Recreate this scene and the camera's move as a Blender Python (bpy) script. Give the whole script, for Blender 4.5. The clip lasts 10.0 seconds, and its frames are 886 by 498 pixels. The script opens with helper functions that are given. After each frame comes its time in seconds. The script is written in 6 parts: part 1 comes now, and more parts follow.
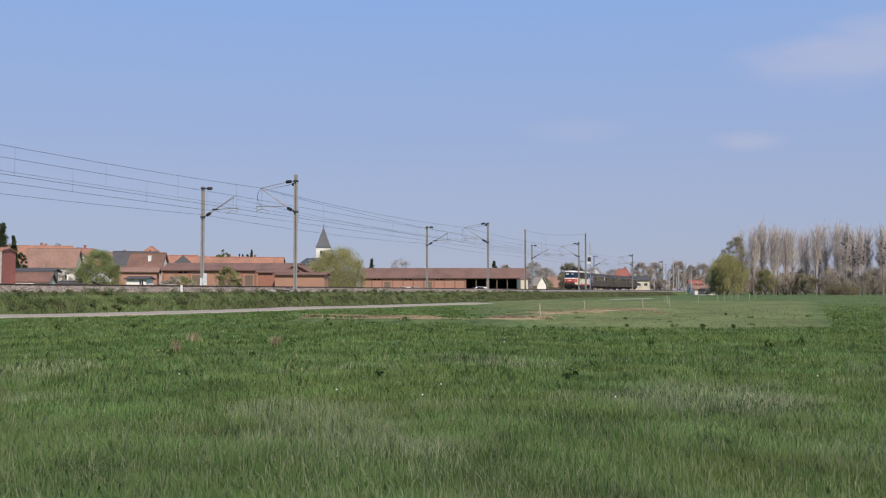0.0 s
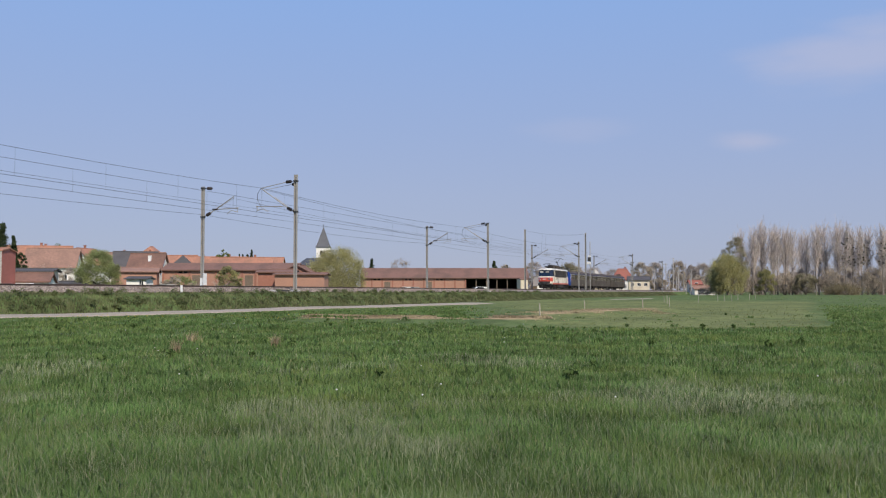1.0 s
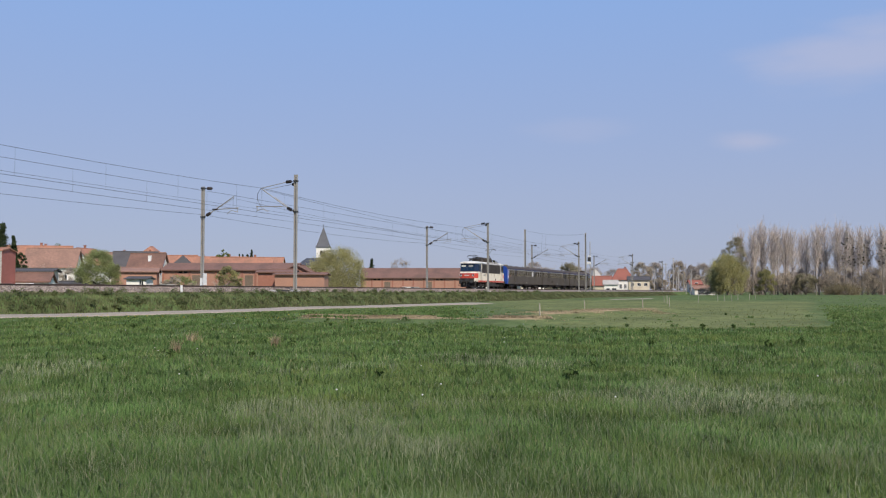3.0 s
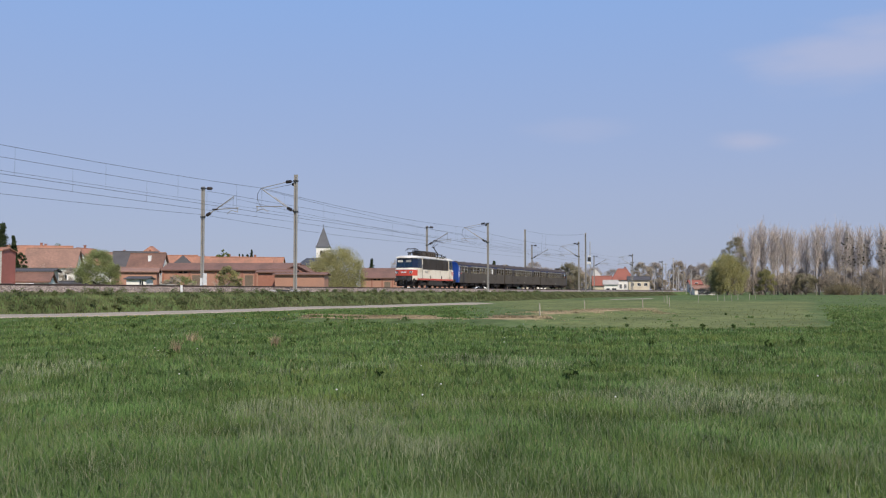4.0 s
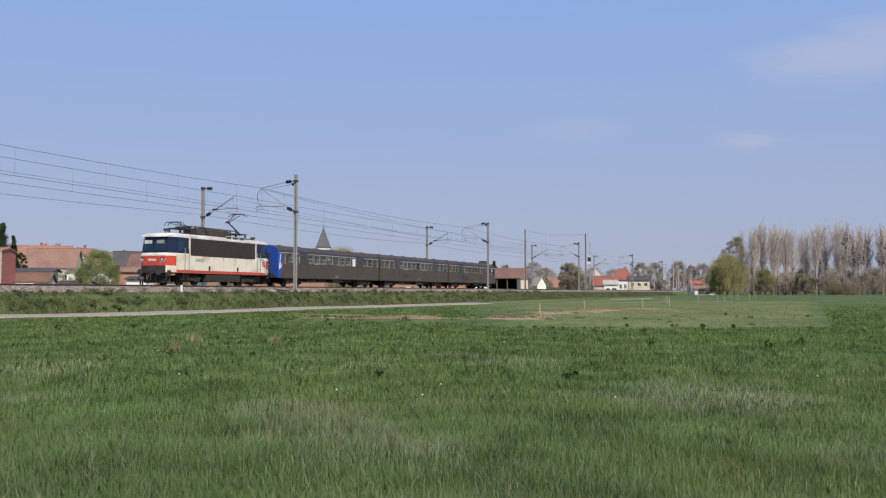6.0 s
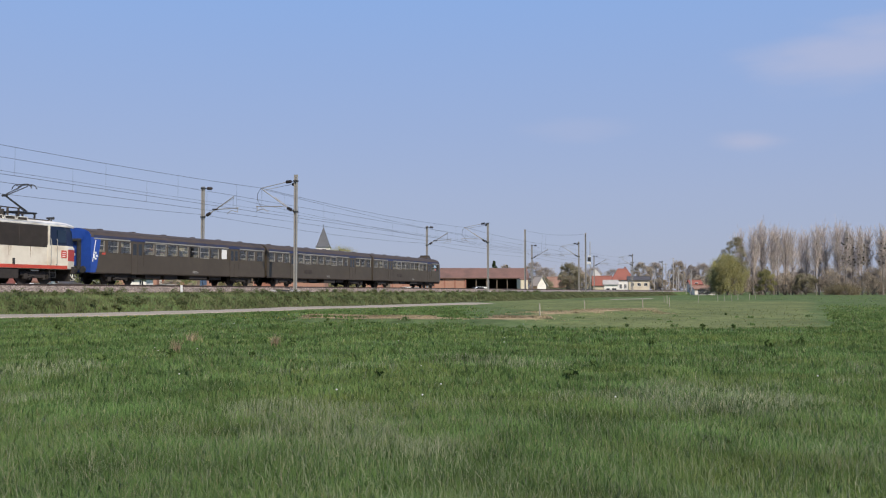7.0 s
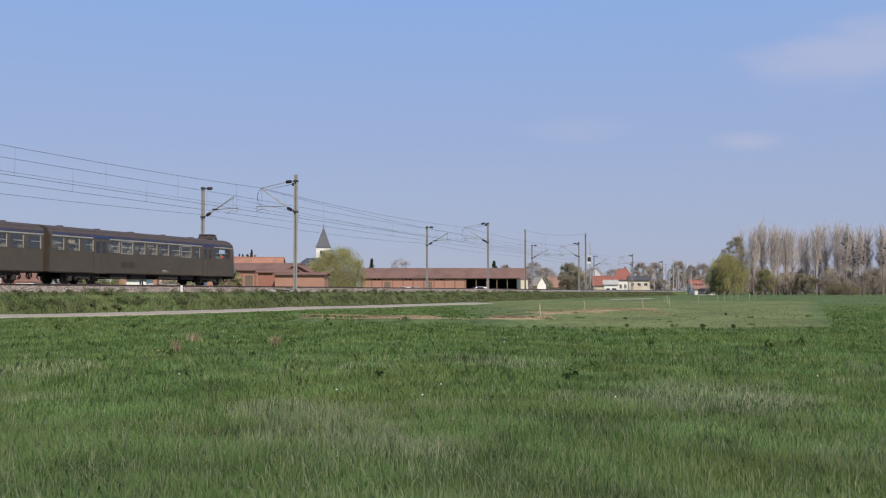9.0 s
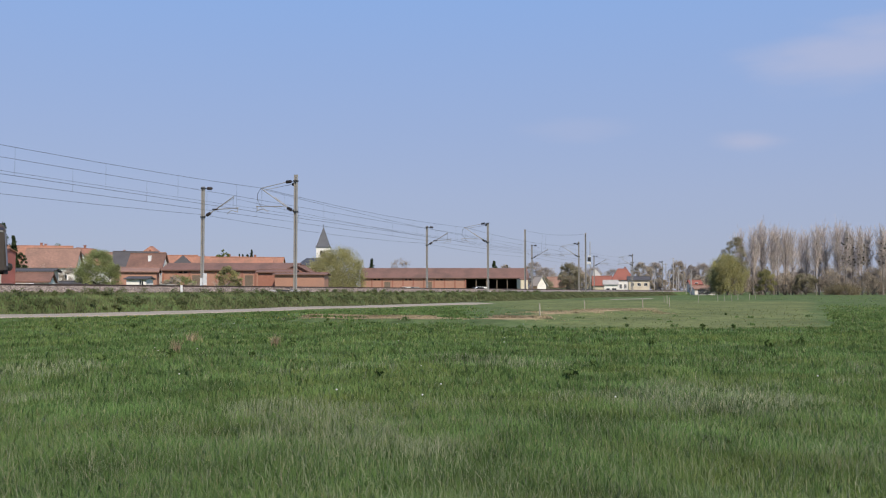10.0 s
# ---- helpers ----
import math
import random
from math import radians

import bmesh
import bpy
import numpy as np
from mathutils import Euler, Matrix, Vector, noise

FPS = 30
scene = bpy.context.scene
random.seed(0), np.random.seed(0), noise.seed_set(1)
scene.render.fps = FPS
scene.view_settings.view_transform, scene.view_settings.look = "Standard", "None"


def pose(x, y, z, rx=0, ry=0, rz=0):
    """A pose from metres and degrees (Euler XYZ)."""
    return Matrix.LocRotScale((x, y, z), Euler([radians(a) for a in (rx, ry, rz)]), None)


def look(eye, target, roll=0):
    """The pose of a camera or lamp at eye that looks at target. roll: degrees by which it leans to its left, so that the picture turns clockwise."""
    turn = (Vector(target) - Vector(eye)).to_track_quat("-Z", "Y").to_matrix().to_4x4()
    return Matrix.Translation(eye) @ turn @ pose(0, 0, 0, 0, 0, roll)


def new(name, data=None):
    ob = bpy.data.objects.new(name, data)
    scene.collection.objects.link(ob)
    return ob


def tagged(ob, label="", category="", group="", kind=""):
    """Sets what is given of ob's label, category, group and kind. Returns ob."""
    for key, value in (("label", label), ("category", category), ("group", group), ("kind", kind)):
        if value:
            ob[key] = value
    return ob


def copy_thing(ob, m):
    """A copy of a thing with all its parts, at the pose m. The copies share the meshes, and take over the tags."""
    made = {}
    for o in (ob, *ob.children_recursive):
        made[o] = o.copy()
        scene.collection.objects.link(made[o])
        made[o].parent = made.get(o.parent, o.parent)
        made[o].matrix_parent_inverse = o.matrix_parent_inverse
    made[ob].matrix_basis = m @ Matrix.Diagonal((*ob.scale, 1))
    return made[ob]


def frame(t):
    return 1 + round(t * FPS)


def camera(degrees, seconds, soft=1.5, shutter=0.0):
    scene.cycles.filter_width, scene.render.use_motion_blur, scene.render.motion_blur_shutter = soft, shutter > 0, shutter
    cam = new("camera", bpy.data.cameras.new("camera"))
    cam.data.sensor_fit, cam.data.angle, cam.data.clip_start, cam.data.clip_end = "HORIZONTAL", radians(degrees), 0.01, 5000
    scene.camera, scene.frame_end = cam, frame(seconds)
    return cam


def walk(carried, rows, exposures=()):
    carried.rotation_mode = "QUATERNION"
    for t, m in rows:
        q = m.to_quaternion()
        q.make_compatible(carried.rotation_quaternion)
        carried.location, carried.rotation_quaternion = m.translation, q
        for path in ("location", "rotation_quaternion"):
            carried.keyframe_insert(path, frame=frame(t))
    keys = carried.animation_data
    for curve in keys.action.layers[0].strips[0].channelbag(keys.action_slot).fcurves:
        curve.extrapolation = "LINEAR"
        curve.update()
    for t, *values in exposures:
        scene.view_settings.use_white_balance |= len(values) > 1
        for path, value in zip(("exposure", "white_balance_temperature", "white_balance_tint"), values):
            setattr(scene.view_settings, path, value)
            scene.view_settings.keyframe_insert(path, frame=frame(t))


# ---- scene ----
# World axes: +y runs along the railway away from the camera, +x to the field side, z up from the meadow.
TURN = 20.5                     # the camera looks this many degrees towards the railway
EYE = Vector((0.0, 0.0, 1.5))
cam = camera(50.0, 10.0, soft=1.2)
CAM_POSE = pose(0, 0, 1.5, 92.57, 0, TURN)
walk(cam, [(0.0, CAM_POSE), (10.0, CAM_POSE)], [(0.0, 0.0, 6500, 10), (10.0, 0.0, 6500, 10)])

# ---- light ----
SUN_ELEVATION, SUN_AZIMUTH = 44.0, 132.0     # degrees; azimuth clockwise from +y
world = bpy.data.worlds.new("sky")
scene.world = world
world.use_nodes = True
wn, wl = world.node_tree.nodes, world.node_tree.links
sky = wn.new("ShaderNodeTexSky")
sky.sky_type, sky.sun_disc = "NISHITA", False
sky.sun_elevation, sky.sun_rotation = radians(SUN_ELEVATION), radians(SUN_AZIMUTH)
sky.altitude, sky.air_density, sky.dust_density, sky.ozone_density = 150, 1.0, 0.4, 5.0
# spring haze: a pale veil that thins with height over the clear sky
wco = wn.new("ShaderNodeTexCoord")
wsep = wn.new("ShaderNodeSeparateXYZ")
wl.new(wco.outputs["Generated"], wsep.inputs[0])
veil = wn.new("ShaderNodeValToRGB")
for spot_at, tone in ((0.0, (0.375, 0.405, 0.555)), (0.10, (0.37, 0.43, 0.63)), (0.30, (0.285, 0.445, 0.80)), (1.0, (0.13, 0.26, 0.62))):
    el = veil.color_ramp.elements[0] if spot_at == 0 else (veil.color_ramp.elements[-1] if spot_at == 1 else veil.color_ramp.elements.new(spot_at))
    el.position, el.color = spot_at, (*tone, 1)
wl.new(wsep.outputs["Z"], veil.inputs[0])
clear = wn.new("ShaderNodeVectorMath")
clear.operation = "SCALE"
clear.inputs["Scale"].default_value = 0.10
wl.new(sky.outputs[0], clear.inputs[0])
wmix = wn.new("ShaderNodeMix")
wmix.data_type = "RGBA"
wmix.inputs["Factor"].default_value = 0.85
wl.new(clear.outputs[0], wmix.inputs["A"])
wl.new(veil.outputs[0], wmix.inputs["B"])
# faint torn clouds low in the sky
wmap = wn.new("ShaderNodeMapping")
wmap.inputs["Scale"].default_value = (7, 7, 26)
wl.new(wco.outputs["Generated"], wmap.inputs[0])
wno = wn.new("ShaderNodeTexNoise")
wno.inputs["Scale"].default_value, wno.inputs["Detail"].default_value = 1.0, 5
wl.new(wmap.outputs[0], wno.inputs["Vector"])
last = wmix.outputs["Result"]
for az, elev, wide, tall, amount in ((23.6, 13.0, 0.115, 0.034, 0.48), (17.9, 8.6, 0.042, 0.012, 0.42), (8.0, 9.6, 0.055, 0.016, 0.16)):
    a_, e_ = radians(az - TURN), radians(elev)
    off = wn.new("ShaderNodeVectorMath")
    off.operation = "SUBTRACT"
    off.inputs[1].default_value = (math.sin(a_) * math.cos(e_), math.cos(a_) * math.cos(e_), math.sin(e_))
    wl.new(wco.outputs["Generated"], off.inputs[0])
    scl = wn.new("ShaderNodeVectorMath")
    scl.operation = "MULTIPLY"
    scl.inputs[1].default_value = (1 / wide, 1 / wide, 1 / tall)
    wl.new(off.outputs[0], scl.inputs[0])
    ln = wn.new("ShaderNodeVectorMath")
    ln.operation = "LENGTH"
    wl.new(scl.outputs[0], ln.inputs[0])
    ad = wn.new("ShaderNodeMath")
    ad.operation = "MULTIPLY_ADD"
    ad.inputs[1].default_value, ad.inputs[2].default_value = 2.2, -0.55
    wl.new(wno.outputs["Fac"], ad.inputs[0])
    sb = wn.new("ShaderNodeMath")
    sb.operation = "SUBTRACT"
    wl.new(ad.outputs[0], sb.inputs[0])
    wl.new(ln.outputs["Value"], sb.inputs[1])
    mr = wn.new("ShaderNodeMapRange")
    mr.interpolation_type = "SMOOTHSTEP"
    mr.inputs["From Min"].default_value, mr.inputs["From Max"].default_value, mr.inputs["To Max"].default_value = -0.6, 0.6, amount
    wl.new(sb.outputs[0], mr.inputs["Value"])
    cm = wn.new("ShaderNodeMix")
    cm.data_type = "RGBA"
    cm.inputs["B"].default_value = (0.53, 0.53, 0.67, 1)
    wl.new(mr.outputs[0], cm.inputs["Factor"])
    wl.new(last, cm.inputs["A"])
    last = cm.outputs["Result"]
wl.new(last, wn["Background"].inputs[0])
wn["Background"].inputs[1].default_value = 1.0
sun = new("sun", bpy.data.lights.new("sun", "SUN"))
sun.data.energy, sun.data.angle, sun.data.color = 4.7, radians(0.5), (1.0, 0.90, 0.76)
sa, se = radians(SUN_AZIMUTH), radians(SUN_ELEVATION)
sun.matrix_world = look((60 * math.sin(sa), 60 * math.cos(sa), 60), (60 * math.sin(sa) - math.sin(sa) * math.cos(se), 60 * math.cos(sa) - math.cos(sa) * math.cos(se), 60 - math.sin(se)))


# ---- mesh helpers ----
def spot(side, ahead):
    """Plan position from metres to the right of and along the line of sight."""
    c, s = math.cos(radians(TURN)), math.sin(radians(TURN))
    return side * c - ahead * s, side * s + ahead * c


def mesh_of(name, bm, material):
    me = bpy.data.meshes.new(name)
    bm.normal_update()
    bm.to_mesh(me)
    bm.free()
    for m in material if isinstance(material, (list, tuple)) else [material]:
        me.materials.append(m)
    return me


def part(name, bm, material, parent=None, label=""):
    ob = new(name, mesh_of(name, bm, material))
    ob.parent = parent
    return tagged(ob, label)


def raw(name, verts, faces, material, parent=None):
    me = bpy.data.meshes.new(name)
    me.from_pydata([tuple(v) for v in verts], [], [tuple(f) for f in faces])
    me.materials.append(material)
    ob = new(name, me)
    ob.parent = parent
    return ob


def share(name, mesh, parent, m):
    ob = new(name, mesh)
    ob.parent = parent
    ob.matrix_basis = m
    return ob


def thing(name, m, label, category, group="", kind=""):
    ob = new(name)
    ob.empty_display_size = 0.3
    ob.matrix_basis = m
    return tagged(ob, label, category, group, kind)


def box(bm, x0, x1, y0, y1, z0, z1, bevel=0.0):
    vs = [bm.verts.new((x, y, z)) for z in (z0, z1) for x, y in ((x0, y0), (x1, y0), (x1, y1), (x0, y1))]
    fs = [bm.faces.new([vs[i] for i in f]) for f in ((3, 2, 1, 0), (4, 5, 6, 7), (0, 1, 5, 4), (1, 2, 6, 5), (2, 3, 7, 6), (3, 0, 4, 7))]
    if bevel:
        es = list({e for f in fs for e in f.edges})
        bmesh.ops.bevel(bm, geom=es, offset=bevel, segments=2, affect="EDGES", profile=0.6)
    return bm


def tube(bm, p, q, r0, r1=None, n=6, caps=True):
    r1 = r0 if r1 is None else r1
    p, q = Vector(p), Vector(q)
    d = (q - p).normalized()
    a = d.orthogonal().normalized()
    b = d.cross(a)
    rings = []
    for c, r in ((p, r0), (q, r1)):
        rings.append([bm.verts.new(c + (a * math.cos(2 * math.pi * k / n) + b * math.sin(2 * math.pi * k / n)) * r) for k in range(n)])
    for k in range(n):
        bm.faces.new((rings[0][k], rings[0][(k + 1) % n], rings[1][(k + 1) % n], rings[1][k]))
    if caps:
        bm.faces.new(rings[0][::-1])
        bm.faces.new(rings[1])
    return bm


def prism(bm, profile, a0, a1, axis="y", slot=0):
    """A closed outline drawn out along an axis. axis y: outline in x, z; axis x: in y, z; axis z: in x, y."""
    def at(u, v, w):
        return {"y": (u, w, v), "x": (w, u, v), "z": (u, v, w)}[axis]
    A = [bm.verts.new(at(u, v, a0)) for u, v in profile]
    B = [bm.verts.new(at(u, v, a1)) for u, v in profile]
    n = len(profile)
    fs = [bm.faces.new((A[k], A[(k + 1) % n], B[(k + 1) % n], B[k])) for k in range(n)]
    fs += [bm.faces.new(A[::-1]), bm.faces.new(B)]
    for f in fs:
        f.material_index = slot
    bmesh.ops.recalc_face_normals(bm, faces=fs)
    return bm


def ball(bm, c, r, squash=1.0, n=8):
    geo = bmesh.ops.create_uvsphere(bm, u_segments=n, v_segments=max(4, n // 2), radius=r)
    for v in geo["verts"]:
        v.co = Vector(c) + Vector((v.co.x, v.co.y, v.co.z * squash))
    return bm


def smooth(ob, angle=40):
    for p in ob.data.polygons:
        p.use_smooth = True
    ob.data.set_sharp_from_angle(angle=radians(angle))
    return ob


# ---- materials ----
def material(name, base, second=None, scale=6.0, rough=0.7, metal=0.0, bump=0.0, bump_scale=40.0, dirt=None, dirt_scale=0.6, dirt_amount=0.45,
             per="object", spread=0.0, spec=0.5):
    """A surface with grain between two colours, larger stains, fine relief and a little change from piece to piece."""
    m = bpy.data.materials.new(name)
    m.use_nodes = True
    n, l = m.node_tree.nodes, m.node_tree.links
    b = n["Principled BSDF"]
    b.inputs["Metallic"].default_value = metal
    b.inputs["Specular IOR Level"].default_value = spec
    co = n.new("ShaderNodeTexCoord")
    second = second or tuple(c * 0.8 for c in base)
    fine = n.new("ShaderNodeTexNoise")
    fine.inputs["Scale"].default_value, fine.inputs["Detail"].default_value = scale, 6
    l.new(co.outputs["Object"], fine.inputs["Vector"])
    mix = n.new("ShaderNodeMix")
    mix.data_type = "RGBA"
    mix.inputs["A"].default_value, mix.inputs["B"].default_value = (*base, 1), (*second, 1)
    ramp = n.new("ShaderNodeMapRange")
    ramp.inputs["From Min"].default_value, ramp.inputs["From Max"].default_value = 0.35, 0.65
    l.new(fine.outputs["Fac"], ramp.inputs["Value"])
    l.new(ramp.outputs[0], mix.inputs["Factor"])
    out = mix.outputs["Result"]
    dirt = dirt or tuple(c * 0.6 for c in base)
    big = n.new("ShaderNodeTexNoise")
    big.inputs["Scale"].default_value, big.inputs["Detail"].default_value = dirt_scale, 4
    l.new(co.outputs["Object"], big.inputs["Vector"])
    br = n.new("ShaderNodeMapRange")
    br.inputs["From Min"].default_value, br.inputs["From Max"].default_value, br.inputs["To Max"].default_value = 0.45, 0.7, dirt_amount
    l.new(big.outputs["Fac"], br.inputs["Value"])
    mix2 = n.new("ShaderNodeMix")
    mix2.data_type = "RGBA"
    mix2.inputs["B"].default_value = (*dirt, 1)
    l.new(br.outputs[0], mix2.inputs["Factor"])
    l.new(out, mix2.inputs["A"])
    out = mix2.outputs["Result"]
    if spread:
        if per == "object":
            src = n.new("ShaderNodeObjectInfo").outputs["Random"]
        else:
            src = n.new("ShaderNodeNewGeometry").outputs["Random Per Island"]
        mr = n.new("ShaderNodeMapRange")
        mr.inputs["To Min"].default_value, mr.inputs["To Max"].default_value = 1 - spread, 1 + spread
        l.new(src, mr.inputs["Value"])
        hs = n.new("ShaderNodeHueSaturation")
        l.new(mr.outputs[0], hs.inputs["Value"])
        l.new(out, hs.inputs["Color"])
        out = hs.outputs[0]
    l.new(out, b.inputs["Base Color"])
    rr = n.new("ShaderNodeMapRange")
    rr.inputs["To Min"].default_value, rr.inputs["To Max"].default_value = max(0.02, rough - 0.12), min(1, rough + 0.12)
    l.new(big.outputs["Fac"], rr.inputs["Value"])
    l.new(rr.outputs[0], b.inputs["Roughness"])
    if bump:
        tex = n.new("ShaderNodeTexNoise")
        tex.inputs["Scale"].default_value, tex.inputs["Detail"].default_value = bump_scale, 5
        l.new(co.outputs["Object"], tex.inputs["Vector"])
        bu = n.new("ShaderNodeBump")
        bu.inputs["Strength"].default_value, bu.inputs["Distance"].default_value = bump, 0.02
        l.new(tex.outputs["Fac"], bu.inputs["Height"])
        l.new(bu.outputs[0], b.inputs["Normal"])
    return m


def glass(name, tint=(0.5, 0.55, 0.58), rough=0.03):
    m = bpy.data.materials.new(name)
    m.use_nodes = True
    n, l = m.node_tree.nodes, m.node_tree.links
    b = n["Principled BSDF"]
    b.inputs["Base Color"].default_value = (*tint, 1)
    b.inputs["Roughness"].default_value, b.inputs["IOR"].default_value = rough, 1.45
    clear = n.new("ShaderNodeBsdfTransparent")
    clear.inputs[0].default_value = (*tint, 1)
    gloss = n.new("ShaderNodeBsdfGlossy")
    gloss.inputs["Roughness"].default_value = rough
    mix = n.new("ShaderNodeMixShader")
    mix.inputs[0].default_value = 0.14
    l.new(clear.outputs[0], mix.inputs[1])
    l.new(gloss.outputs[0], mix.inputs[2])
    l.new(mix.outputs[0], n["Material Output"].inputs[0])
    return m


def leafy(name, a, b_, c=None, spread=0.35, through_light=0.3, patch=0.0, upright=0.5, tint=None, tint_size=4.0):
    """Leaves or grass: colour per blade, with light coming through. patch: size in metres of lighter and darker patches; tint: a colour for larger patches."""
    m = bpy.data.materials.new(name)
    m.use_nodes = True
    n, l = m.node_tree.nodes, m.node_tree.links
    geo = n.new("ShaderNodeNewGeometry")
    ramp = n.new("ShaderNodeValToRGB")
    e = ramp.color_ramp.elements
    e[0].color, e[1].color = (*a, 1), (*b_, 1)
    e[1].position = 0.85 if c else 1.0
    if c:
        x = e.new(0.97)
        x.color = (*c, 1)
    l.new(geo.outputs["Random Per Island"], ramp.inputs[0])
    out = ramp.outputs[0]
    if patch:
        co = n.new("ShaderNodeTexCoord")
        no = n.new("ShaderNodeTexNoise")
        no.inputs["Scale"].default_value, no.inputs["Detail"].default_value = 1 / patch, 5
        l.new(co.outputs["Object"], no.inputs["Vector"])
        mr = n.new("ShaderNodeMapRange")
        mr.inputs["From Min"].default_value, mr.inputs["From Max"].default_value = 0.36, 0.64
        mr.inputs["To Min"].default_value, mr.inputs["To Max"].default_value = 1 - spread, 1 + spread
        l.new(no.outputs["Fac"], mr.inputs["Value"])
        hs = n.new("ShaderNodeHueSaturation")
        l.new(mr.outputs[0], hs.inputs["Value"])
        l.new(out, hs.inputs["Color"])
        out = hs.outputs[0]
    if tint:
        co = n.new("ShaderNodeTexCoord")
        wide = n.new("ShaderNodeTexNoise")
        wide.inputs["Scale"].default_value, wide.inputs["Detail"].default_value, wide.inputs["Roughness"].default_value = 1 / tint_size, 6, 0.65
        l.new(co.outputs["Object"], wide.inputs["Vector"])
        wr = n.new("ShaderNodeMapRange")
        wr.inputs["From Min"].default_value, wr.inputs["From Max"].default_value, wr.inputs["To Max"].default_value = 0.46, 0.66, 0.75
        l.new(wide.outputs["Fac"], wr.inputs["Value"])
        wm = n.new("ShaderNodeMix")
        wm.data_type = "RGBA"
        wm.inputs["B"].default_value = (*tint, 1)
        l.new(wr.outputs[0], wm.inputs["Factor"])
        l.new(out, wm.inputs["A"])
        out = wm.outputs["Result"]
    d, t = n.new("ShaderNodeBsdfDiffuse"), n.new("ShaderNodeBsdfTranslucent")
    # shading normals are tipped to the sky, which brightens blades and leaves
    tipped = n.new("ShaderNodeVectorMath")
    tipped.operation = "MULTIPLY_ADD"
    tipped.inputs[1].default_value = (1 - upright,) * 3
    tipped.inputs[2].default_value = (0, 0, upright)
    l.new(geo.outputs["Normal"], tipped.inputs[0])
    unit = n.new("ShaderNodeVectorMath")
    unit.operation = "NORMALIZE"
    l.new(tipped.outputs[0], unit.inputs[0])
    l.new(unit.outputs[0], d.inputs["Normal"])
    mix = n.new("ShaderNodeMixShader")
    mix.inputs[0].default_value = through_light
    l.new(out, d.inputs[0])
    l.new(out, t.inputs[0])
    l.new(d.outputs[0], mix.inputs[1])
    l.new(t.outputs[0], mix.inputs[2])
    l.new(mix.outputs[0], n["Material Output"].inputs[0])
    n.remove(n["Principled BSDF"])
    return m


STEEL = material("galvanised_steel", (0.36, 0.345, 0.32), (0.28, 0.27, 0.25), 9, 0.6, 0.1, 0.2, dirt=(0.2, 0.17, 0.14))
DARK_STEEL = material("dark_steel", (0.07, 0.068, 0.066), (0.04, 0.04, 0.04), 8, 0.6, 0.3, 0.2)
WIRE = material("copper_wire", (0.13, 0.14, 0.15), (0.09, 0.09, 0.1), 20, 0.5, 0.4)
INSULATOR = material("dusty_insulator", (0.05, 0.045, 0.048), (0.035, 0.03, 0.033), 10, 0.75, spec=0.2)
RUST = material("rusty_rail_steel", (0.10, 0.065, 0.05), (0.06, 0.045, 0.04), 12, 0.75, 0.2, 0.3)
RAILTOP = material("polished_rail_head", (0.5, 0.5, 0.5), (0.4, 0.4, 0.42), 10, 0.25, 0.9)
SLEEPER = material("weathered_concrete_sleeper", (0.22, 0.2, 0.18), (0.16, 0.14, 0.13), 10, 0.9, 0, 0.4, spread=0.2)
CONCRETE = material("pale_concrete", (0.45, 0.43, 0.4), (0.36, 0.34, 0.31), 5, 0.9, 0, 0.4)
BALLAST = material("granite_ballast", (0.26, 0.212, 0.182), (0.178, 0.145, 0.125), 14, 0.95, 0, 1.0, 16, dirt=(0.15, 0.12, 0.11), dirt_scale=0.25)
STONE = material("loose_ballast_stone", (0.295, 0.243, 0.21), (0.2, 0.165, 0.143), 8, 0.95, 0, 0.3, per="island", spread=0.45)
GRAVEL = material("gravel_path", (0.345, 0.295, 0.24), (0.265, 0.225, 0.18), 4, 0.95, 0, 0.6, 30, dirt=(0.25, 0.24, 0.15), dirt_scale=0.5)
BRICK = material("red_brick_wall", (0.36, 0.16, 0.11), (0.28, 0.12, 0.085), 9, 0.9, 0, 0.3, dirt=(0.2, 0.11, 0.08), dirt_scale=0.25)
SILO_RED = material("brick_red_sheet_cladding", (0.44, 0.145, 0.105), (0.37, 0.12, 0.088), 4, 0.7, 0, 0.2, dirt=(0.27, 0.11, 0.085), dirt_scale=0.3)
PALE_BRICK = material("pale_pink_brick_wall", (0.43, 0.235, 0.165), (0.355, 0.185, 0.13), 7, 0.9, 0, 0.3, dirt=(0.3, 0.18, 0.14), dirt_scale=0.25)
RENDERED = material("white_rendered_wall", (0.84, 0.81, 0.75), (0.77, 0.74, 0.68), 3, 0.9, 0, 0.2, dirt=(0.55, 0.52, 0.46), dirt_scale=0.4)
CREAM = material("cream_rendered_wall", (0.66, 0.58, 0.44), (0.58, 0.51, 0.38), 3, 0.9, 0, 0.2, dirt=(0.45, 0.4, 0.3))
TILE_RED = material("orange_red_roof_tile", (0.41, 0.19, 0.12), (0.31, 0.145, 0.095), 3, 0.85, 0, 0.5, 12, dirt=(0.2, 0.12, 0.085), dirt_scale=0.35, dirt_amount=0.7)
TILE_BROWN = material("weathered_brown_roof_tile", (0.31, 0.18, 0.13), (0.225, 0.13, 0.10), 3, 0.9, 0, 0.5, 12, dirt=(0.13, 0.09, 0.07), dirt_scale=0.3)
SHED_ROOF = material("old_red_brown_shed_tile", (0.215, 0.115, 0.085), (0.155, 0.085, 0.065), 2.5, 0.9, 0, 0.5, 12, dirt=(0.1, 0.065, 0.052), dirt_scale=0.3, dirt_amount=0.7)
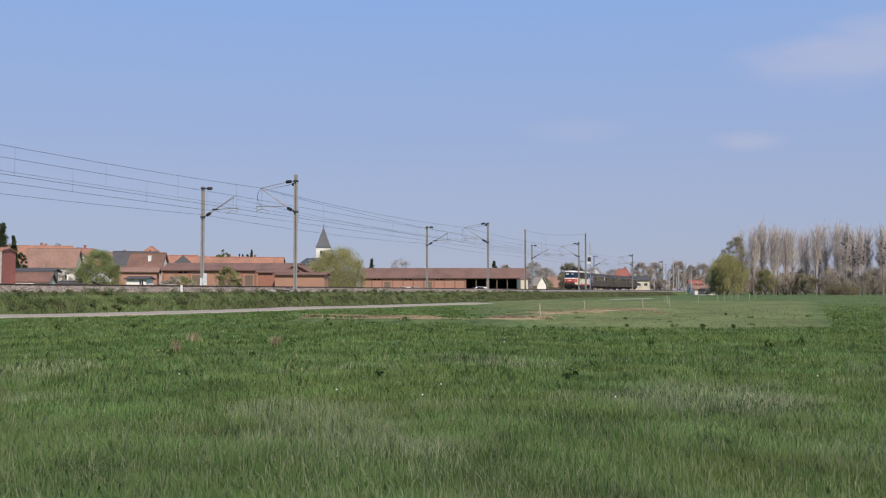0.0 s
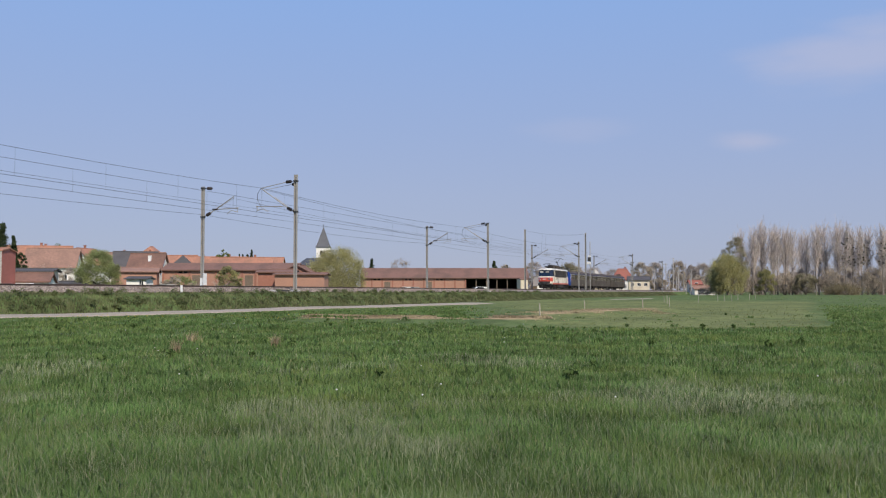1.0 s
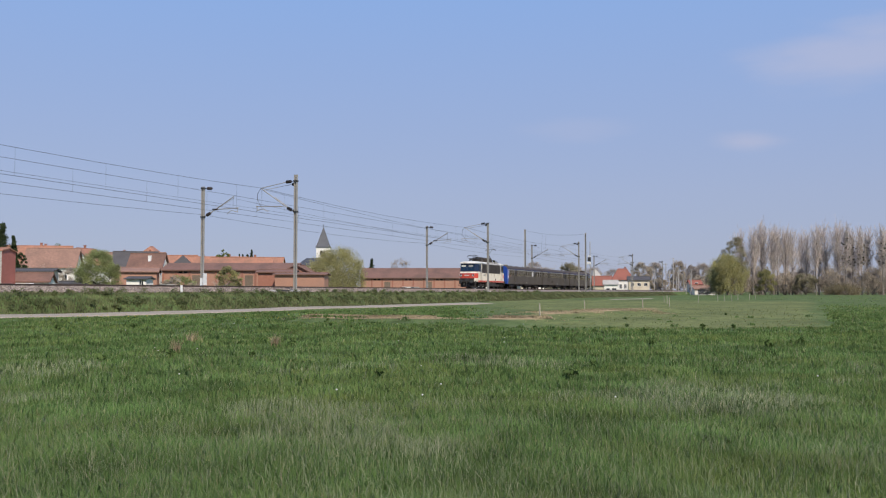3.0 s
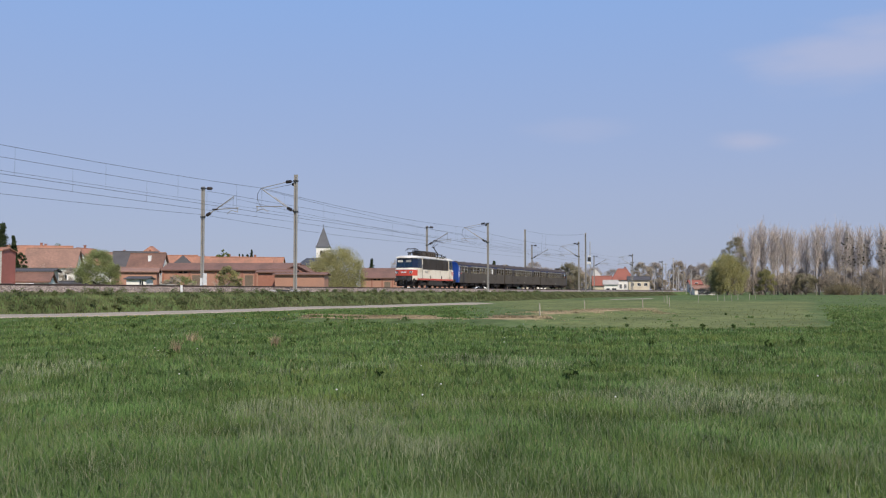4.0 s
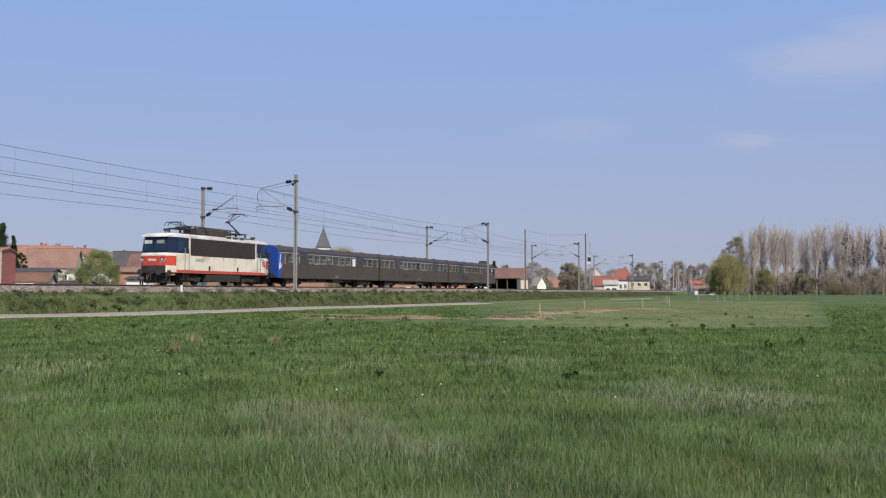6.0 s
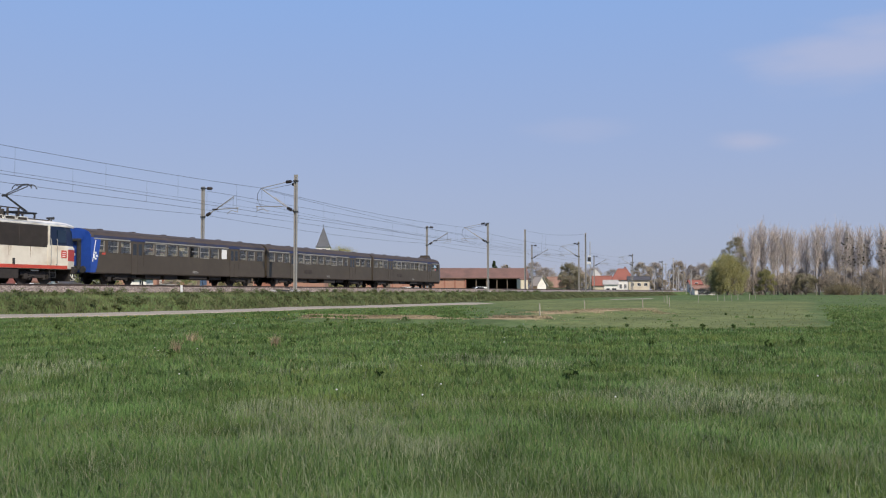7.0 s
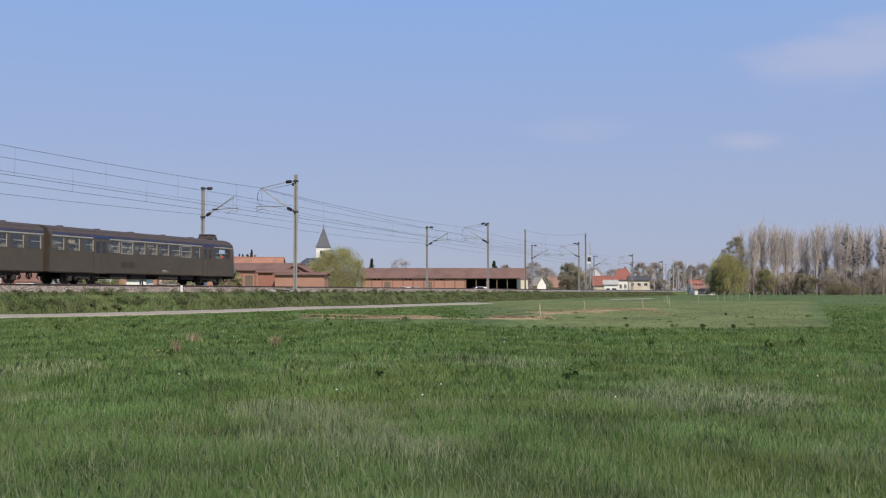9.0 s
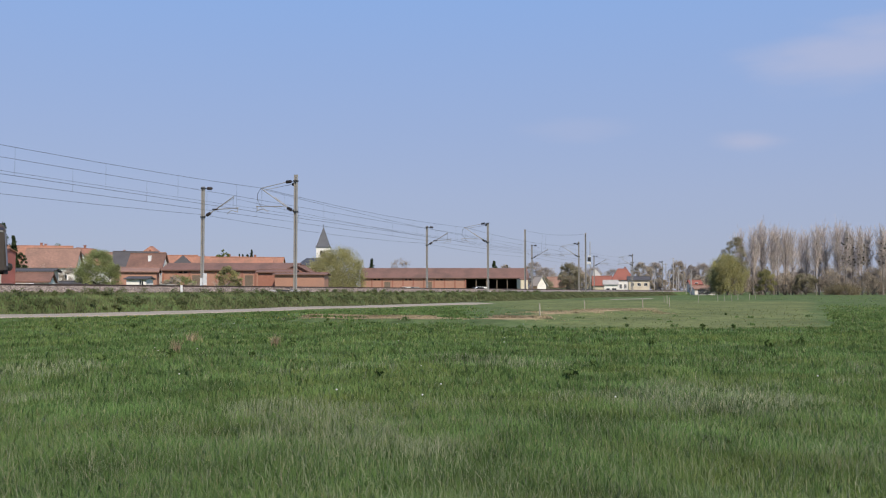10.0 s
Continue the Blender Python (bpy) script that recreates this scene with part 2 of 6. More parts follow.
TILE_GREY = material("dark_grey_roof", (0.085, 0.08, 0.085), (0.06, 0.057, 0.06), 5, 0.8, 0, 0.4, 12)
TILE_DEEP = material("deep_red_roof_tile", (0.30, 0.105, 0.075), (0.24, 0.085, 0.062), 3, 0.85, 0, 0.5, 12, dirt=(0.17, 0.08, 0.06), dirt_scale=0.35)
SLATE = material("blue_grey_slate", (0.075, 0.08, 0.095), (0.05, 0.055, 0.065), 6, 0.5, 0, 0.3, 12)
TIMBER = material("weathered_timber", (0.2, 0.15, 0.11), (0.13, 0.1, 0.075), 7, 0.85, 0, 0.4)
PINE = material("grey_weathered_timber", (0.46, 0.41, 0.34), (0.36, 0.32, 0.26), 7, 0.85, 0, 0.4, spread=0.2)
# near-black colour that stands for the shade inside openings
DARKNESS = material("opening_shade", (0.05, 0.04, 0.035), (0.03, 0.027, 0.025), 3, 0.95)
WHITE_PAINT = material("white_paint", (0.8, 0.8, 0.78), (0.74, 0.74, 0.72), 4, 0.5, dirt=(0.5, 0.48, 0.44))
WINDOW_GLASS = material("dark_window_glass", (0.03, 0.035, 0.045), (0.02, 0.025, 0.03), 2, 0.1)
BARK = material("grey_bark", (0.27, 0.235, 0.205), (0.2, 0.17, 0.15), 6, 0.95, 0, 0.5)
# twig colour lightened to carry the haze over the far wood
TWIG = material("haze_paled_twigs", (0.58, 0.50, 0.455), (0.48, 0.41, 0.37), 0.4, 0.95, per="island", spread=0.3)
SHRUB_TWIG = material("brown_bare_twigs", (0.44, 0.375, 0.315), (0.36, 0.30, 0.25), 0.4, 0.95, per="island", spread=0.3)
MISTLETOE = leafy("mistletoe_leaf", (0.03, 0.035, 0.02), (0.05, 0.055, 0.03))


# ---- ground ----
RAIL_Z = 1.97
NEAR_TRACK, FAR_TRACK = -43.4, -46.95
NEAR_MASTS, FAR_MASTS = -40.3, -50.1


def ramp(v, a, b):
    t = min(1, max(0, (v - a) / (b - a)))
    return t * t * (3 - 2 * t)


def path_x(y):
    """The middle of the farm path, which draws slowly away from the line."""
    return max(-36.6, -36.6 + 0.0875 * (y - 36))


def along_view(x, y):
    c, s = math.cos(radians(TURN)), math.sin(radians(TURN))
    return x * c + y * s, -x * s + y * c


def pale_plot(x, y):
    """The paler hay plot, by its edges in side and depth from the standpoint."""
    side, ahead = along_view(x, y)
    left = 3.5 + 0.02 * (ahead - 38)
    right = 15.5 + 0.39 * (ahead - 38)
    return ramp(ahead, 36, 41) * (1 - ramp(ahead, 120, 190)) * ramp(side, left - 9, left + 6) * (1 - ramp(side, right - 2.2, right + 2.2))


def dry_strip(x, y):
    side, ahead = along_view(x, y)
    a = min(1.0, 1.8 * (1 - abs(ahead - (45.5 - 0.02 * side)) / 2.7))
    b = (1 if -6.6 < side < -0.3 or 2.2 < side < 5.2 else 0.3) if -7.5 < side < 6.5 else 0
    far = min(1.0, 1.6 * (1 - abs(ahead - 50 - 1.6 * (side - 2.0)) / 5)) * ramp(side, 3.0, 6.0) * (1 - ramp(side, 15, 20))
    return max(0, a * b, far * 0.85)


def ground_z(x, y):
    d = -x
    far = 0.28 * ramp(math.hypot(x, y), 60, 320)
    field = 0.20 * ramp(d, 6, 33) * (1 - ramp(y, 150, 300)) + far
    field += 0.22 * min(1, 2 * dry_strip(x, y)) if -37 < x and 0 < y < 90 else 0
    field += 0.05 * noise.noise((x * 0.13, y * 0.13, 0)) + 0.025 * noise.noise((x * 0.5, y * 0.5, 3))
    if d < 38.0:
        return field
    if d < 54.0:
        if d < 38.5:
            return field + (0.58 - field) * (d - 38.0) / 0.5
        if d < 39.7:
            return 0.58 + 0.84 * (d - 38.5) / 1.2 + 0.05 * noise.noise((x, y * 0.7, 1))
        if d < 40.9:
            return 1.42
        return 1.40 if d < 50.8 else 1.40 - 1.1 * (d - 50.8) / 3.2
    return 0.3 + 0.95 * ramp(d, 54, 75) * (1 - ramp(y, 330, 420))


def ground_material():
    m = material("meadow_grass", (0.076, 0.112, 0.038), (0.112, 0.148, 0.052), 0.9, 0.95, 0, 0.9, 7, dirt=(0.07, 0.108, 0.035), dirt_scale=0.12, dirt_amount=0.8, spec=0.1)
    n, l = m.node_tree.nodes, m.node_tree.links
    b = n["Principled BSDF"]
    last = b.inputs["Base Color"].links[0].from_socket
    at = n.new("ShaderNodeAttribute")
    at.attribute_name = "plot"
    co = n.new("ShaderNodeTexCoord")
    no = n.new("ShaderNodeTexNoise")
    no.inputs["Scale"].default_value, no.inputs["Detail"].default_value = 0.35, 6
    l.new(co.outputs["Object"], no.inputs["Vector"])
    sep = n.new("ShaderNodeSeparateColor")
    l.new(at.outputs["Color"], sep.inputs[0])
    for k, (colour, lo, hi) in enumerate((((0.136, 0.156, 0.058), 0.25, 0.6), ((0.40, 0.28, 0.17), 0.42, 0.56))):
        # each plot's edge is frayed by the noise
        ad = n.new("ShaderNodeMath")
        ad.operation = "ADD"
        l.new(sep.outputs[k], ad.inputs[0])
        l.new(no.outputs["Fac"], ad.inputs[1])
        mr = n.new("ShaderNodeMapRange")
        mr.inputs["From Min"].default_value, mr.inputs["From Max"].default_value = 0.95, 1.25
        l.new(ad.outputs[0], mr.inputs["Value"])
        mx = n.new("ShaderNodeMix")
        mx.data_type = "RGBA"
        mx.inputs["B"].default_value = (*colour, 1)
        l.new(mr.outputs[0], mx.inputs["Factor"])
        l.new(last, mx.inputs["A"])
        last = mx.outputs["Result"]
    # uneven growth at two sizes, drawn out across the slope of the plots
    for size, lo, hi, shift in ((0.22, 0.78, 1.22, 3.0), (2.2, 0.76, 1.24, 9.0)):
        mp = n.new("ShaderNodeMapping")
        mp.inputs["Scale"].default_value = (size, size * 0.45, size)
        mp.inputs["Location"].default_value = (shift, 0, 0)
        mp.inputs["Rotation"].default_value = (0, 0, radians(-TURN))
        l.new(co.outputs["Object"], mp.inputs[0])
        tx = n.new("ShaderNodeTexNoise")
        tx.inputs["Scale"].default_value, tx.inputs["Detail"].default_value, tx.inputs["Roughness"].default_value = 1.0, 7, 0.65
        l.new(mp.outputs[0], tx.inputs["Vector"])
        rg = n.new("ShaderNodeMapRange")
        rg.inputs["From Min"].default_value, rg.inputs["From Max"].default_value = 0.36, 0.64
        rg.inputs["To Min"].default_value, rg.inputs["To Max"].default_value = lo, hi
        l.new(tx.outputs["Fac"], rg.inputs["Value"])
        hv = n.new("ShaderNodeHueSaturation")
        l.new(rg.outputs[0], hv.inputs["Value"])
        l.new(last, hv.inputs["Color"])
        last = hv.outputs[0]
    l.new(last, b.inputs["Base Color"])
    return m


def steps(*spans):
    out = []
    for a, b, s in spans:
        out += list(np.arange(a, b, s))
    return out + [spans[-1][1]]


GRASS_GROUND = ground_material()


def make_ground():
    xs = steps((-4000, -400, 300), (-400, -100, 20), (-100, -56, 4), (-56, -36, 0.5), (-36, 30, 1.5), (30, 120, 6), (120, 400, 40), (400, 4000, 300))
    ys = steps((-400, -20, 40), (-20, 4, 4), (4, 140, 1.5), (140, 300, 8), (300, 600, 25), (600, 4800, 300))
    verts = [(x, y, ground_z(x, y)) for y in ys for x in xs]
    w = len(xs)
    faces = [(j * w + i, j * w + i + 1, (j + 1) * w + i + 1, (j + 1) * w + i) for j in range(len(ys) - 1) for i in range(w - 1)]
    ob = raw("ground", verts, faces, GRASS_GROUND)
    col = ob.data.color_attributes.new("plot", "FLOAT_COLOR", "POINT")
    for k, v in enumerate(verts):
        near = 0 < v[1] < 320 and -37 < v[0] < 200
        col.data[k].color = (0.8 * pale_plot(v[0], v[1]), 0.8 * dry_strip(v[0], v[1]), 0, 1) if near else (0, 0, 0, 1)
    for p in ob.data.polygons:
        p.use_smooth = True
    tagged(ob, "wide meadow of green grass with paler and dry plots", "ground", kind="structure")


make_ground()


def make_path():
    bm = bmesh.new()
    rows = []
    for k in range(150):
        y = 4 + k * 1.6
        x, w = path_x(y), 1.1 + 0.16 * math.sin(y * 0.7) + 0.15 * noise.noise((y * 0.5, 0, 7))
        row = []
        for o in (-w - 0.3, -w * 0.95, 0, w * 0.95, w + 0.3):
            z = ground_z(x, y) + 0.10 - 0.17 * ramp(y, 92, 106) + 0.10 * ramp(y, 144, 152) - 0.10 * ramp(y, 172, 182) - 0.038 * o / w - (0.25 if abs(o) > w else 0)
            row.append(bm.verts.new((x + o, y, z + (-0.02 if o == 0 else 0))))
        rows.append(row)
    for a, b in zip(rows, rows[1:]):
        for i in range(4):
            bm.faces.new((a[i], a[i + 1], b[i + 1], b[i]))
    tagged(part("farm_path", bm, GRAVEL), "pale gravel farm path beside the railway bank", "path", kind="structure")


make_path()


# ---- railway ----
TRACK_START, TRACK_END = -40.0, 900.0


def make_railway():
    bm = bmesh.new()
    x = NEAR_TRACK
    prism(bm, [(-40.35, 1.38), (-41.55, RAIL_Z - 0.2), (-48.8, RAIL_Z - 0.2), (-50.2, 1.35)], TRACK_START, TRACK_END)
    tagged(part("ballast_bed", bm, BALLAST), "bed of grey and reddish broken granite ballast", "ballast", kind="structure")
    sl = mesh_of("sleeper", box(bmesh.new(), -1.25, 1.25, -0.13, 0.13, -0.2, 0.0, 0.02), SLEEPER)
    for cx, name in ((NEAR_TRACK, "railway_track_near"), (FAR_TRACK, "railway_track_far")):
        tr = thing(name, pose(cx, 0, RAIL_Z), "pair of steel rails on concrete sleepers", "railway track", "tracks of the line", "structure")
        for sx in (-0.7525, 0.7525):
            bm = bmesh.new()
            prism(bm, [(sx - 0.07, -0.172), (sx + 0.07, -0.172), (sx + 0.06, -0.155), (sx + 0.012, -0.14), (sx + 0.012, -0.05), (sx + 0.036, -0.035),
                       (sx + 0.036, -0.004), (sx - 0.036, -0.004), (sx - 0.036, -0.035), (sx - 0.012, -0.05), (sx - 0.012, -0.14), (sx - 0.06, -0.155)], TRACK_START, TRACK_END)
            rail = part("rail", bm, RUST, tr, "rust-brown steel rail")
            bm = bmesh.new()
            box(bm, sx - 0.03, sx + 0.03, TRACK_START, TRACK_END, -0.004, 0.0)
            part("rail_head", bm, RAILTOP, rail, "polished running surface")
        if cx == NEAR_TRACK:
            for k in range(290):
                share("sleeper", sl, tr, pose(0, 24 + k * 0.6, -0.172))
        bm = bmesh.new()
        for k in range(600):
            y = 24 + k * 0.6
            if cx != NEAR_TRACK or k >= 290:
                box(bm, -1.25, 1.25, y - 0.13, y + 0.13, -0.372, -0.172)
        tagged(part("distant_sleepers", bm, SLEEPER, tr), kind="stuff")


make_railway()


def make_ballast_stones():
    rnd = random.Random(5)
    base = [(1, 0, 0), (-1, 0, 0), (0, 1, 0), (0, -1, 0), (0, 0, 1), (0, 0, -1)]
    tri = [(0, 2, 4), (2, 1, 4), (1, 3, 4), (3, 0, 4), (2, 0, 5), (1, 2, 5), (3, 1, 5), (0, 3, 5)]
    verts, faces = [], []
    for _ in range(22000):
        y = 26 + 110 * rnd.random() ** 1.5
        d = 40.15 + 1.9 * rnd.random()
        z = 1.38 + (RAIL_Z - 0.2 - 1.38) * min(1, max(0, (d - 40.35) / 1.2)) if d > 40.35 else 1.42
        r = rnd.uniform(0.035, 0.08)
        q = Euler((rnd.random() * 6, rnd.random() * 6, rnd.random() * 6)).to_matrix()
        k = len(verts)
        for b in base:
            v = q @ (Vector(b) * r * rnd.uniform(0.7, 1.3))
            verts.append((-d + v.x, y + v.y, z + 0.015 + v.z))
        faces += [(k + a, k + b, k + c) for a, b, c in tri]
    tagged(raw("ballast_stones", verts, faces, STONE), "loose grey and pinkish ballast stones", "stones", kind="stuff")


make_ballast_stones()


# ---- overhead line ----
def insulator(name, p, q, parent):
    bm = bmesh.new()
    p, q = Vector(p), Vector(q)
    tube(bm, p, q, 0.03, n=6)
    for k in range(5):
        c = p.lerp(q, 0.42 + 0.58 * (k + 0.5) / 5)
        h = (q - p) / 22
        tube(bm, c - h, c + h, 0.155, 0.105, n=8)
    return part(name, bm, INSULATOR, parent, "brown ribbed insulator")


def h_post(bm, x, y, z0, z1, w=0.24, t=0.03):
    box(bm, x - w / 2, x - w / 2 + t, y - w / 2, y + w / 2, z0, z1)
    box(bm, x + w / 2 - t, x + w / 2, y - w / 2, y + w / 2, z0, z1)
    box(bm, x - w / 2 + t, x + w / 2 - t, y - 0.02, y + 0.02, z0, z1)


def catenary_mast(x, y, top, reach, group="overhead line masts", flag=False, pull=True, mess_z=10.5):
    """A steel post with a bracket that holds the wires over its track. reach: metres to the wires, signed along x."""
    sg = 1 if reach > 0 else -1
    base = 1.42 if x > -45 else 1.38
    t = thing("catenary_mast", pose(x, y, base), "galvanised steel overhead line mast with bracket arm beside the track", "catenary mast", group)
    h = top - base
    mess, cont = mess_z - base, 8.4 - base
    bm = bmesh.new()
    h_post(bm, 0, 0, 0, h)
    part("post", bm, STEEL, t)
    bm = bmesh.new()
    box(bm, -0.34, 0.34, -0.34, 0.34, -0.3, 0.22, 0.03)
    part("footing", bm, CONCRETE, t, "pale concrete footing")
    up, low = (mess + 0.5, mess - 2.15) if pull else (h - 0.15, mess - 1.75)
    a = part("bracket_tube", tube(bmesh.new(), (0.75 * sg, 0, low + 0.33), (reach + 0.1 * sg, 0, mess), 0.045), STEEL, t)
    if pull:
        part("stay_tube", tube(bmesh.new(), (0.85 * sg, 0, up - 0.05), (reach, 0, mess + 0.02), 0.03), STEEL, t)
    insulator("insulator", (0.12 * sg, 0, low), (0.82 * sg, 0, low + 0.36), t)
    insulator("insulator", (0.12 * sg, 0, up), (0.95 * sg, 0, up - 0.06), t)
    if pull:
        # second pull-off, with its own insulators close to the post
        insulator("insulator", (0.1 * sg, 0.3, low + 0.05), (0.42 * sg, 0.3, low + 0.12), t)
        insulator("insulator", (0.1 * sg, 0.3, up - 0.22), (0.5 * sg, 0.3, up - 0.24), t)
        part("brace_tube", tube(bmesh.new(), (0.4 * sg, 0.3, low + 0.12), (reach * 0.62, 0, mess - 0.82), 0.025), STEEL, t)
        part("upper_stay", tube(bmesh.new(), (0.5 * sg, 0.3, up - 0.24), (reach - 0.1 * sg, 0, mess - 0.2), 0.022), STEEL, t)
        bm = bmesh.new()
        loop = [(reach + 0.12 * sg, 0, mess - 0.05), (reach + 0.42 * sg, 0, mess - 0.45), (reach + 0.45 * sg, 0, mess - 0.95), (reach + 0.2 * sg, 0, mess - 1.4), (reach + 0.1 * sg, 0, cont + 0.5)]
        for p, q in zip(loop, loop[1:]):
            tube(bm, p, q, 0.022, n=5)
        part("jumper_loop", bm, DARK_STEEL, t, "dark hanging jumper loop")
    else:
        part("brace_tube", tube(bmesh.new(), (0.85 * sg, 0.25, low + 0.5), (reach + 0.05 * sg, 0.2, mess - 0.1), 0.016), STEEL, t)
        part("arm_insulator", tube(bmesh.new(), (reach * 0.32, 0, cont + 0.46), (reach * 0.5, 0, cont + 0.44), 0.07, n=8), INSULATOR, t, "dark insulator in the arm")
    bm = bmesh.new()
    zc = cont + 0.42
    tube(bm, (reach * 0.36, 0, zc + 0.02), (reach + 0.55 * sg, 0, zc + 0.1), 0.04)
    part("registration_arm", bm, STEEL, t)
    bm = bmesh.new()
    tube(bm, (reach + 0.45 * sg, 0, zc + 0.06), (reach + 0.45 * sg, 0, zc - 0.3), 0.03)
    tube(bm, (reach + 0.45 * sg, 0, zc - 0.26), (reach - 0.15 * sg, 0, zc - 0.1), 0.03)
    tube(bm, (reach - 0.15 * sg, 0, zc - 0.1), (reach - 0.6 * sg, 0, cont + 0.02), 0.03)
    part("steady_arm", bm, STEEL, t)
    bm = bmesh.new()
    tube(bm, (reach, 0, mess), (reach, 0, zc), 0.012, n=4)
    part("hanger", bm, WIRE, t)
    for z in (low, up):
        bm = bmesh.new()
        box(bm, -0.17, 0.17, -0.15, 0.15, z - 0.07, z + 0.07)
        part("clamp", bm, DARK_STEEL, t, "dark steel clamp")
    if flag:
        bm = bmesh.new()
        box(bm, 0.2, 0.58, -0.16, -0.12, 0.7, 1.75, 0.01)
        part("sign_plate", bm, WHITE_PAINT, t, "blank white plate")
        bm = bmesh.new()
        box(bm, -0.13, 0.13, -0.14, -0.125, 0.0, 1.35)
        part("white_band", bm, WHITE_PAINT, t, "white painted band at the foot")
    return t


MAST_ROWS = [(16.0, 16.5), (71.7, 72.3), (125.6, 127.4), (183.9, 185.1), (248.5, 247.0), (306.0, 306.0), (364.0, 364.0)]
for k, (yn, yf) in enumerate(MAST_ROWS):
    catenary_mast(NEAR_MASTS, yn, 11.55 if k < 2 else (10.9 if k < 3 else 11.3), NEAR_TRACK - NEAR_MASTS - 0.25)
    catenary_mast(FAR_MASTS, yf, 10.95, FAR_TRACK - FAR_MASTS, flag=(k == 1), pull=False, mess_z=9.95)


def span(name, pts, r, label, droppers=None):
    """A wire through its supports with a sag between each pair; droppers: height of the wire beneath."""
    t = thing(name, pose(0, 0, 0), label, "overhead wire", "overhead wires")
    bm = bmesh.new()
    for (x0, y0, z0, sag), (x1, y1, z1, _) in zip(pts, pts[1:]):
        n = 8 if sag else 1
        prev = None
        for i in range(n + 1):
            f = i / n
            c = (x0 + (x1 - x0) * f, y0 + (y1 - y0) * f, z0 + (z1 - z0) * f - 4 * sag * f * (1 - f))
            if prev:
                tube(bm, prev, c, r, n=4, caps=False)
            prev = c
    part("wire", bm, WIRE, t)
    if droppers:
        for (x0, y0, z0, sag), (x1, y1, z1, _) in zip(pts[:4], pts[1:5]):
            for i in range(7):
                f = (i + 0.5) / 7
                bm = bmesh.new()
                x, y = x0 + (x1 - x0) * f, y0 + (y1 - y0) * f
                tube(bm, (x, y, z0 + (z1 - z0) * f - 4 * sag * f * (1 - f)), (x, y, droppers), r * 0.35, n=4, caps=False)
                part("dropper", bm, WIRE, t)
    return t


def wires():
    for track, col, stag, mz in ((NEAR_TRACK - 0.25, 0, 0.2, 10.5), (FAR_TRACK, 1, -0.2, 10.05)):
        ys = [r[col] for r in MAST_ROWS]
        ys = [ys[0] - 57] + ys + [440, 500]
        span("messenger_wire", [(track, y, mz, 0.4 if col == 0 else 0.06) for y in ys], 0.017, "dark sagging messenger wire over the track", 8.4)
        span("contact_wire", [(track + stag * (1 if k % 2 else -1), y, 8.4, 0.0) for k, y in enumerate(ys)], 0.017, "dark contact wire above the track")
    ys = [r[0] for r in MAST_ROWS]
    span("auxiliary_wire", [(NEAR_TRACK - 0.1, y, 8.62, 0.06) for y in [ys[0] - 57] + ys[:4]], 0.011, "thin auxiliary wire beside the contact wire")
    span("feeder_wire", [(NEAR_TRACK + 0.2, ys[1], 10.3, 0.2), (NEAR_TRACK + 0.2, ys[2], 9.2, 0.2), (NEAR_TRACK + 0.2, ys[3], 8.7, 0.0)], 0.015, "dark run-out wire falling towards the next masts")
    span("feeder_wire", [(FAR_TRACK + 0.4, 72.3, 9.7, 0.25), (FAR_TRACK + 0.4, 127.4, 8.9, 0.2), (FAR_TRACK + 0.4, 185.1, 8.6, 0.0)], 0.013, "thin run-out wire over the far track")
    ys = [r[1] for r in MAST_ROWS]
    span("return_wire", [(FAR_MASTS - 0.3, y, 8.45, 0.35) for y in [ys[0] - 57] + ys], 0.017, "dark return wire along the masts")


wires()


def anchor_portal():
    t = thing("anchor_mast_pair", pose(0, 0, 1.4), "two tall line masts joined by a slack cross wire", "catenary mast")
    for x, y, h in ((NEAR_MASTS, 190.3, 12.0), (FAR_MASTS, 180.0, 12.3)):
        bm = bmesh.new()
        h_post(bm, x, y, 0, h, 0.3)
        part("post", bm, STEEL, t)
    bm = bmesh.new()
    prev = None
    for i in range(11):
        f = i / 10
        c = (FAR_MASTS + (NEAR_MASTS - FAR_MASTS) * f, 180.0 + 10.3 * f, 12.1 - 0.3 * f - 2.2 * f * (1 - f))
        if prev:
            tube(bm, prev, c, 0.02, n=4)
        prev = c
    part("cross_wire", bm, WIRE, t)
    for f in (0.28, 0.34):
        bm = bmesh.new()
        x, y = FAR_MASTS + (NEAR_MASTS - FAR_MASTS) * f, 180.0 + 10.3 * f
        tube(bm, (x, y, 11.6), (x - 0.3, y, 7.2), 0.012, n=4)
        part("hanger", bm, WIRE, t)


anchor_portal()


def signal_mast():
    t = thing("signal_mast", pose(NEAR_MASTS, 194.7, 1.4), "slim grey signal mast with white cabinets", "railway signal")
    part("post", tube(bmesh.new(), (0, 0, 0), (0, 0, 10.4), 0.09), STEEL, t)
    for z, w, high, mat, nm in ((7.25, 0.4, 0.35, WHITE_PAINT, "lamp_cap"), (5.75, 0.85, 0.5, WHITE_PAINT, "cabinet"), (6.35, 0.6, 0.85, DARK_STEEL, "signal_head")):
        part(nm, box(bmesh.new(), -w * 0.8, w * 0.2, -0.25, 0.25, z, z + high, 0.03), mat, t)


signal_mast()


def marker_post(x, y, z, h, w, mat, label, cat):
    bm = bmesh.new()
    box(bm, -w / 2, w / 2, -w / 2, w / 2, -0.15, h, w * 0.15)
    ob = part("marker_post", bm, mat)
    ob.matrix_basis = pose(x, y, z)
    tagged(ob, label, cat)


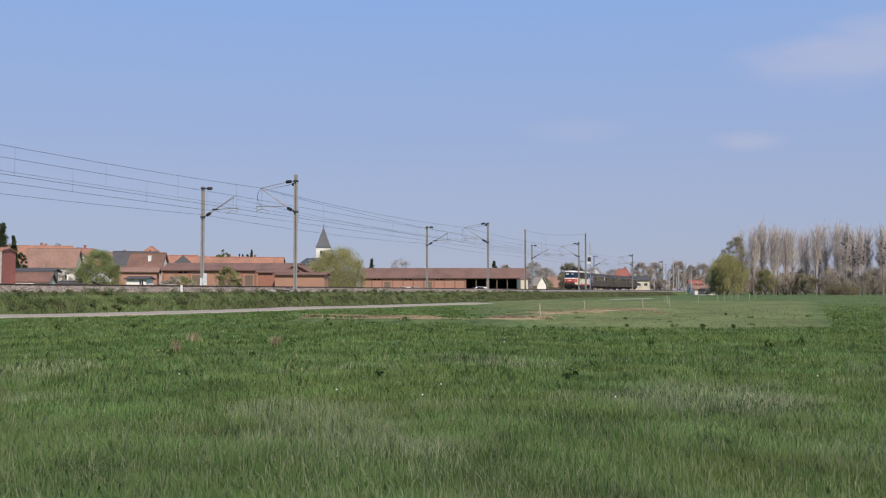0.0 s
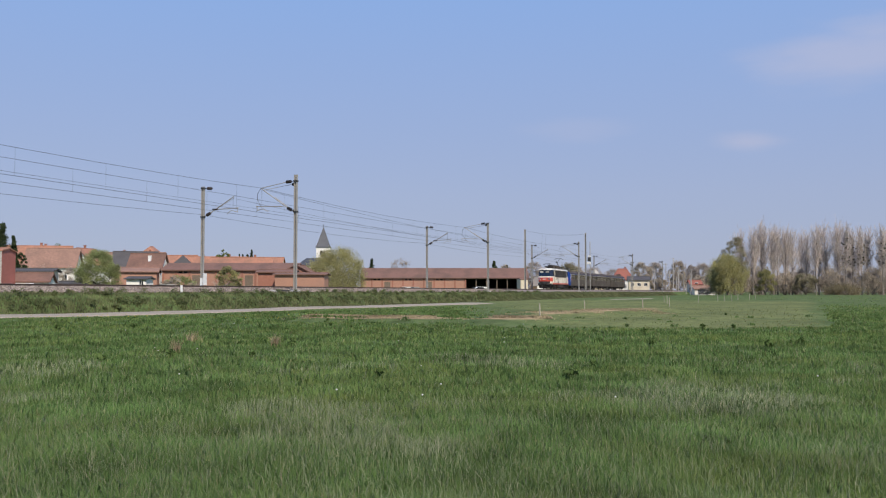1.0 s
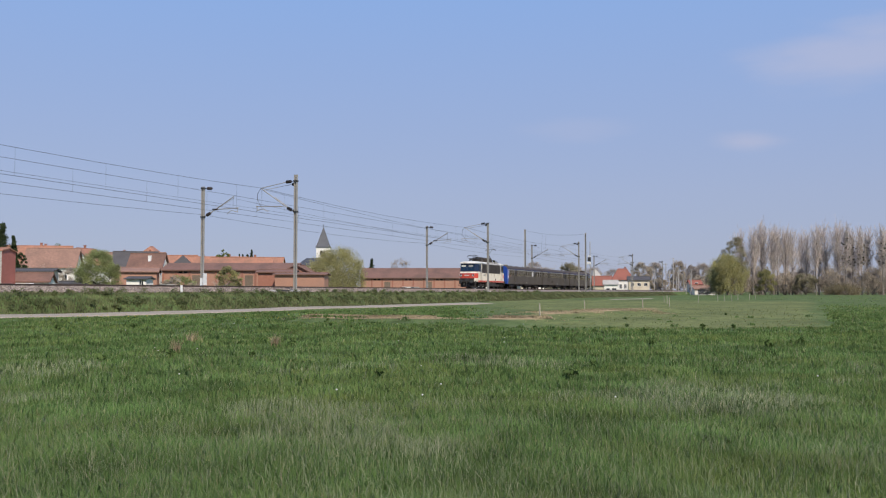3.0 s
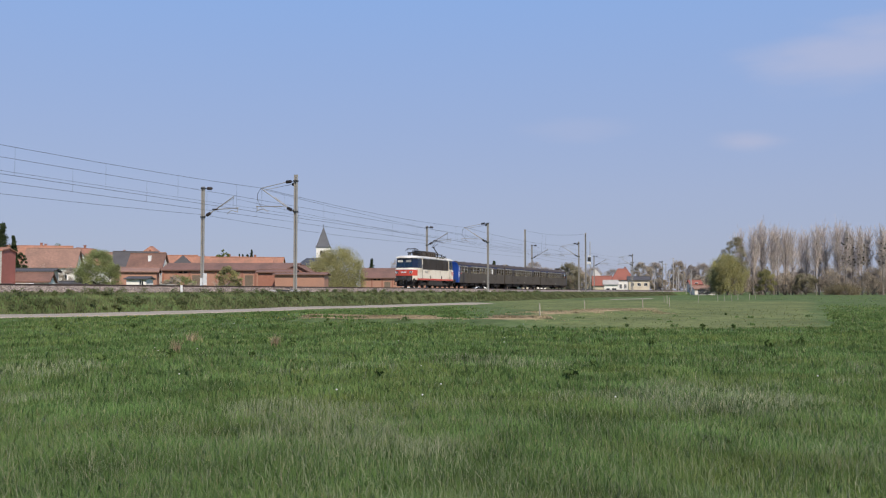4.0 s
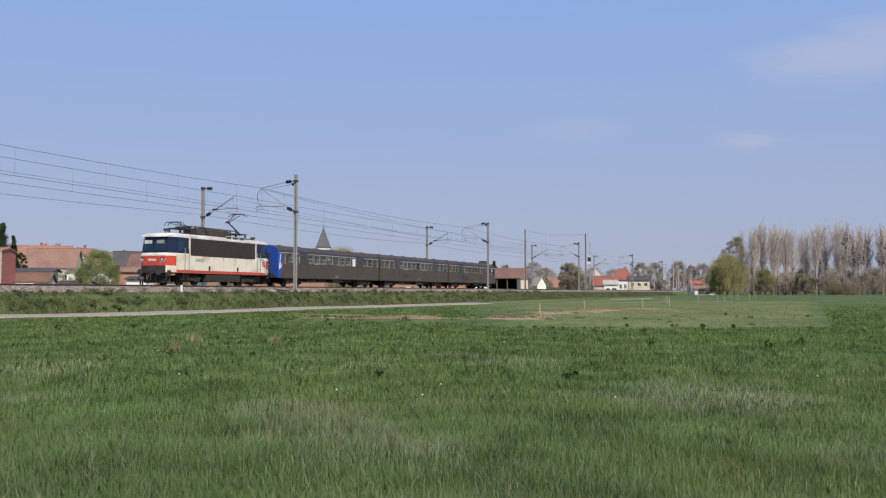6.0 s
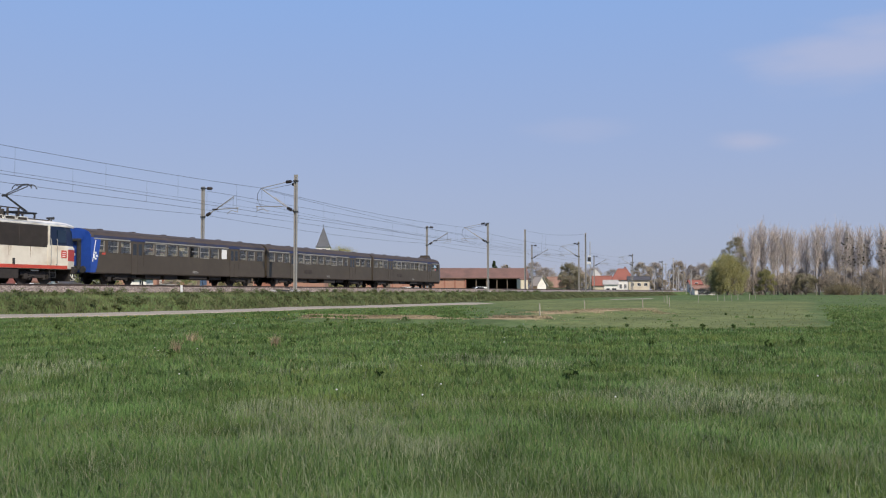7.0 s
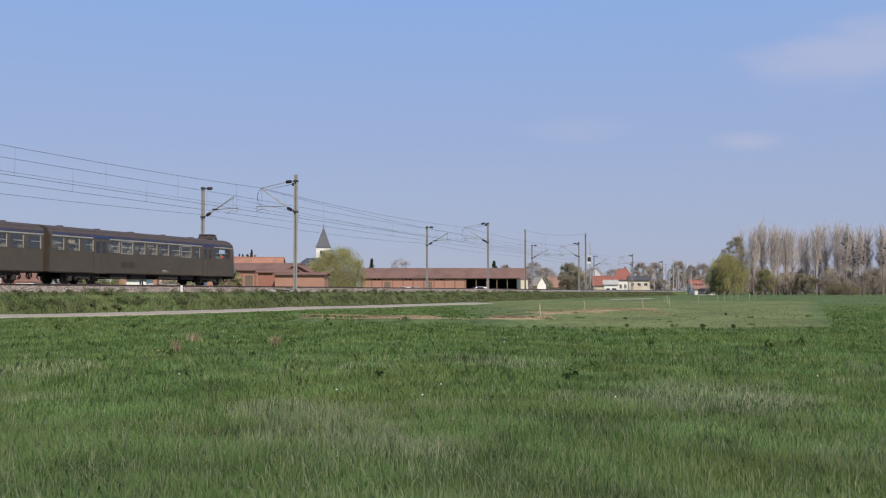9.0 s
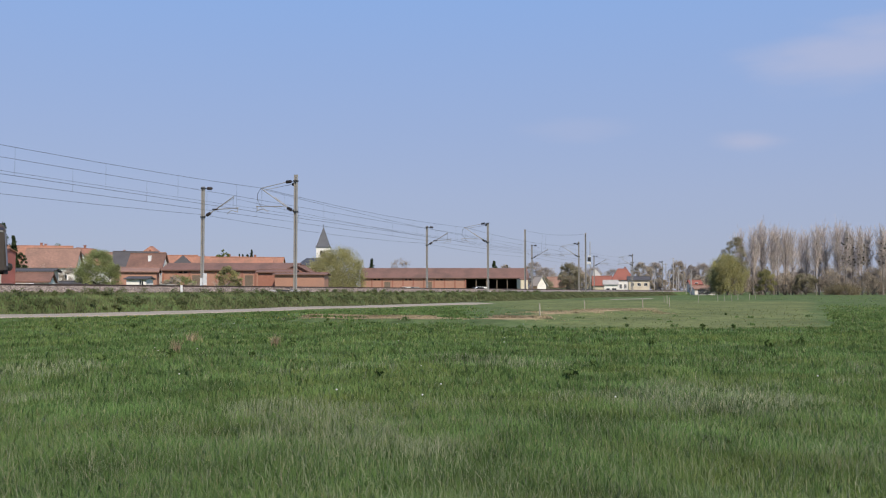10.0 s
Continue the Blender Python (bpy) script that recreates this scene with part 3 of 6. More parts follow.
def trackside_slab(x, y, turn, mat, label, size):
    bm = bmesh.new()
    box(bm, -size[0] / 2, size[0] / 2, -size[1] / 2, size[1] / 2, -0.1, size[2], 0.02)
    ob = part("trackside_slab", bm, mat)
    ob.matrix_basis = pose(x, y, 1.5, 0, 8, turn)
    tagged(ob, label, "slab")


trackside_slab(-40.75, 68.9, 10, CONCRETE, "pale concrete slab on the ballast edge", (0.5, 0.9, 0.12))
trackside_slab(-40.7, 70.2, -25, DARK_STEEL, "short dark steel channel on the ballast", (0.18, 1.4, 0.14))
marker_post(-40.0, 55.3, 1.42, 0.52, 0.12, WHITE_PAINT, "short white marker post at the ballast edge", "post")


# ---- buildings ----
def window_part(parent, w, h, x, y, z, out, mat=None):
    """A framed window on a wall facing local -y (out=-1) or +y."""
    bm = bmesh.new()
    f = 0.08
    for a, b, c, d in ((-w / 2, -w / 2 + f, 0, h), (w / 2 - f, w / 2, 0, h), (-w / 2 + f, w / 2 - f, 0, f), (-w / 2 + f, w / 2 - f, h - f, h), (-0.03, 0.03, f, h - f)):
        box(bm, x + a, x + b, y - 0.05, y + 0.05, z + c, z + d)
    wn_ = part("window", bm, mat or WHITE_PAINT, parent, "white framed window")
    part("pane", box(bmesh.new(), x - w / 2 + f, x + w / 2 - f, y - 0.02 * 1, y + 0.02, z + f, z + h - f), WINDOW_GLASS, wn_, "dark glass pane")


def gable_house(side, ahead, turn, length, depth, eave, ridge, wall, roof, label, name="house", windows=(), chimneys=(), over=0.4, group="", base=0.3, hip=0.0):
    """A house with a ridged roof along local x. windows: (x, z, w, h) on the near wall. Heights are above the meadow."""
    t = thing(name, pose(*spot(side, ahead), base, rz=TURN + turn), label, name.replace("_", " "), group)
    e, r = eave - base, ridge - base
    bm = bmesh.new()
    hl, hd = length / 2, depth / 2
    for y0, y1 in ((-hd, -hd + 0.3), (hd - 0.3, hd)):
        box(bm, -hl, hl, y0, y1, -0.4, e)
    for x0, x1 in ((-hl, -hl + 0.3), (hl - 0.3, hl)):
        if hip:
            box(bm, x0, x1, -hd + 0.3, hd - 0.3, -0.4, e)
        else:
            prism(bm, [(-hd + 0.3, -0.4), (hd - 0.3, -0.4), (hd - 0.3, e), (0, r - 0.12), (-hd + 0.3, e)], x0, x1, "x")
    part("wall", bm, wall, t)
    k = (r - e) / hd
    for sy in (-1, 1):
        bm = bmesh.new()
        lo_y, lo_z = sy * (hd + over), e - k * over
        pts = [(-hl - over, lo_y, lo_z), (hl + over, lo_y, lo_z), (hl + over - hip, 0, r), (-hl - over + hip, 0, r)]
        vs = [bm.verts.new((x, y, z + 0.12)) for x, y, z in pts] + [bm.verts.new((x, y, z - 0.06)) for x, y, z in pts]
        fs = [bm.faces.new([vs[i] for i in f]) for f in ((0, 1, 2, 3), (7, 6, 5, 4), (0, 4, 5, 1), (1, 5, 6, 2), (2, 6, 7, 3), (3, 7, 4, 0))]
        bmesh.ops.recalc_face_normals(bm, faces=fs)
        part("roof_slope", bm, roof, t)
    if hip:
        for sx in (-1, 1):
            bm = bmesh.new()
            pts = [(sx * (hl + over), -hd - over, e - k * over), (sx * (hl + over), hd + over, e - k * over), (sx * (hl + over - hip), 0, r)]
            vs = [bm.verts.new((x, y, z + 0.115)) for x, y, z in pts] + [bm.verts.new((x, y, z - 0.06)) for x, y, z in pts]
            fs = [bm.faces.new([vs[i] for i in f]) for f in ((0, 1, 2), (5, 4, 3), (0, 3, 4, 1), (1, 4, 5, 2), (2, 5, 3, 0))]
            bmesh.ops.recalc_face_normals(bm, faces=fs)
            part("roof_slope", bm, roof, t)
    bm = bmesh.new()
    tube(bm, (-hl - over + hip, 0, r + 0.12), (hl + over - hip, 0, r + 0.12), 0.12, n=6)
    part("ridge_cap", bm, roof, t)
    for x, z, w, h in windows:
        window_part(t, w, h, x, -hd - 0.01, z, -1)
    for x, hgt, y in chimneys:
        bm = bmesh.new()
        zb = r - abs(y) * k - 0.4
        box(bm, x - 0.25, x + 0.25, y - 0.25, y + 0.25, zb, r + hgt, 0.03)
        box(bm, x - 0.31, x + 0.31, y - 0.31, y + 0.31, r + hgt, r + hgt + 0.12)
        part("chimney", bm, BRICK, t, "brick chimney")
    return t


def long_shed(side0, side1, ahead, depth, eave, ridge, wall, roof, label, bays, open_bays=(), base=0.3, skew=0.0):
    """A long brick drying shed with pilasters; some bays stand open, their inner shade painted near-black."""
    length = side1 - side0
    t = thing("brick_shed", pose(*spot((side0 + side1) / 2, ahead + depth / 2), base, rz=TURN + skew), label, "shed", "long brick sheds")
    e, r, hl, hd = eave - base, ridge - base, length / 2, depth / 2
    bm = bmesh.new()
    box(bm, -hl, hl, hd - 0.3, hd, -0.4, e)
    for x0, x1 in ((-hl, -hl + 0.3), (hl - 0.3, hl)):
        prism(bm, [(-hd + 0.3, -0.4), (hd - 0.3, -0.4), (hd - 0.3, e), (0, r - 0.12), (-hd + 0.3, e)], x0, x1, "x")
    part("wall", bm, wall, t)
    step = length / bays
    for k in range(bays):
        a, b = -hl + k * step, -hl + (k + 1) * step
        if k in open_bays:
            for x in (a + 0.1,):
                part("post", box(bmesh.new(), x - 0.12, x + 0.12, -hd, -hd + 0.25, -0.4, e), TIMBER, t, "timber post")
            part("lintel", box(bmesh.new(), a, b, -hd - 0.02, -hd + 0.28, e - 0.35, e), TIMBER, t)
        else:
            part("wall_panel", box(bmesh.new(), a + 0.18, b - 0.18, -hd, -hd + 0.3, -0.4, e), wall, t)
            if k % 3 == 1:
                bm = bmesh.new()
                for j in range(2):
                    x = a + step * (0.3 + 0.4 * j)
                    box(bm, x - 0.35, x + 0.35, -hd - 0.015, -hd + 0.1, e - 0.62, e - 0.28)
                # solid block, coloured as the shade in a vent
                part("vent_opening", bm, DARKNESS, t, "vent opening as a shade-coloured block")
            if k % 4 == 2:
                m = (a + b) / 2
                part("door", box(bmesh.new(), m - 0.75, m + 0.75, -hd - 0.04, -hd + 0.1, -0.4, e - 1.0), TIMBER, t, "weathered timber door")
        if k in open_bays and k != min(open_bays):
            continue
        part("pilaster", box(bmesh.new(), a - 0.18, a + 0.18, -hd - 0.1, -hd + 0.3, -0.4, e - 0.02), BRICK, t, "red brick pilaster")
    if open_bays:
        a = -hl + min(open_bays) * step
        # added near-black sheets paint the shade inside the open bays
        part("back_shade_sheet", box(bmesh.new(), a, hl - 0.32, hd - 0.5, hd - 0.32, -0.4, e), DARKNESS, t)
        part("side_shade_sheet", box(bmesh.new(), a - 0.1, a + 0.1, -hd + 0.32, hd - 0.5, -0.4, e), DARKNESS, t)
    k = (r - e) / hd
    for sy in (-1, 1):
        bm = bmesh.new()
        prism(bm, [(sy * (hd + 0.5), e - 0.5 * k), (sy * (hd + 0.5), e - 0.5 * k + 0.18), (0, r + 0.18), (0, r)], -hl - 0.4, hl + 0.4, "x")
        part("roof_slope", bm, roof, t)
    return t


# the two long drying sheds and the red works beside them
long_shed(-20.6, 21.4, 240, 13, 5.0, 7.45, PALE_BRICK, SHED_ROOF, "long pink brick shed with a brown tiled roof and open bays", 16, tuple(range(10, 16)))
long_shed(-53.0, -28.0, 180, 9, 5.6, 6.9, PALE_BRICK, SHED_ROOF, "low pink brick shed with a long brown roof", 10)
gable_house(-27.8, 185, 88, 9, 6.5, 4.9, 6.6, BRICK, SHED_ROOF, "red brick workshop with a dark gable", "workshop")
gable_house(-30.0, 173, 0, 6.4, 5, 5.0, 5.4, BRICK, SHED_ROOF, "plain red brick works building", "workshop")
gable_house(-24.9, 168, 0, 8.6, 6, 4.45, 4.7, PALE_BRICK, SHED_ROOF, "low red tiled lean-to of the works", "workshop")

# village houses beyond the line
silo = gable_house(-63.75, 130, 8, 8.2, 6, 7.05, 7.4, SILO_RED, TILE_RED, "tall red clad silo building with pale corner strips", "silo_building", over=0.15)
for x in (1.1, 3.95):
    part("corner_strip", box(bmesh.new(), x - 0.13, x + 0.13, -3.06, -3.005, 0, 6.7), CONCRETE, silo, "pale vertical corner strip")
gable_house(-62.6, 146, 10, 5.6, 5, 4.6, 4.9, RENDERED, TILE_GREY, "low pale shed with a dark flat roof", "outbuilding", over=0.5)
gable_house(-59.0, 137, 10, 5.0, 4, 3.0, 4.1, RENDERED, SHED_ROOF, "low outhouse with a red tiled roof", "outbuilding", over=0.3)
gable_house(-60.5, 150, 0, 10, 5, 2.7, 3.0, RENDERED, TILE_GREY, "low pale garage row", "outbuilding")
gable_house(-82.0, 200, 12, 10.0, 9, 6.7, 10.5, RENDERED, TILE_BROWN, "large white farmhouse with a weathered brown roof", "house", [(3.0, 3.4, 1.0, 1.3), (-2, 3.4, 1.0, 1.3)])
gable_house(-90.2, 212, 15, 13.5, 9, 7.5, 11.6, CREAM, TILE_RED, "orange tiled farmhouse behind another roof", "house", (), [(0.4, 0.7, 0.4), (1.3, 0.5, 0.4)])
gable_house(-92.0, 245, 82, 9, 9, 8.5, 12.5, RENDERED, TILE_RED, "white gabled house with an orange roof", "house", (), [(1, 0.9, 1.0)])
gable_house(-85.0, 262, 5, 16, 9, 8.6, 12.2, CREAM, TILE_BROWN, "long house with a brown roof", "house", (), [(-3, 0.7, 0.5)])
gable_house(-68.6, 212, 17, 9.0, 9, 5.4, 10.3, CREAM, TILE_GREY, "house with a steep dark grey roof", "house", (), [(3, 0.5, 0.5)])
brown_house = gable_house(-58.9, 190, 1, 6.4, 6.5, 5.9, 9.0, RENDERED, SHED_ROOF, "white gabled house with a dark red-brown roof", "house", [(1.5, 3.5, 1.0, 1.2)])
part("dormer", box(bmesh.new(), 0.35, 0.95, -1.7, -0.9, 6.9, 8.35, 0.03), WHITE_PAINT, brown_house, "narrow white dormer")
gable_house(-57.2, 178, 12, 7.4, 6, 5.2, 5.9, PALE_BRICK, TILE_BROWN, "small brick annex with a brown roof", "outbuilding", [(0.5, 3.0, 0.5, 0.4)])
gable_house(-52.6, 165, 0, 3.4, 4, 3.7, 3.95, RENDERED, TILE_GREY, "low white garage with a flat roof", "outbuilding", [(0.9, 2.3, 0.8, 0.9)])
gable_house(-92.0, 300, 90, 10, 9, 11.8, 15.6, CREAM, TILE_RED, "house with a bright orange hipped roof", "house", (), (), 0.4, hip=3.5)
gable_house(-74.0, 262, 0, 12, 9, 7.5, 11.4, RENDERED, TILE_RED, "white house with an orange roof", "house", (), [(-3, 0.6, 0.6)])
gable_house(-67.0, 245, -80, 9, 9, 6.4, 10.6, CREAM, TILE_GREY, "cream house with a dark gable roof", "house", hip=2.5)
gable_house(-62.0, 262, 8, 15, 9, 7.0, 11.0, CREAM, TILE_RED, "house with an orange roof", "house", (), [(3, 0.8, 0.5), (-4, 0.6, 0.5)])
gable_house(-54.0, 250, -6, 14, 9, 7.4, 10.4, CREAM, TILE_RED, "long orange roofed house", "house", (), [(4.5, 0.7, 0.4)])
gable_house(-45.5, 235, 6, 8, 8, 6.6, 9.8, CREAM, TILE_RED, "orange roofed house by the works", "house", hip=1.2)
gable_house(-59.5, 300, 0, 18, 9, 9.0, 12.2, CREAM, TILE_RED, "house with a red roof among others", "house")

# beyond the station end of the line
gable_house(62.3, 330, -8, 7.0, 7, 5.9, 9.3, RENDERED, TILE_DEEP, "white house with a hipped deep red roof", "house", [(-2.4, 2.2, 0.9, 1.6), (-0.8, 2.2, 0.9, 1.6), (0.8, 2.2, 0.9, 1.6), (2.4, 2.2, 0.9, 1.6)], [(1, 0.7, 0.4)], hip=2.3)
gable_house(55.7, 316, -8, 4.4, 5, 4.0, 5.2, RENDERED, CONCRETE, "low white building with a pale shallow roof", "outbuilding", [(-0.9, 0.9, 1.2, 1.5), (1.1, 0.9, 1.4, 1.5)])
gable_house(65.4, 318, -8, 6.8, 6, 5.4, 6.5, CREAM, TILE_GREY, "cream building with a dark low roof", "outbuilding", [(-2.2, 3.0, 1.2, 1.1), (0, 3.0, 1.2, 1.1), (2.2, 3.0, 1.2, 1.1)])
gable_house(57.2, 342, -8, 6.4, 6, 4.0, 7.0, CREAM, TILE_DEEP, "long low house with a red-brown roof", "house")
gable_house(56.9, 356, 20, 2.6, 2.6, 7.9, 9.5, RENDERED, CONCRETE, "white lantern turret with a pale pointed cap", "turret", over=0.5, hip=1.2)
gable_house(52.3, 345, -75, 4, 3, 3.6, 5.4, RENDERED, CONCRETE, "small white gabled house by the crossing", "house")
gable_house(36.5, 300, 10, 7, 5, 3.2, 6.0, CREAM, TILE_BROWN, "low house with a brown roof among bushes", "house")
gable_house(95.6, 350, 0, 7.5, 6, 2.5, 3.6, RENDERED, TILE_BROWN, "white house with a brown roof at the wood", "house", [(-2, 1.1, 1.3, 0.9), (1, 1.1, 1.3, 0.9)])
gable_house(96.5, 365, 0, 4.4, 6, 4.3, 5.8, CREAM, TILE_DEEP, "cream house with a red gable", "house", [(0, 3.5, 1.2, 1.2)])
gable_house(19.7, 236, 14, 1.9, 3.0, 4.5, 4.8, CREAM, SHED_ROOF, "cream plastered end building of the shed", "outbuilding", [(0.2, 1.6, 0.5, 0.6), (0.2, 2.9, 0.5, 0.6)], over=0.1)
# the roof's pale grey has the haze painted in
gable_house(24.8, 246, -60, 2.6, 2.8, 3.4, 5.4, RENDERED, CONCRETE, "narrow white house with a grey roof paled for haze", "house")


def make_church():
    t = thing("church", pose(*spot(-46.6, 370), 0.3, rz=TURN + 3), "white village church with a slate spire", "church")
    bm = bmesh.new()
    box(bm, -2.6, 2.6, -2.6, 2.6, 0, 18.6)
    tw = part("tower", bm, RENDERED, t, "white rendered tower")
    bm = bmesh.new()
    for z0, h, z1, h1 in ((18.3, 2.9, 18.6, 2.85), (18.6, 2.85, 19.8, 2.25), (19.8, 2.25, 26.4, 0.08)):
        va = [bm.verts.new((x * h, y * h, z0)) for x, y in ((-1, -1), (1, -1), (1, 1), (-1, 1))]
        vb = [bm.verts.new((x * h1, y * h1, z1)) for x, y in ((-1, -1), (1, -1), (1, 1), (-1, 1))]
        fs = [bm.faces.new((va[k], va[(k + 1) % 4], vb[(k + 1) % 4], vb[k])) for k in range(4)] + [bm.faces.new(va), bm.faces.new(vb)]
        bmesh.ops.recalc_face_normals(bm, faces=fs)
    part("spire", bm, SLATE, t, "blue-grey slate spire")
    bm = bmesh.new()
    tube(bm, (0, 0, 26.3), (0, 0, 27.6), 0.06)
    tube(bm, (-0.4, 0, 27.1), (0.4, 0, 27.1), 0.05)
    part("finial", bm, DARK_STEEL, t)
    for sx, sy in ((0, -1), (1, 0)):
        for o in (-0.62, 0.62):
            bm = bmesh.new()
            pr = [(o - 0.5, 14.9), (o + 0.5, 14.9), (o + 0.5, 16.6), (o + 0.3, 17.0), (o, 17.15), (o - 0.3, 17.0), (o - 0.5, 16.6)]
            prism(bm, pr, 2.5 if sx else -2.64, 2.64 if sx else -2.5, "x" if sx else "y")
            # solid arch, the belfry's inner shade painted on
            part("belfry_opening", bm, DARKNESS, tw, "arched belfry opening as a shade-coloured block")
    bm = bmesh.new()
    box(bm, -2.66, 2.66, -2.66, 2.66, 13.6, 13.9)
    part("string_course", bm, CONCRETE, tw)
    bm = bmesh.new()
    box(bm, -9.0, 7, -10, -2.7, 0, 11.2)
    part("nave", bm, RENDERED, t, "white rendered nave")
    bm = bmesh.new()
    vs = [bm.verts.new(v) for v in ((-9.6, -10.5, 11.0), (7.5, -10.5, 11.0), (7.5, -2.65, 11.0), (-9.6, -2.65, 11.0), (-6, -6.5, 14.0), (7.5, -6.5, 14.4))]
    fs = [bm.faces.new([vs[i] for i in f]) for f in ((0, 1, 5, 4), (2, 3, 4, 5), (3, 0, 4), (1, 2, 5), (0, 3, 2, 1))]
    bmesh.ops.recalc_face_normals(bm, faces=fs)
    part("nave_roof", bm, SLATE, t, "dark slate nave roof")
    for x in (1.0, 4.5):
        bm = bmesh.new()
        prism(bm, [(x - 0.6, 4.5), (x + 0.6, 4.5), (x + 0.6, 8.6), (x, 9.3), (x - 0.6, 8.6)], -10.06, -9.95)
        part("nave_window", bm, WINDOW_GLASS, t, "tall arched window")


make_church()


# ---- vehicles and small things by the works ----
def make_car(side, ahead, turn, paint, label, z=0.35, van=False):
    t = thing("car", pose(*spot(side, ahead), z, rz=TURN + turn), label, "car", "parked cars")
    bm = bmesh.new()
    h = 1.9 if van else 1.42
    prism(bm, [(-2.1, 0.3), (2.1, 0.3), (2.15, 0.75), (1.95, 0.95), (1.05, 1.0), (0.45, h), (-1.3, h), (-2.0, 1.0), (-2.15, 0.8)], -0.85, 0.85, "x")
    bm.transform(Matrix.Rotation(math.pi / 2, 4, "Z"))
    part("body", bm, paint, t)
    bm = bmesh.new()
    for y in (-0.86, 0.86):
        prism(bm, [(0.85, 1.02), (0.42, h - 0.08), (-1.2, h - 0.08), (-1.7, 1.02)], y - 0.01, y + 0.01)
    part("side_glass", bm, WINDOW_GLASS, t, "dark side windows")
    for x in (-1.3, 1.35):
        for y in (-0.78, 0.78):
            part("wheel", tube(bmesh.new(), (x, y - 0.1, 0.32), (x, y + 0.1, 0.32), 0.32, n=14), DARK_STEEL, t, "black tyre")


make_car(8.9, 230, 35, WHITE_PAINT, "small white parked car by the shed", 1.25)
make_car(-9.5, 236, 5, WHITE_PAINT, "white car beside the brick shed", 1.25)
make_car(-7.6, 238, -5, STEEL, "grey car beside the brick shed", 1.25)
make_car(-58.5, 132, 0, WHITE_PAINT, "white car below the silo building", 1.25)
make_car(-43.4, 148, 10, STEEL, "silver parked car behind the bank", 1.25)


def stake(side, ahead, h, r=0.035):
    x, y = spot(side, ahead)
    bm = bmesh.new()
    tube(bm, (0, 0, -0.2), (0.01, 0, h), r, r * 0.85, n=7)
    ob = part("fence_stake", bm, PINE)
    ob.matrix_basis = pose(x, y, ground_z(x, y), rx=2, ry=-2)
    tagged(ob, "weathered pale wooden stake in the meadow", "fence stake", "meadow stakes")


for s, a, h in ((4.95, 48.5, 0.85), (9.9, 66.5, 0.72), (14.8, 70.5, 0.75), (21.9, 92, 0.9), (26.4, 112, 0.95), (33.3, 124, 1.0), (39.0, 135, 1.0), (41.4, 140, 1.0),
                (45.5, 150, 1.0), (49.0, 158, 1.0), (53.5, 166, 1.0), (56.5, 172, 1.0), (27.9, 120, 0.9)):
    stake(s, a, h)


def far_post(side, ahead, h, z=0.6, arm=False):
    t = thing("line_post", pose(*spot(side, ahead), z, rz=TURN), "slim pale station post by the far track", "post", "far station posts")
    part("post", tube(bmesh.new(), (0, 0, 0), (0, 0, h), 0.13, n=6), CONCRETE, t)
    if arm:
        part("arm", tube(bmesh.new(), (-1.5, 0, h - 0.4), (0.6, 0, h - 0.3), 0.06), STEEL, t)


for s, a, h, arm in ((74.5, 335, 9, False), (79.8, 340, 11, True), (82.2, 345, 8.5, True), (84.2, 340, 9, False), (89.5, 350, 10.5, False), (91.0, 348, 9, True),
                     (87.2, 352, 7, False), (82.9, 342, 13, True), (88.6, 340, 6, False), (90.0, 355, 8, False), (86.0, 350, 6.5, False)):
    far_post(s, a, h, arm=arm)


# ---- the train ----
CREAM_PAINT = material("cream_white_vehicle_paint", (0.76, 0.70, 0.58), (0.72, 0.66, 0.54), 3, 0.42, dirt=(0.42, 0.31, 0.2), dirt_scale=0.8, dirt_amount=0.55)
ROOF_WHITE = material("grimy_white_roof_paint", (0.78, 0.76, 0.71), (0.72, 0.69, 0.63), 3, 0.45, dirt=(0.32, 0.27, 0.21), dirt_scale=0.55, dirt_amount=0.75)
ROOF_TOP = material("sooty_roof_paint", (0.24, 0.2, 0.165), (0.17, 0.14, 0.115), 2, 0.7, dirt=(0.09, 0.07, 0.055), dirt_scale=0.8, dirt_amount=0.8)
RED_PAINT = material("red_vehicle_paint", (0.58, 0.075, 0.045), (0.52, 0.065, 0.04), 4, 0.4, dirt=(0.3, 0.06, 0.04), dirt_amount=0.35)
BLUE_PAINT = material("bright_blue_vehicle_paint", (0.022, 0.075, 0.36), (0.018, 0.065, 0.31), 4, 0.4, dirt=(0.02, 0.05, 0.2), dirt_amount=0.35)
NAVY_PAINT = material("dark_blue_cab_paint", (0.009, 0.018, 0.05), (0.007, 0.015, 0.042), 4, 0.35)
BROWN_PAINT = material("brown_grey_coach_paint", (0.078, 0.062, 0.044), (0.066, 0.052, 0.038), 2.5, 0.5, 0.0, 0.15, 8, dirt=(0.062, 0.05, 0.038), dirt_scale=0.5, dirt_amount=0.6)
COACH_ROOF = material("sooty_brown_coach_roof", (0.072, 0.054, 0.046), (0.056, 0.043, 0.037), 2, 0.85, 0, 0.2, 10, dirt=(0.055, 0.044, 0.04))
STRIPE = material("faded_blue_coach_stripe", (0.045, 0.052, 0.095), (0.035, 0.042, 0.08), 1.2, 0.85, dirt=(0.065, 0.055, 0.055), dirt_scale=0.8, dirt_amount=0.7, spec=0.15)
DOOR_BLUE = material("blue_door_header_paint", (0.022, 0.04, 0.135), (0.018, 0.033, 0.11), 3, 0.7, dirt=(0.04, 0.04, 0.07))
HEADREST = material("pale_headrest_cover", (0.62, 0.6, 0.55), (0.52, 0.5, 0.46), 6, 0.9)
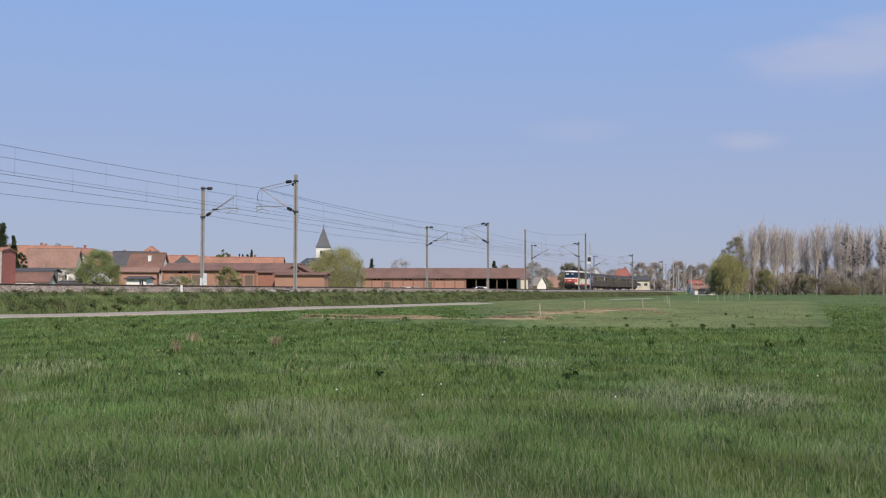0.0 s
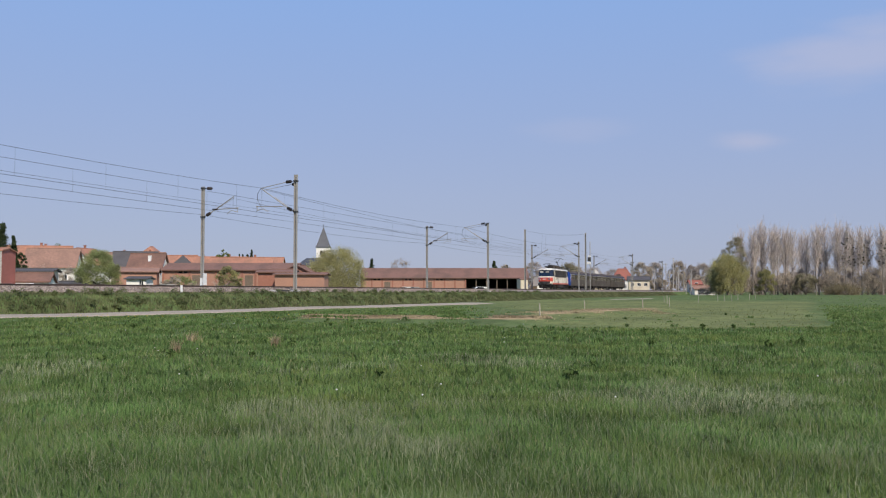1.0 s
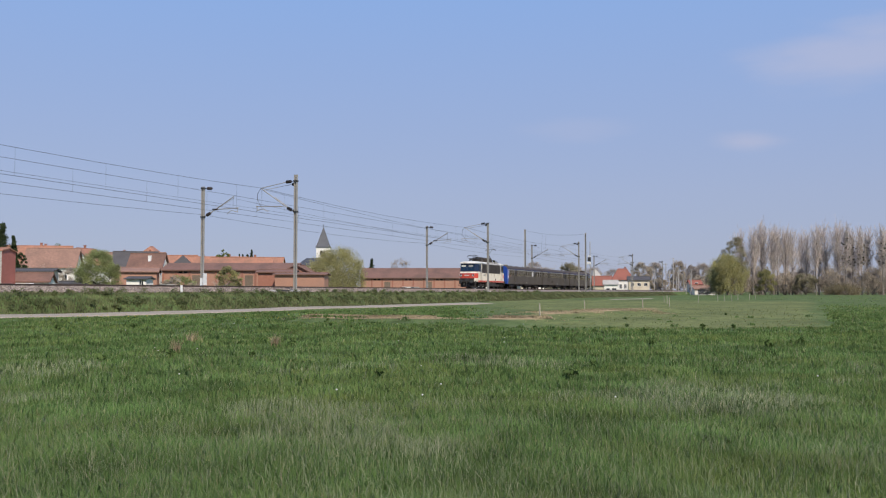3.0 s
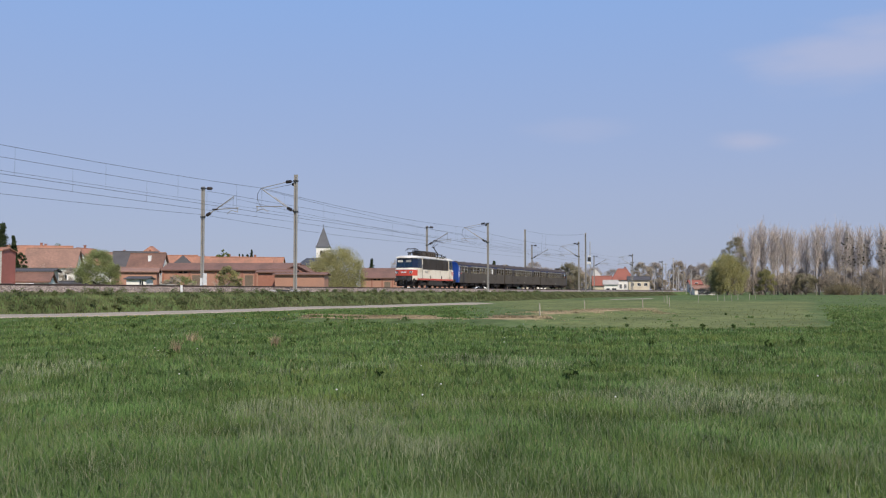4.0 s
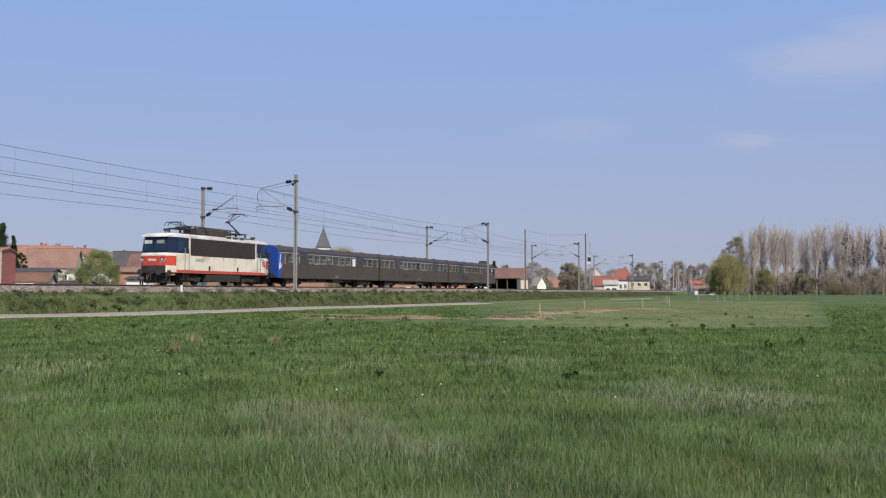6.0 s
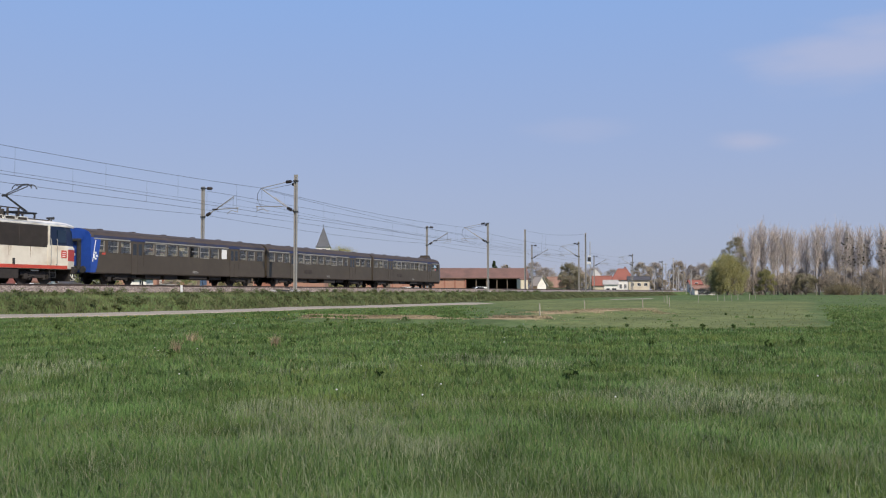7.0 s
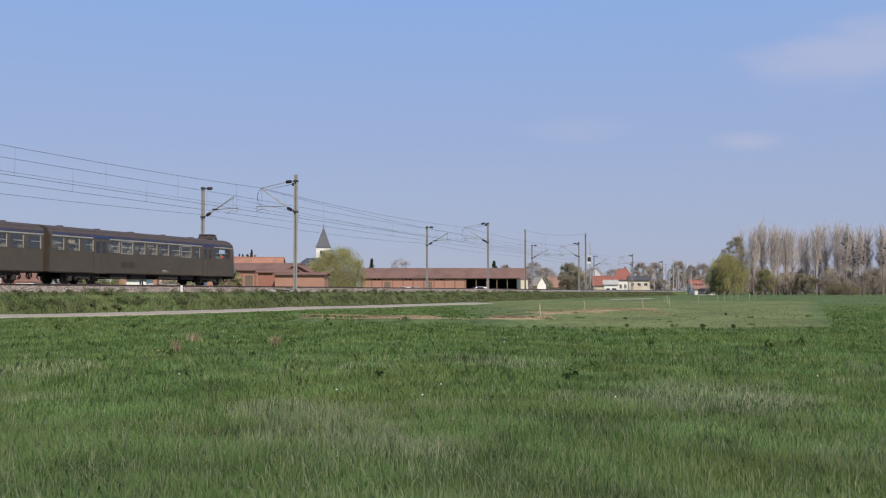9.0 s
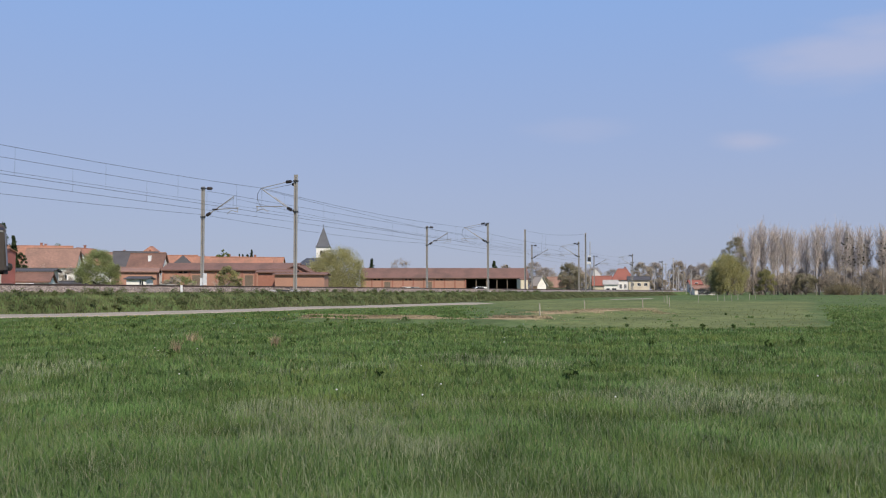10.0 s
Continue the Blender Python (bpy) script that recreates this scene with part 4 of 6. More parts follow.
CAB_EDGE = material("grey_blue_cab_end_paint", (0.13, 0.145, 0.19), (0.1, 0.115, 0.15), 4, 0.6)
LOUVRE = material("brown_grey_louvre_metal", (0.078, 0.06, 0.048), (0.062, 0.048, 0.038), 5, 0.55, 0.2, dirt=(0.04, 0.035, 0.03))
ALU = material("dull_aluminium_frame", (0.40, 0.38, 0.34), (0.32, 0.31, 0.28), 6, 0.5, 0.2)
BOGIE = material("brake_dust_brown_running_gear", (0.045, 0.038, 0.033), (0.03, 0.026, 0.024), 6, 0.85, 0.1, 0.3)
EQUIP = material("sooty_roof_equipment", (0.07, 0.058, 0.048), (0.045, 0.038, 0.033), 6, 0.75, 0.2, 0.3, dirt=(0.1, 0.065, 0.04))
SEAT = material("blue_grey_seat_cloth", (0.08, 0.085, 0.12), (0.06, 0.065, 0.09), 12, 0.95)
INSIDE = material("pale_coach_lining", (0.5, 0.47, 0.4), (0.45, 0.42, 0.36), 3, 0.7)
WINDOW_EDGE = material("brown_window_edge", (0.085, 0.068, 0.052), (0.07, 0.056, 0.044), 5, 0.6)
RUST_RUN = material("brown_rust_stain", (0.42, 0.30, 0.19), (0.34, 0.24, 0.15), 8, 0.8)
CURTAIN = material("pale_blind", (0.7, 0.68, 0.6), (0.62, 0.6, 0.53), 6, 0.9)
SIGN_BLUE = material("pale_blue_plate", (0.35, 0.48, 0.62), (0.3, 0.42, 0.56), 5, 0.5)
LAMP = material("clear_headlight_lens", (0.7, 0.7, 0.66), (0.6, 0.6, 0.58), 4, 0.15)
PANE = glass("coach_window_pane", (0.74, 0.72, 0.63))
SCREEN = material("tinted_windscreen", (0.012, 0.03, 0.06), (0.01, 0.024, 0.05), 1.5, 0.06)


def wheelset(parent, y, r=0.46):
    for sx in (-0.75, 0.75):
        bm = bmesh.new()
        tube(bm, (sx - 0.065, y, r), (sx + 0.065, y, r), r, n=24)
        tube(bm, (sx - 0.09, y, r), (sx + 0.09, y, r), r * 0.42, n=12)
        smooth(part("wheel", bm, BOGIE, parent, "dark steel wheel"))
    part("axle", tube(bmesh.new(), (-0.7, y, r), (0.7, y, r), 0.08), BOGIE, parent)


def bogie(parent, y, base=2.4, heavy=False):
    """A bogie: two side frames with axle boxes and springs, a bolster and two wheelsets."""
    r = 0.54 if heavy else 0.46
    bm = bmesh.new()
    for sx in (-1.08, 1.08):
        box(bm, sx - 0.08, sx + 0.08, y - base / 2 - 0.45, y + base / 2 + 0.45, 0.55, 0.78, 0.03)
        box(bm, sx - 0.09, sx + 0.09, y - 0.55, y + 0.55, 0.4, 0.62, 0.03)
        for yy in (y - base / 2, y + base / 2):
            box(bm, sx - 0.13, sx + 0.13, yy - 0.17, yy + 0.17, r - 0.2, r + 0.2, 0.04)
        for yy in (-0.62, 0.62):
            tube(bm, (sx, y + yy, 0.3), (sx, y + yy, 0.85), 0.11, n=10)
        tube(bm, (sx * 1.1, y - 0.3, 0.55), (sx * 1.1, y - 0.9, 0.42), 0.05)
    box(bm, -1.0, 1.0, y - 0.3, y + 0.3, 0.5, 0.85)
    f = part("bogie_frame", bm, BOGIE, parent, "dirty brown bogie frame")
    for yy in (y - base / 2, y + base / 2):
        wheelset(f, yy, r)


def buffers(parent, y, out):
    """Two buffers and a screw coupling; out: -1 or 1, the way that they point."""
    for sx in (-0.87, 0.87):
        bm = bmesh.new()
        tube(bm, (sx, y, 1.06), (sx, y + out * 0.42, 1.06), 0.11, n=12)
        tube(bm, (sx, y + out * 0.42, 1.06), (sx, y + out * 0.5, 1.06), 0.25, 0.24, n=16)
        part("buffer", bm, DARK_STEEL, parent, "round black buffer")
    bm = bmesh.new()
    tube(bm, (0, y, 1.0), (0, y + out * 0.35, 0.9), 0.06)
    tube(bm, (0, y + out * 0.35, 0.95), (0, y + out * 0.3, 0.45), 0.05)
    for sx in (-0.4, 0.4, -0.55):
        tube(bm, (sx, y, 0.95), (sx * 0.9, y + out * 0.22, 0.5), 0.035)
        tube(bm, (sx * 0.9, y + out * 0.22, 0.5), (sx * 0.8, y + out * 0.02, 0.35), 0.035)
    part("coupling", bm, DARK_STEEL, parent, "black screw coupling and hoses")


def body_plan(half, length, nose, cut):
    """Outline in plan of a body with bevelled, slightly bowed ends."""
    e = length / 2
    return [(half, -e + nose), (half - cut, -e + 0.12), (half * 0.4, -e), (-half * 0.4, -e), (-half + cut, -e + 0.12), (-half, -e + nose),
            (-half, e - nose), (-half + cut, e - 0.12), (-half * 0.4, e), (half * 0.4, e), (half - cut, e - 0.12), (half, e - nose)]


def shrink(outline, dx, dy):
    return [(x - math.copysign(dx, x), y - math.copysign(dy, y)) for x, y in outline]


def loft(bm, rings):
    """Skin through rings of equal count, with caps. rings: (outline, z)."""
    vs = [[bm.verts.new((x, y, z)) for x, y in o] for o, z in rings]
    n = len(vs[0])
    fs = []
    for a, b in zip(vs, vs[1:]):
        for k in range(n):
            fs.append(bm.faces.new((a[k], a[(k + 1) % n], b[(k + 1) % n], b[k])))
    fs += [bm.faces.new(vs[0]), bm.faces.new(vs[-1])]
    bmesh.ops.recalc_face_normals(bm, faces=fs)
    return bm


def pantograph(parent, y, up, flip):
    """A single-arm pantograph, raised to the wire or folded."""
    t = part("pantograph", bmesh.new(), DARK_STEEL, parent, "raised black single-arm pantograph" if up else "folded black pantograph")
    z = 4.62
    bm = bmesh.new()
    for sx in (-0.55, 0.55):
        tube(bm, (sx, y - 0.85, z), (sx, y + 0.85, z), 0.05)
    for yy in (-0.85, 0, 0.85):
        tube(bm, (-0.6, y + yy, z), (0.6, y + yy, z), 0.045)
    part("base_frame", bm, DARK_STEEL, t)
    for sx in (-0.5, 0.5):
        for yy in (-0.75, 0.75):
            bm = bmesh.new()
            tube(bm, (sx, y + yy, z - 0.42), (sx, y + yy, z), 0.05, n=8)
            for k in range(4):
                tube(bm, (sx, y + yy, z - 0.4 + k * 0.1), (sx, y + yy, z - 0.35 + k * 0.1), 0.1, 0.07, n=8)
            part("insulator", bm, INSULATOR, t)
    a = Vector((0, y + 0.6 * flip, z + 0.1))
    knee = Vector((0, y - 1.25 * flip, 5.62)) if up else Vector((0, y - 1.3 * flip, 4.86))
    head = Vector((0, y + 0.35 * flip, 6.34)) if up else Vector((0, y + 0.75 * flip, 5.0))
    part("lower_arm", tube(bmesh.new(), a, knee, 0.07, 0.055, n=8), DARK_STEEL, t)
    bm = bmesh.new()
    for sx in (-0.28, 0.28):
        tube(bm, knee + Vector((sx * 0.4, 0, 0)), head + Vector((sx, 0, 0)), 0.035, 0.03)
    tube(bm, knee + Vector((-0.2, 0, 0)), knee + Vector((0.2, 0, 0)), 0.08, n=8)
    tube(bm, a + Vector((0.1, -0.35 * flip, 0)), knee + Vector((0.1, 0.12 * flip, -0.1)), 0.022)
    part("upper_arm", bm, DARK_STEEL, t)
    bm = bmesh.new()
    for yy in (-0.22, 0.22):
        prev = None
        for x, dz in ((-0.82, -0.22), (-0.68, -0.02), (-0.5, 0.06), (0.5, 0.06), (0.68, -0.02), (0.82, -0.22)):
            c = head + Vector((x, yy, dz + 0.06))
            if prev is not None:
                tube(bm, prev, c, 0.03)
            prev = c
    tube(bm, head + Vector((-0.45, -0.22, 0.06)), head + Vector((-0.45, 0.22, 0.06)), 0.025)
    tube(bm, head + Vector((0.45, -0.22, 0.06)), head + Vector((0.45, 0.22, 0.06)), 0.025)
    part("collector_head", bm, DARK_STEEL, t)


def make_locomotive():
    t = thing("locomotive", pose(FAR_TRACK, 219.45, RAIL_Z), "cream, red and dark blue electric locomotive with a raised pantograph", "locomotive")
    W, L = 1.46, 15.4
    low = body_plan(W, L, 1.0, 0.3)
    mid = body_plan(W, L, 1.0, 0.3)
    bm = bmesh.new()
    loft(bm, [(shrink(low, 0.03, 0.03), 1.0), (low, 1.06), (mid, 2.42), (shrink(mid, 0.02, 0.1), 2.56)])
    part("lower_body", bm, CREAM_PAINT, t, "cream painted lower body")
    bm = bmesh.new()
    loft(bm, [(shrink(mid, 0.02, 0.1), 2.56), (shrink(mid, 0.05, 0.34), 3.72), (shrink(mid, 0.06, 0.36), 3.8)])
    part("upper_body", bm, NAVY_PAINT, t, "dark blue cab and upper body")
    # white roof with a visor over each windscreen
    bm = bmesh.new()
    loft(bm, [(shrink(mid, -0.03, 0.02), 3.80), (shrink(mid, -0.02, 0.04), 3.9), (shrink(mid, 0.1, 0.2), 4.0)])
    part("roof_edge", bm, ROOF_WHITE, t, "grimy white roof edge with visors")
    bm = bmesh.new()
    loft(bm, [(shrink(mid, 0.1, 0.2), 4.0), (shrink(mid, 0.3, 0.5), 4.11), (shrink(mid, 0.6, 1.1), 4.17)])
    part("roof", bm, ROOF_WHITE, t, "grimy white roof with rounded cab ends")
    bm = bmesh.new()
    box(bm, -0.95, 0.95, -5.6, 5.6, 4.08, 4.19, 0.03)
    part("roof_deck", bm, ROOF_TOP, t, "sooty brown roof deck")
    # red sill stripe, both sides
    for sx in (-1, 1):
        bm = bmesh.new()
        box(bm, sx * 1.463 - 0.01, sx * 1.463 + 0.01, -6.62, 6.62, 1.02, 1.24)
        part("sill_stripe", bm, RED_PAINT, t, "red stripe along the sill")
    # red front panels wrapped round each nose
    for sy in (-1, 1):
        o = [(1.475, -L / 2 + 1.02), (1.475 - 0.32, -L / 2 + 0.105), (0.6, -L / 2 - 0.015), (-0.6, -L / 2 - 0.015), (-1.475 + 0.32, -L / 2 + 0.105), (-1.475, -L / 2 + 1.02)]
        inner = [(x * 0.9, y + 0.12) for x, y in o][::-1]
        bm = bmesh.new()
        prism(bm, [(x, y * -sy) for x, y in o + inner], 1.56, 2.32, "z")
        panel = part("nose_panel", bm, RED_PAINT, t, "red front panel")
        bm = bmesh.new()
        prism(bm, [(x * 0.985, y * -sy) for x, y in o + inner], 0.98, 1.56, "z")
        part("front_apron", bm, BOGIE, t, "dirty black front apron")
        for sx in (-0.92, 0.92):
            bm = bmesh.new()
            y = sy * (L / 2 + 0.0)
            yl = y - sy * 0.06
            prism(bm, [(sx - 0.2, 2.16), (sx + 0.2, 2.16), (sx + 0.14, 1.86), (sx - 0.14, 1.86)], yl - 0.05, yl + 0.05)
            part("lamp_housing", bm, NAVY_PAINT, panel, "dark lamp housing")
            bm = bmesh.new()
            for k in (-1, 1):
                tube(bm, (sx + k * 0.26, yl, 2.1), (sx + k * 0.08, yl + sy * 0.04, 1.82), 0.03, n=4)
            part("white_chevron", bm, WHITE_PAINT, panel, "white chevron trim")
            bm = bmesh.new()
            tube(bm, (sx, yl, 2.02), (sx, yl + sy * 0.1, 2.02), 0.085, n=14)
            part("headlight", bm, LAMP, panel, "round clear headlight")
        bm = bmesh.new()
        for k in range(5):
            box(bm, -0.36 + k * 0.15, -0.25 + k * 0.15, sy * (L / 2 + 0.01) - 0.02, sy * (L / 2 + 0.01) + 0.02, 1.92, 2.08)
        part("number_bars", bm, WHITE_PAINT, panel, "pale bars in place of a number")
        bm = bmesh.new()
        o2 = [(x * 1.002, y - 0.004) for x, y in o]
        prism(bm, [(x, y * -sy) for x, y in o2 + inner], 2.33, 2.42, "z")
        part("front_trim", bm, WHITE_PAINT, t, "white trim line under the windscreens")
        for sx in (-1.3, 1.3):
            bm = bmesh.new()
            tube(bm, (sx, sy * (L / 2 - 0.2), 1.0), (sx, sy * (L / 2 + 0.05), 0.45), 0.03)
            tube(bm, (sx, sy * (L / 2 + 0.05), 0.45), (sx * 0.8, sy * (L / 2 + 0.05), 0.45), 0.03)
            part("shunter_step", bm, BOGIE, t)
        bm = bmesh.new()
        box(bm, -0.28, 0.28, sy * (L / 2 - 0.02) - 0.06, sy * (L / 2 - 0.02) + 0.06, 1.15, 1.5, 0.02)
        part("coupler_box", bm, DARK_STEEL, t, "black jumper cable box")
        # windscreens, three panes, with a blind behind the outer one
        a0, a1 = L / 2 - 0.12, L / 2 - 0.33
        for x0, x1, nm in ((-1.08, -0.06, "windscreen"), (0.06, 1.08, "windscreen")):
            bm = bmesh.new()
            vs = []
            for x, z, y in ((x0, 2.68, a0), (x1, 2.68, a0), (x1, 3.62, a1), (x0, 3.62, a1)):
                bow = 0.045 * (abs(x) > 0.6)
                vs.append((x, sy * (y + 0.045 - bow), z))
            back = [bm.verts.new((x, y - sy * 0.05, z)) for x, y, z in vs]
            front = [bm.verts.new(v) for v in vs]
            fs = [bm.faces.new(front), bm.faces.new(back[::-1])] + [bm.faces.new((front[k], front[(k + 1) % 4], back[(k + 1) % 4], back[k])) for k in range(4)]
            bmesh.ops.recalc_face_normals(bm, faces=fs)
            w = part(nm, bm, SCREEN, t, "dark tinted windscreen")
            bm = bmesh.new()
            xm = (x0 + x1) / 2
            box(bm, xm - 0.35, xm + 0.35, sy * (a1 + 0.1) - 0.02, sy * (a1 + 0.1) + 0.02, 3.28, 3.55)
            part("sun_blind", bm, CURTAIN if x0 < 0 else ALU, w, "pale sun blind")
            bm = bmesh.new()
            tube(bm, (xm, sy * (a0 + 0.06), 2.66), (xm + 0.25, sy * (a1 + 0.16), 3.35), 0.012, n=4)
            part("wiper", bm, DARK_STEEL, w)
        # cab side: window, door with handrails
        for sx in (-1, 1):
            bm = bmesh.new()
            y0, y1 = sorted((sy * 5.7, sy * 6.45))
            box(bm, sx * 1.43 - 0.03, sx * 1.43 + 0.03, y0, y1, 2.72, 3.58, 0.01)
            part("cab_side_window", bm, SCREEN, t, "dark cab side window")
            bm = bmesh.new()
            y0, y1 = sorted((sy * 4.86, sy * 5.02))
            box(bm, sx * 1.45 - 0.03, sx * 1.45 + 0.035, y0, y1, 1.24, 3.8, 0.008)
            part("door_post", bm, CREAM_PAINT, t, "cream door post")
            for yy in (5.08, 5.62):
                bm = bmesh.new()
                tube(bm, (sx * 1.54, sy * yy, 1.3), (sx * 1.54, sy * yy, 2.95), 0.022)
                for z in (1.3, 2.95):
                    tube(bm, (sx * 1.44, sy * yy, z), (sx * 1.54, sy * yy, z), 0.022)
                part("handrail", bm, ALU, t, "grey steel handrail")
            bm = bmesh.new()
            for z in (0.45, 0.75):
                box(bm, sx * 1.3 - 0.12, sx * 1.3 + 0.12, min(sy * 5.1, sy * 5.6), max(sy * 5.1, sy * 5.6), z, z + 0.03)
            for yy in (5.1, 5.6):
                box(bm, sx * 1.4 - 0.015, sx * 1.4 + 0.015, sy * yy - 0.02, sy * yy + 0.02, 0.4, 1.05)
            part("step", bm, DARK_STEEL, t)
            if sy > 0:
                bm = bmesh.new()
                box(bm, sx * 1.465 - 0.01, sx * 1.465 + 0.012, 6.05, 6.55, 1.75, 2.25)
                mark = part("side_marking", bm, RED_PAINT, t, "red rectangular marking")
                bm = bmesh.new()
                for k in range(3):
                    box(bm, sx * 1.478 - 0.003, sx * 1.478 + 0.005, 6.12 + k * 0.02, 6.45, 1.83 + k * 0.13, 1.88 + k * 0.13)
                part("marking_stripe", bm, WHITE_PAINT, mark)
        # apron, plough and buffers
        bm = bmesh.new()
        y = sy * (L / 2 - 0.25)
        box(bm, -1.35, 1.35, min(y, y - sy * 0.3), max(y, y - sy * 0.3), 0.72, 1.2, 0.04)
        part("buffer_beam", bm, BOGIE, t, "dirty buffer beam")
        bm = bmesh.new()
        box(bm, -1.2, 1.2, min(y - sy * 0.25, y - sy * 0.4), max(y - sy * 0.25, y - sy * 0.4), 0.22, 0.72)
        part("plough", bm, BOGIE, t)
        buffers(t, sy * (L / 2 - 0.12), sy)
        # roof horns and walkways
        bm = bmesh.new()
        for sx in (0.15, 0.35):
            tube(bm, (sx, sy * 6.3, 4.2), (sx, sy * 6.3, 4.42), 0.05)
            tube(bm, (sx, sy * 6.1, 4.42), (sx, sy * 6.5, 4.42), 0.05, 0.1, n=8)
        part("horn", bm, DARK_STEEL, t)
        bogie(t, sy * 4.3, 2.0, True)
    # louvred engine-room panels
    for sx in (-1, 1):
        bm = bmesh.new()
        box(bm, sx * 1.452 - 0.02, sx * 1.452 + 0.02, -4.78, 4.78, 2.40, 3.76)
        pn = part("louvre_panel", bm, LOUVRE, t, "long brown-grey louvred panel")
        # rust runs below the panel
        rr_ = random.Random(17 + sx)
        for k in range(9):
            bm = bmesh.new()
            y_, hh = rr_.uniform(-4.6, 4.6), rr_.uniform(0.15, 0.75)
            prism(bm, [(y_ - 0.035, 2.41), (y_ + 0.035, 2.41), (y_ + 0.01, 2.41 - hh), (y_ - 0.01, 2.41 - hh)], sx * 1.461 - 0.002, sx * 1.461 + 0.002, "x")
            part("rust_run", bm, RUST_RUN, pn, "thin brown rust run")
        for k in range(22):
            bm = bmesh.new()
            z = 2.45 + k * 0.059
            box(bm, sx * 1.475 - 0.012, sx * 1.475 + 0.014, -4.72, 4.72, z, z + 0.028)
            part("slat", bm, LOUVRE, pn)
        for k in range(3):
            bm = bmesh.new()
            box(bm, sx * 1.49 - 0.01, sx * 1.49 + 0.006, -2.4 + k * 2.4 - 0.03, -2.4 + k * 2.4 + 0.03, 2.42, 3.75)
            part("panel_bar", bm, LOUVRE, pn)
        for y0 in (-2.3, 1.9):
            bm = bmesh.new()
            box(bm, sx * 1.48 - 0.03, sx * 1.48 + 0.05, y0, y0 + 0.16, 1.26, 1.62, 0.02)
            part("latch_box", bm, DARK_STEEL, t)
        bm = bmesh.new()
        for k in range(5):
            box(bm, sx * 1.466 - 0.01, sx * 1.466 + 0.006, -4.1 + k * 0.22, -3.94 + k * 0.22, 1.95, 2.2)
        part("number_plate_bars", bm, ALU, t, "grey bars in place of a number")
        # underframe boxes between the bogies
        bm = bmesh.new()
        box(bm, sx * 1.2 - 0.25, sx * 1.2 + 0.2, -2.5, 2.5, 0.35, 1.0, 0.05)
        part("underframe_box", bm, BOGIE, t, "dirty grey equipment box under the frame")
        # roof-edge grilles
        for k in range(3):
            bm = bmesh.new()
            y0 = 0.3 + k * 1.0
            for a, b, c, d in ((y0, y0 + 0.9, 3.98, 4.03), (y0, y0 + 0.9, 4.2, 4.25), (y0, y0 + 0.06, 3.98, 4.25), (y0 + 0.84, y0 + 0.9, 3.98, 4.25)):
                box(bm, sx * 1.36 - 0.03, sx * 1.36 + 0.03, a, b, c, d)
            g = part("roof_grille_frame", bm, ROOF_WHITE, t)
            part("grille", box(bmesh.new(), sx * 1.33 - 0.02, sx * 1.33 + 0.02, y0 + 0.06, y0 + 0.84, 4.03, 4.2), EQUIP, g)
    # roof equipment
    bm = bmesh.new()
    prism(bm, [(-0.85, 4.1), (0.85, 4.1), (0.8, 4.62), (0.55, 4.88), (-0.55, 4.88), (-0.8, 4.62)], -1.6, 1.5)
    for y_, w_, h_ in ((-1.3, 0.5, 0.2), (-0.5, 0.42, 0.26), (0.35, 0.55, 0.16), (1.05, 0.4, 0.22)):
        box(bm, 0.45, 0.98, y_ - w_ / 2, y_ + w_ / 2, 4.15, 4.5 + h_, 0.04)
        box(bm, -0.98, -0.45, y_ - w_ / 2, y_ + w_ / 2, 4.15, 4.5 + h_, 0.04)
    tube(bm, (0.75, -1.7, 4.6), (0.75, 1.6, 4.72), 0.06)
    part("roof_hood", bm, EQUIP, t, "sooty brown roof hood")
    bm = bmesh.new()
    prism(bm, [(-0.75, 4.1), (0.75, 4.1), (0.6, 4.75), (-0.6, 4.75)], -2.9, -1.75)
    part("roof_hood", bm, EQUIP, t)
    bm = bmesh.new()
    tube(bm, (0.3, -2.9, 4.9), (0.3, 3.6, 4.86), 0.04)
    for y in (-2.6, -1.7, 1.7, 2.6, 3.5):
        tube(bm, (0.3, y, 4.2), (0.3, y, 4.9), 0.07, n=8)
    tube(bm, (-0.4, 1.8, 4.25), (-0.4, 1.8, 4.75), 0.22, n=12)
    tube(bm, (0.35, 2.0, 4.2), (0.35, 2.0, 4.7), 0.2, n=12)
    part("busbar", bm, EQUIP, t, "roof conductor on insulators")
    bm = bmesh.new()
    box(bm, -1.0, 1.0, -5.4, -2.6, 4.16, 4.22)
    box(bm, -1.0, 1.0, 1.6, 5.4, 4.16, 4.22)
    part("roof_walkway", bm, EQUIP, t)
    pantograph(t, -4.2, False, -1)
    pantograph(t, 3.9, True, 1)
    return t


LOCO = make_locomotive()

WINDOW_LOW, WINDOW_HIGH = 2.24, 3.14
COACH = 22.7


def coach_layout():
    """(from, to, kind) along the side."""
    out = []
    for c in (-10.55, -9.1, -7.75):
        out.append((c - 0.58, c + 0.58, "window"))
        out.append((-c - 0.58, -c + 0.58, "window"))
    for k in range(7):
        c = -5.1 + 1.42 * k
        out.append((c - 0.64, c + 0.64, "window"))
    out.append((4.4, 5.3, "lavatory"))
    out += [(-7.1, -5.82, "door"), (5.7, 6.98, "door")]
    return sorted(out)


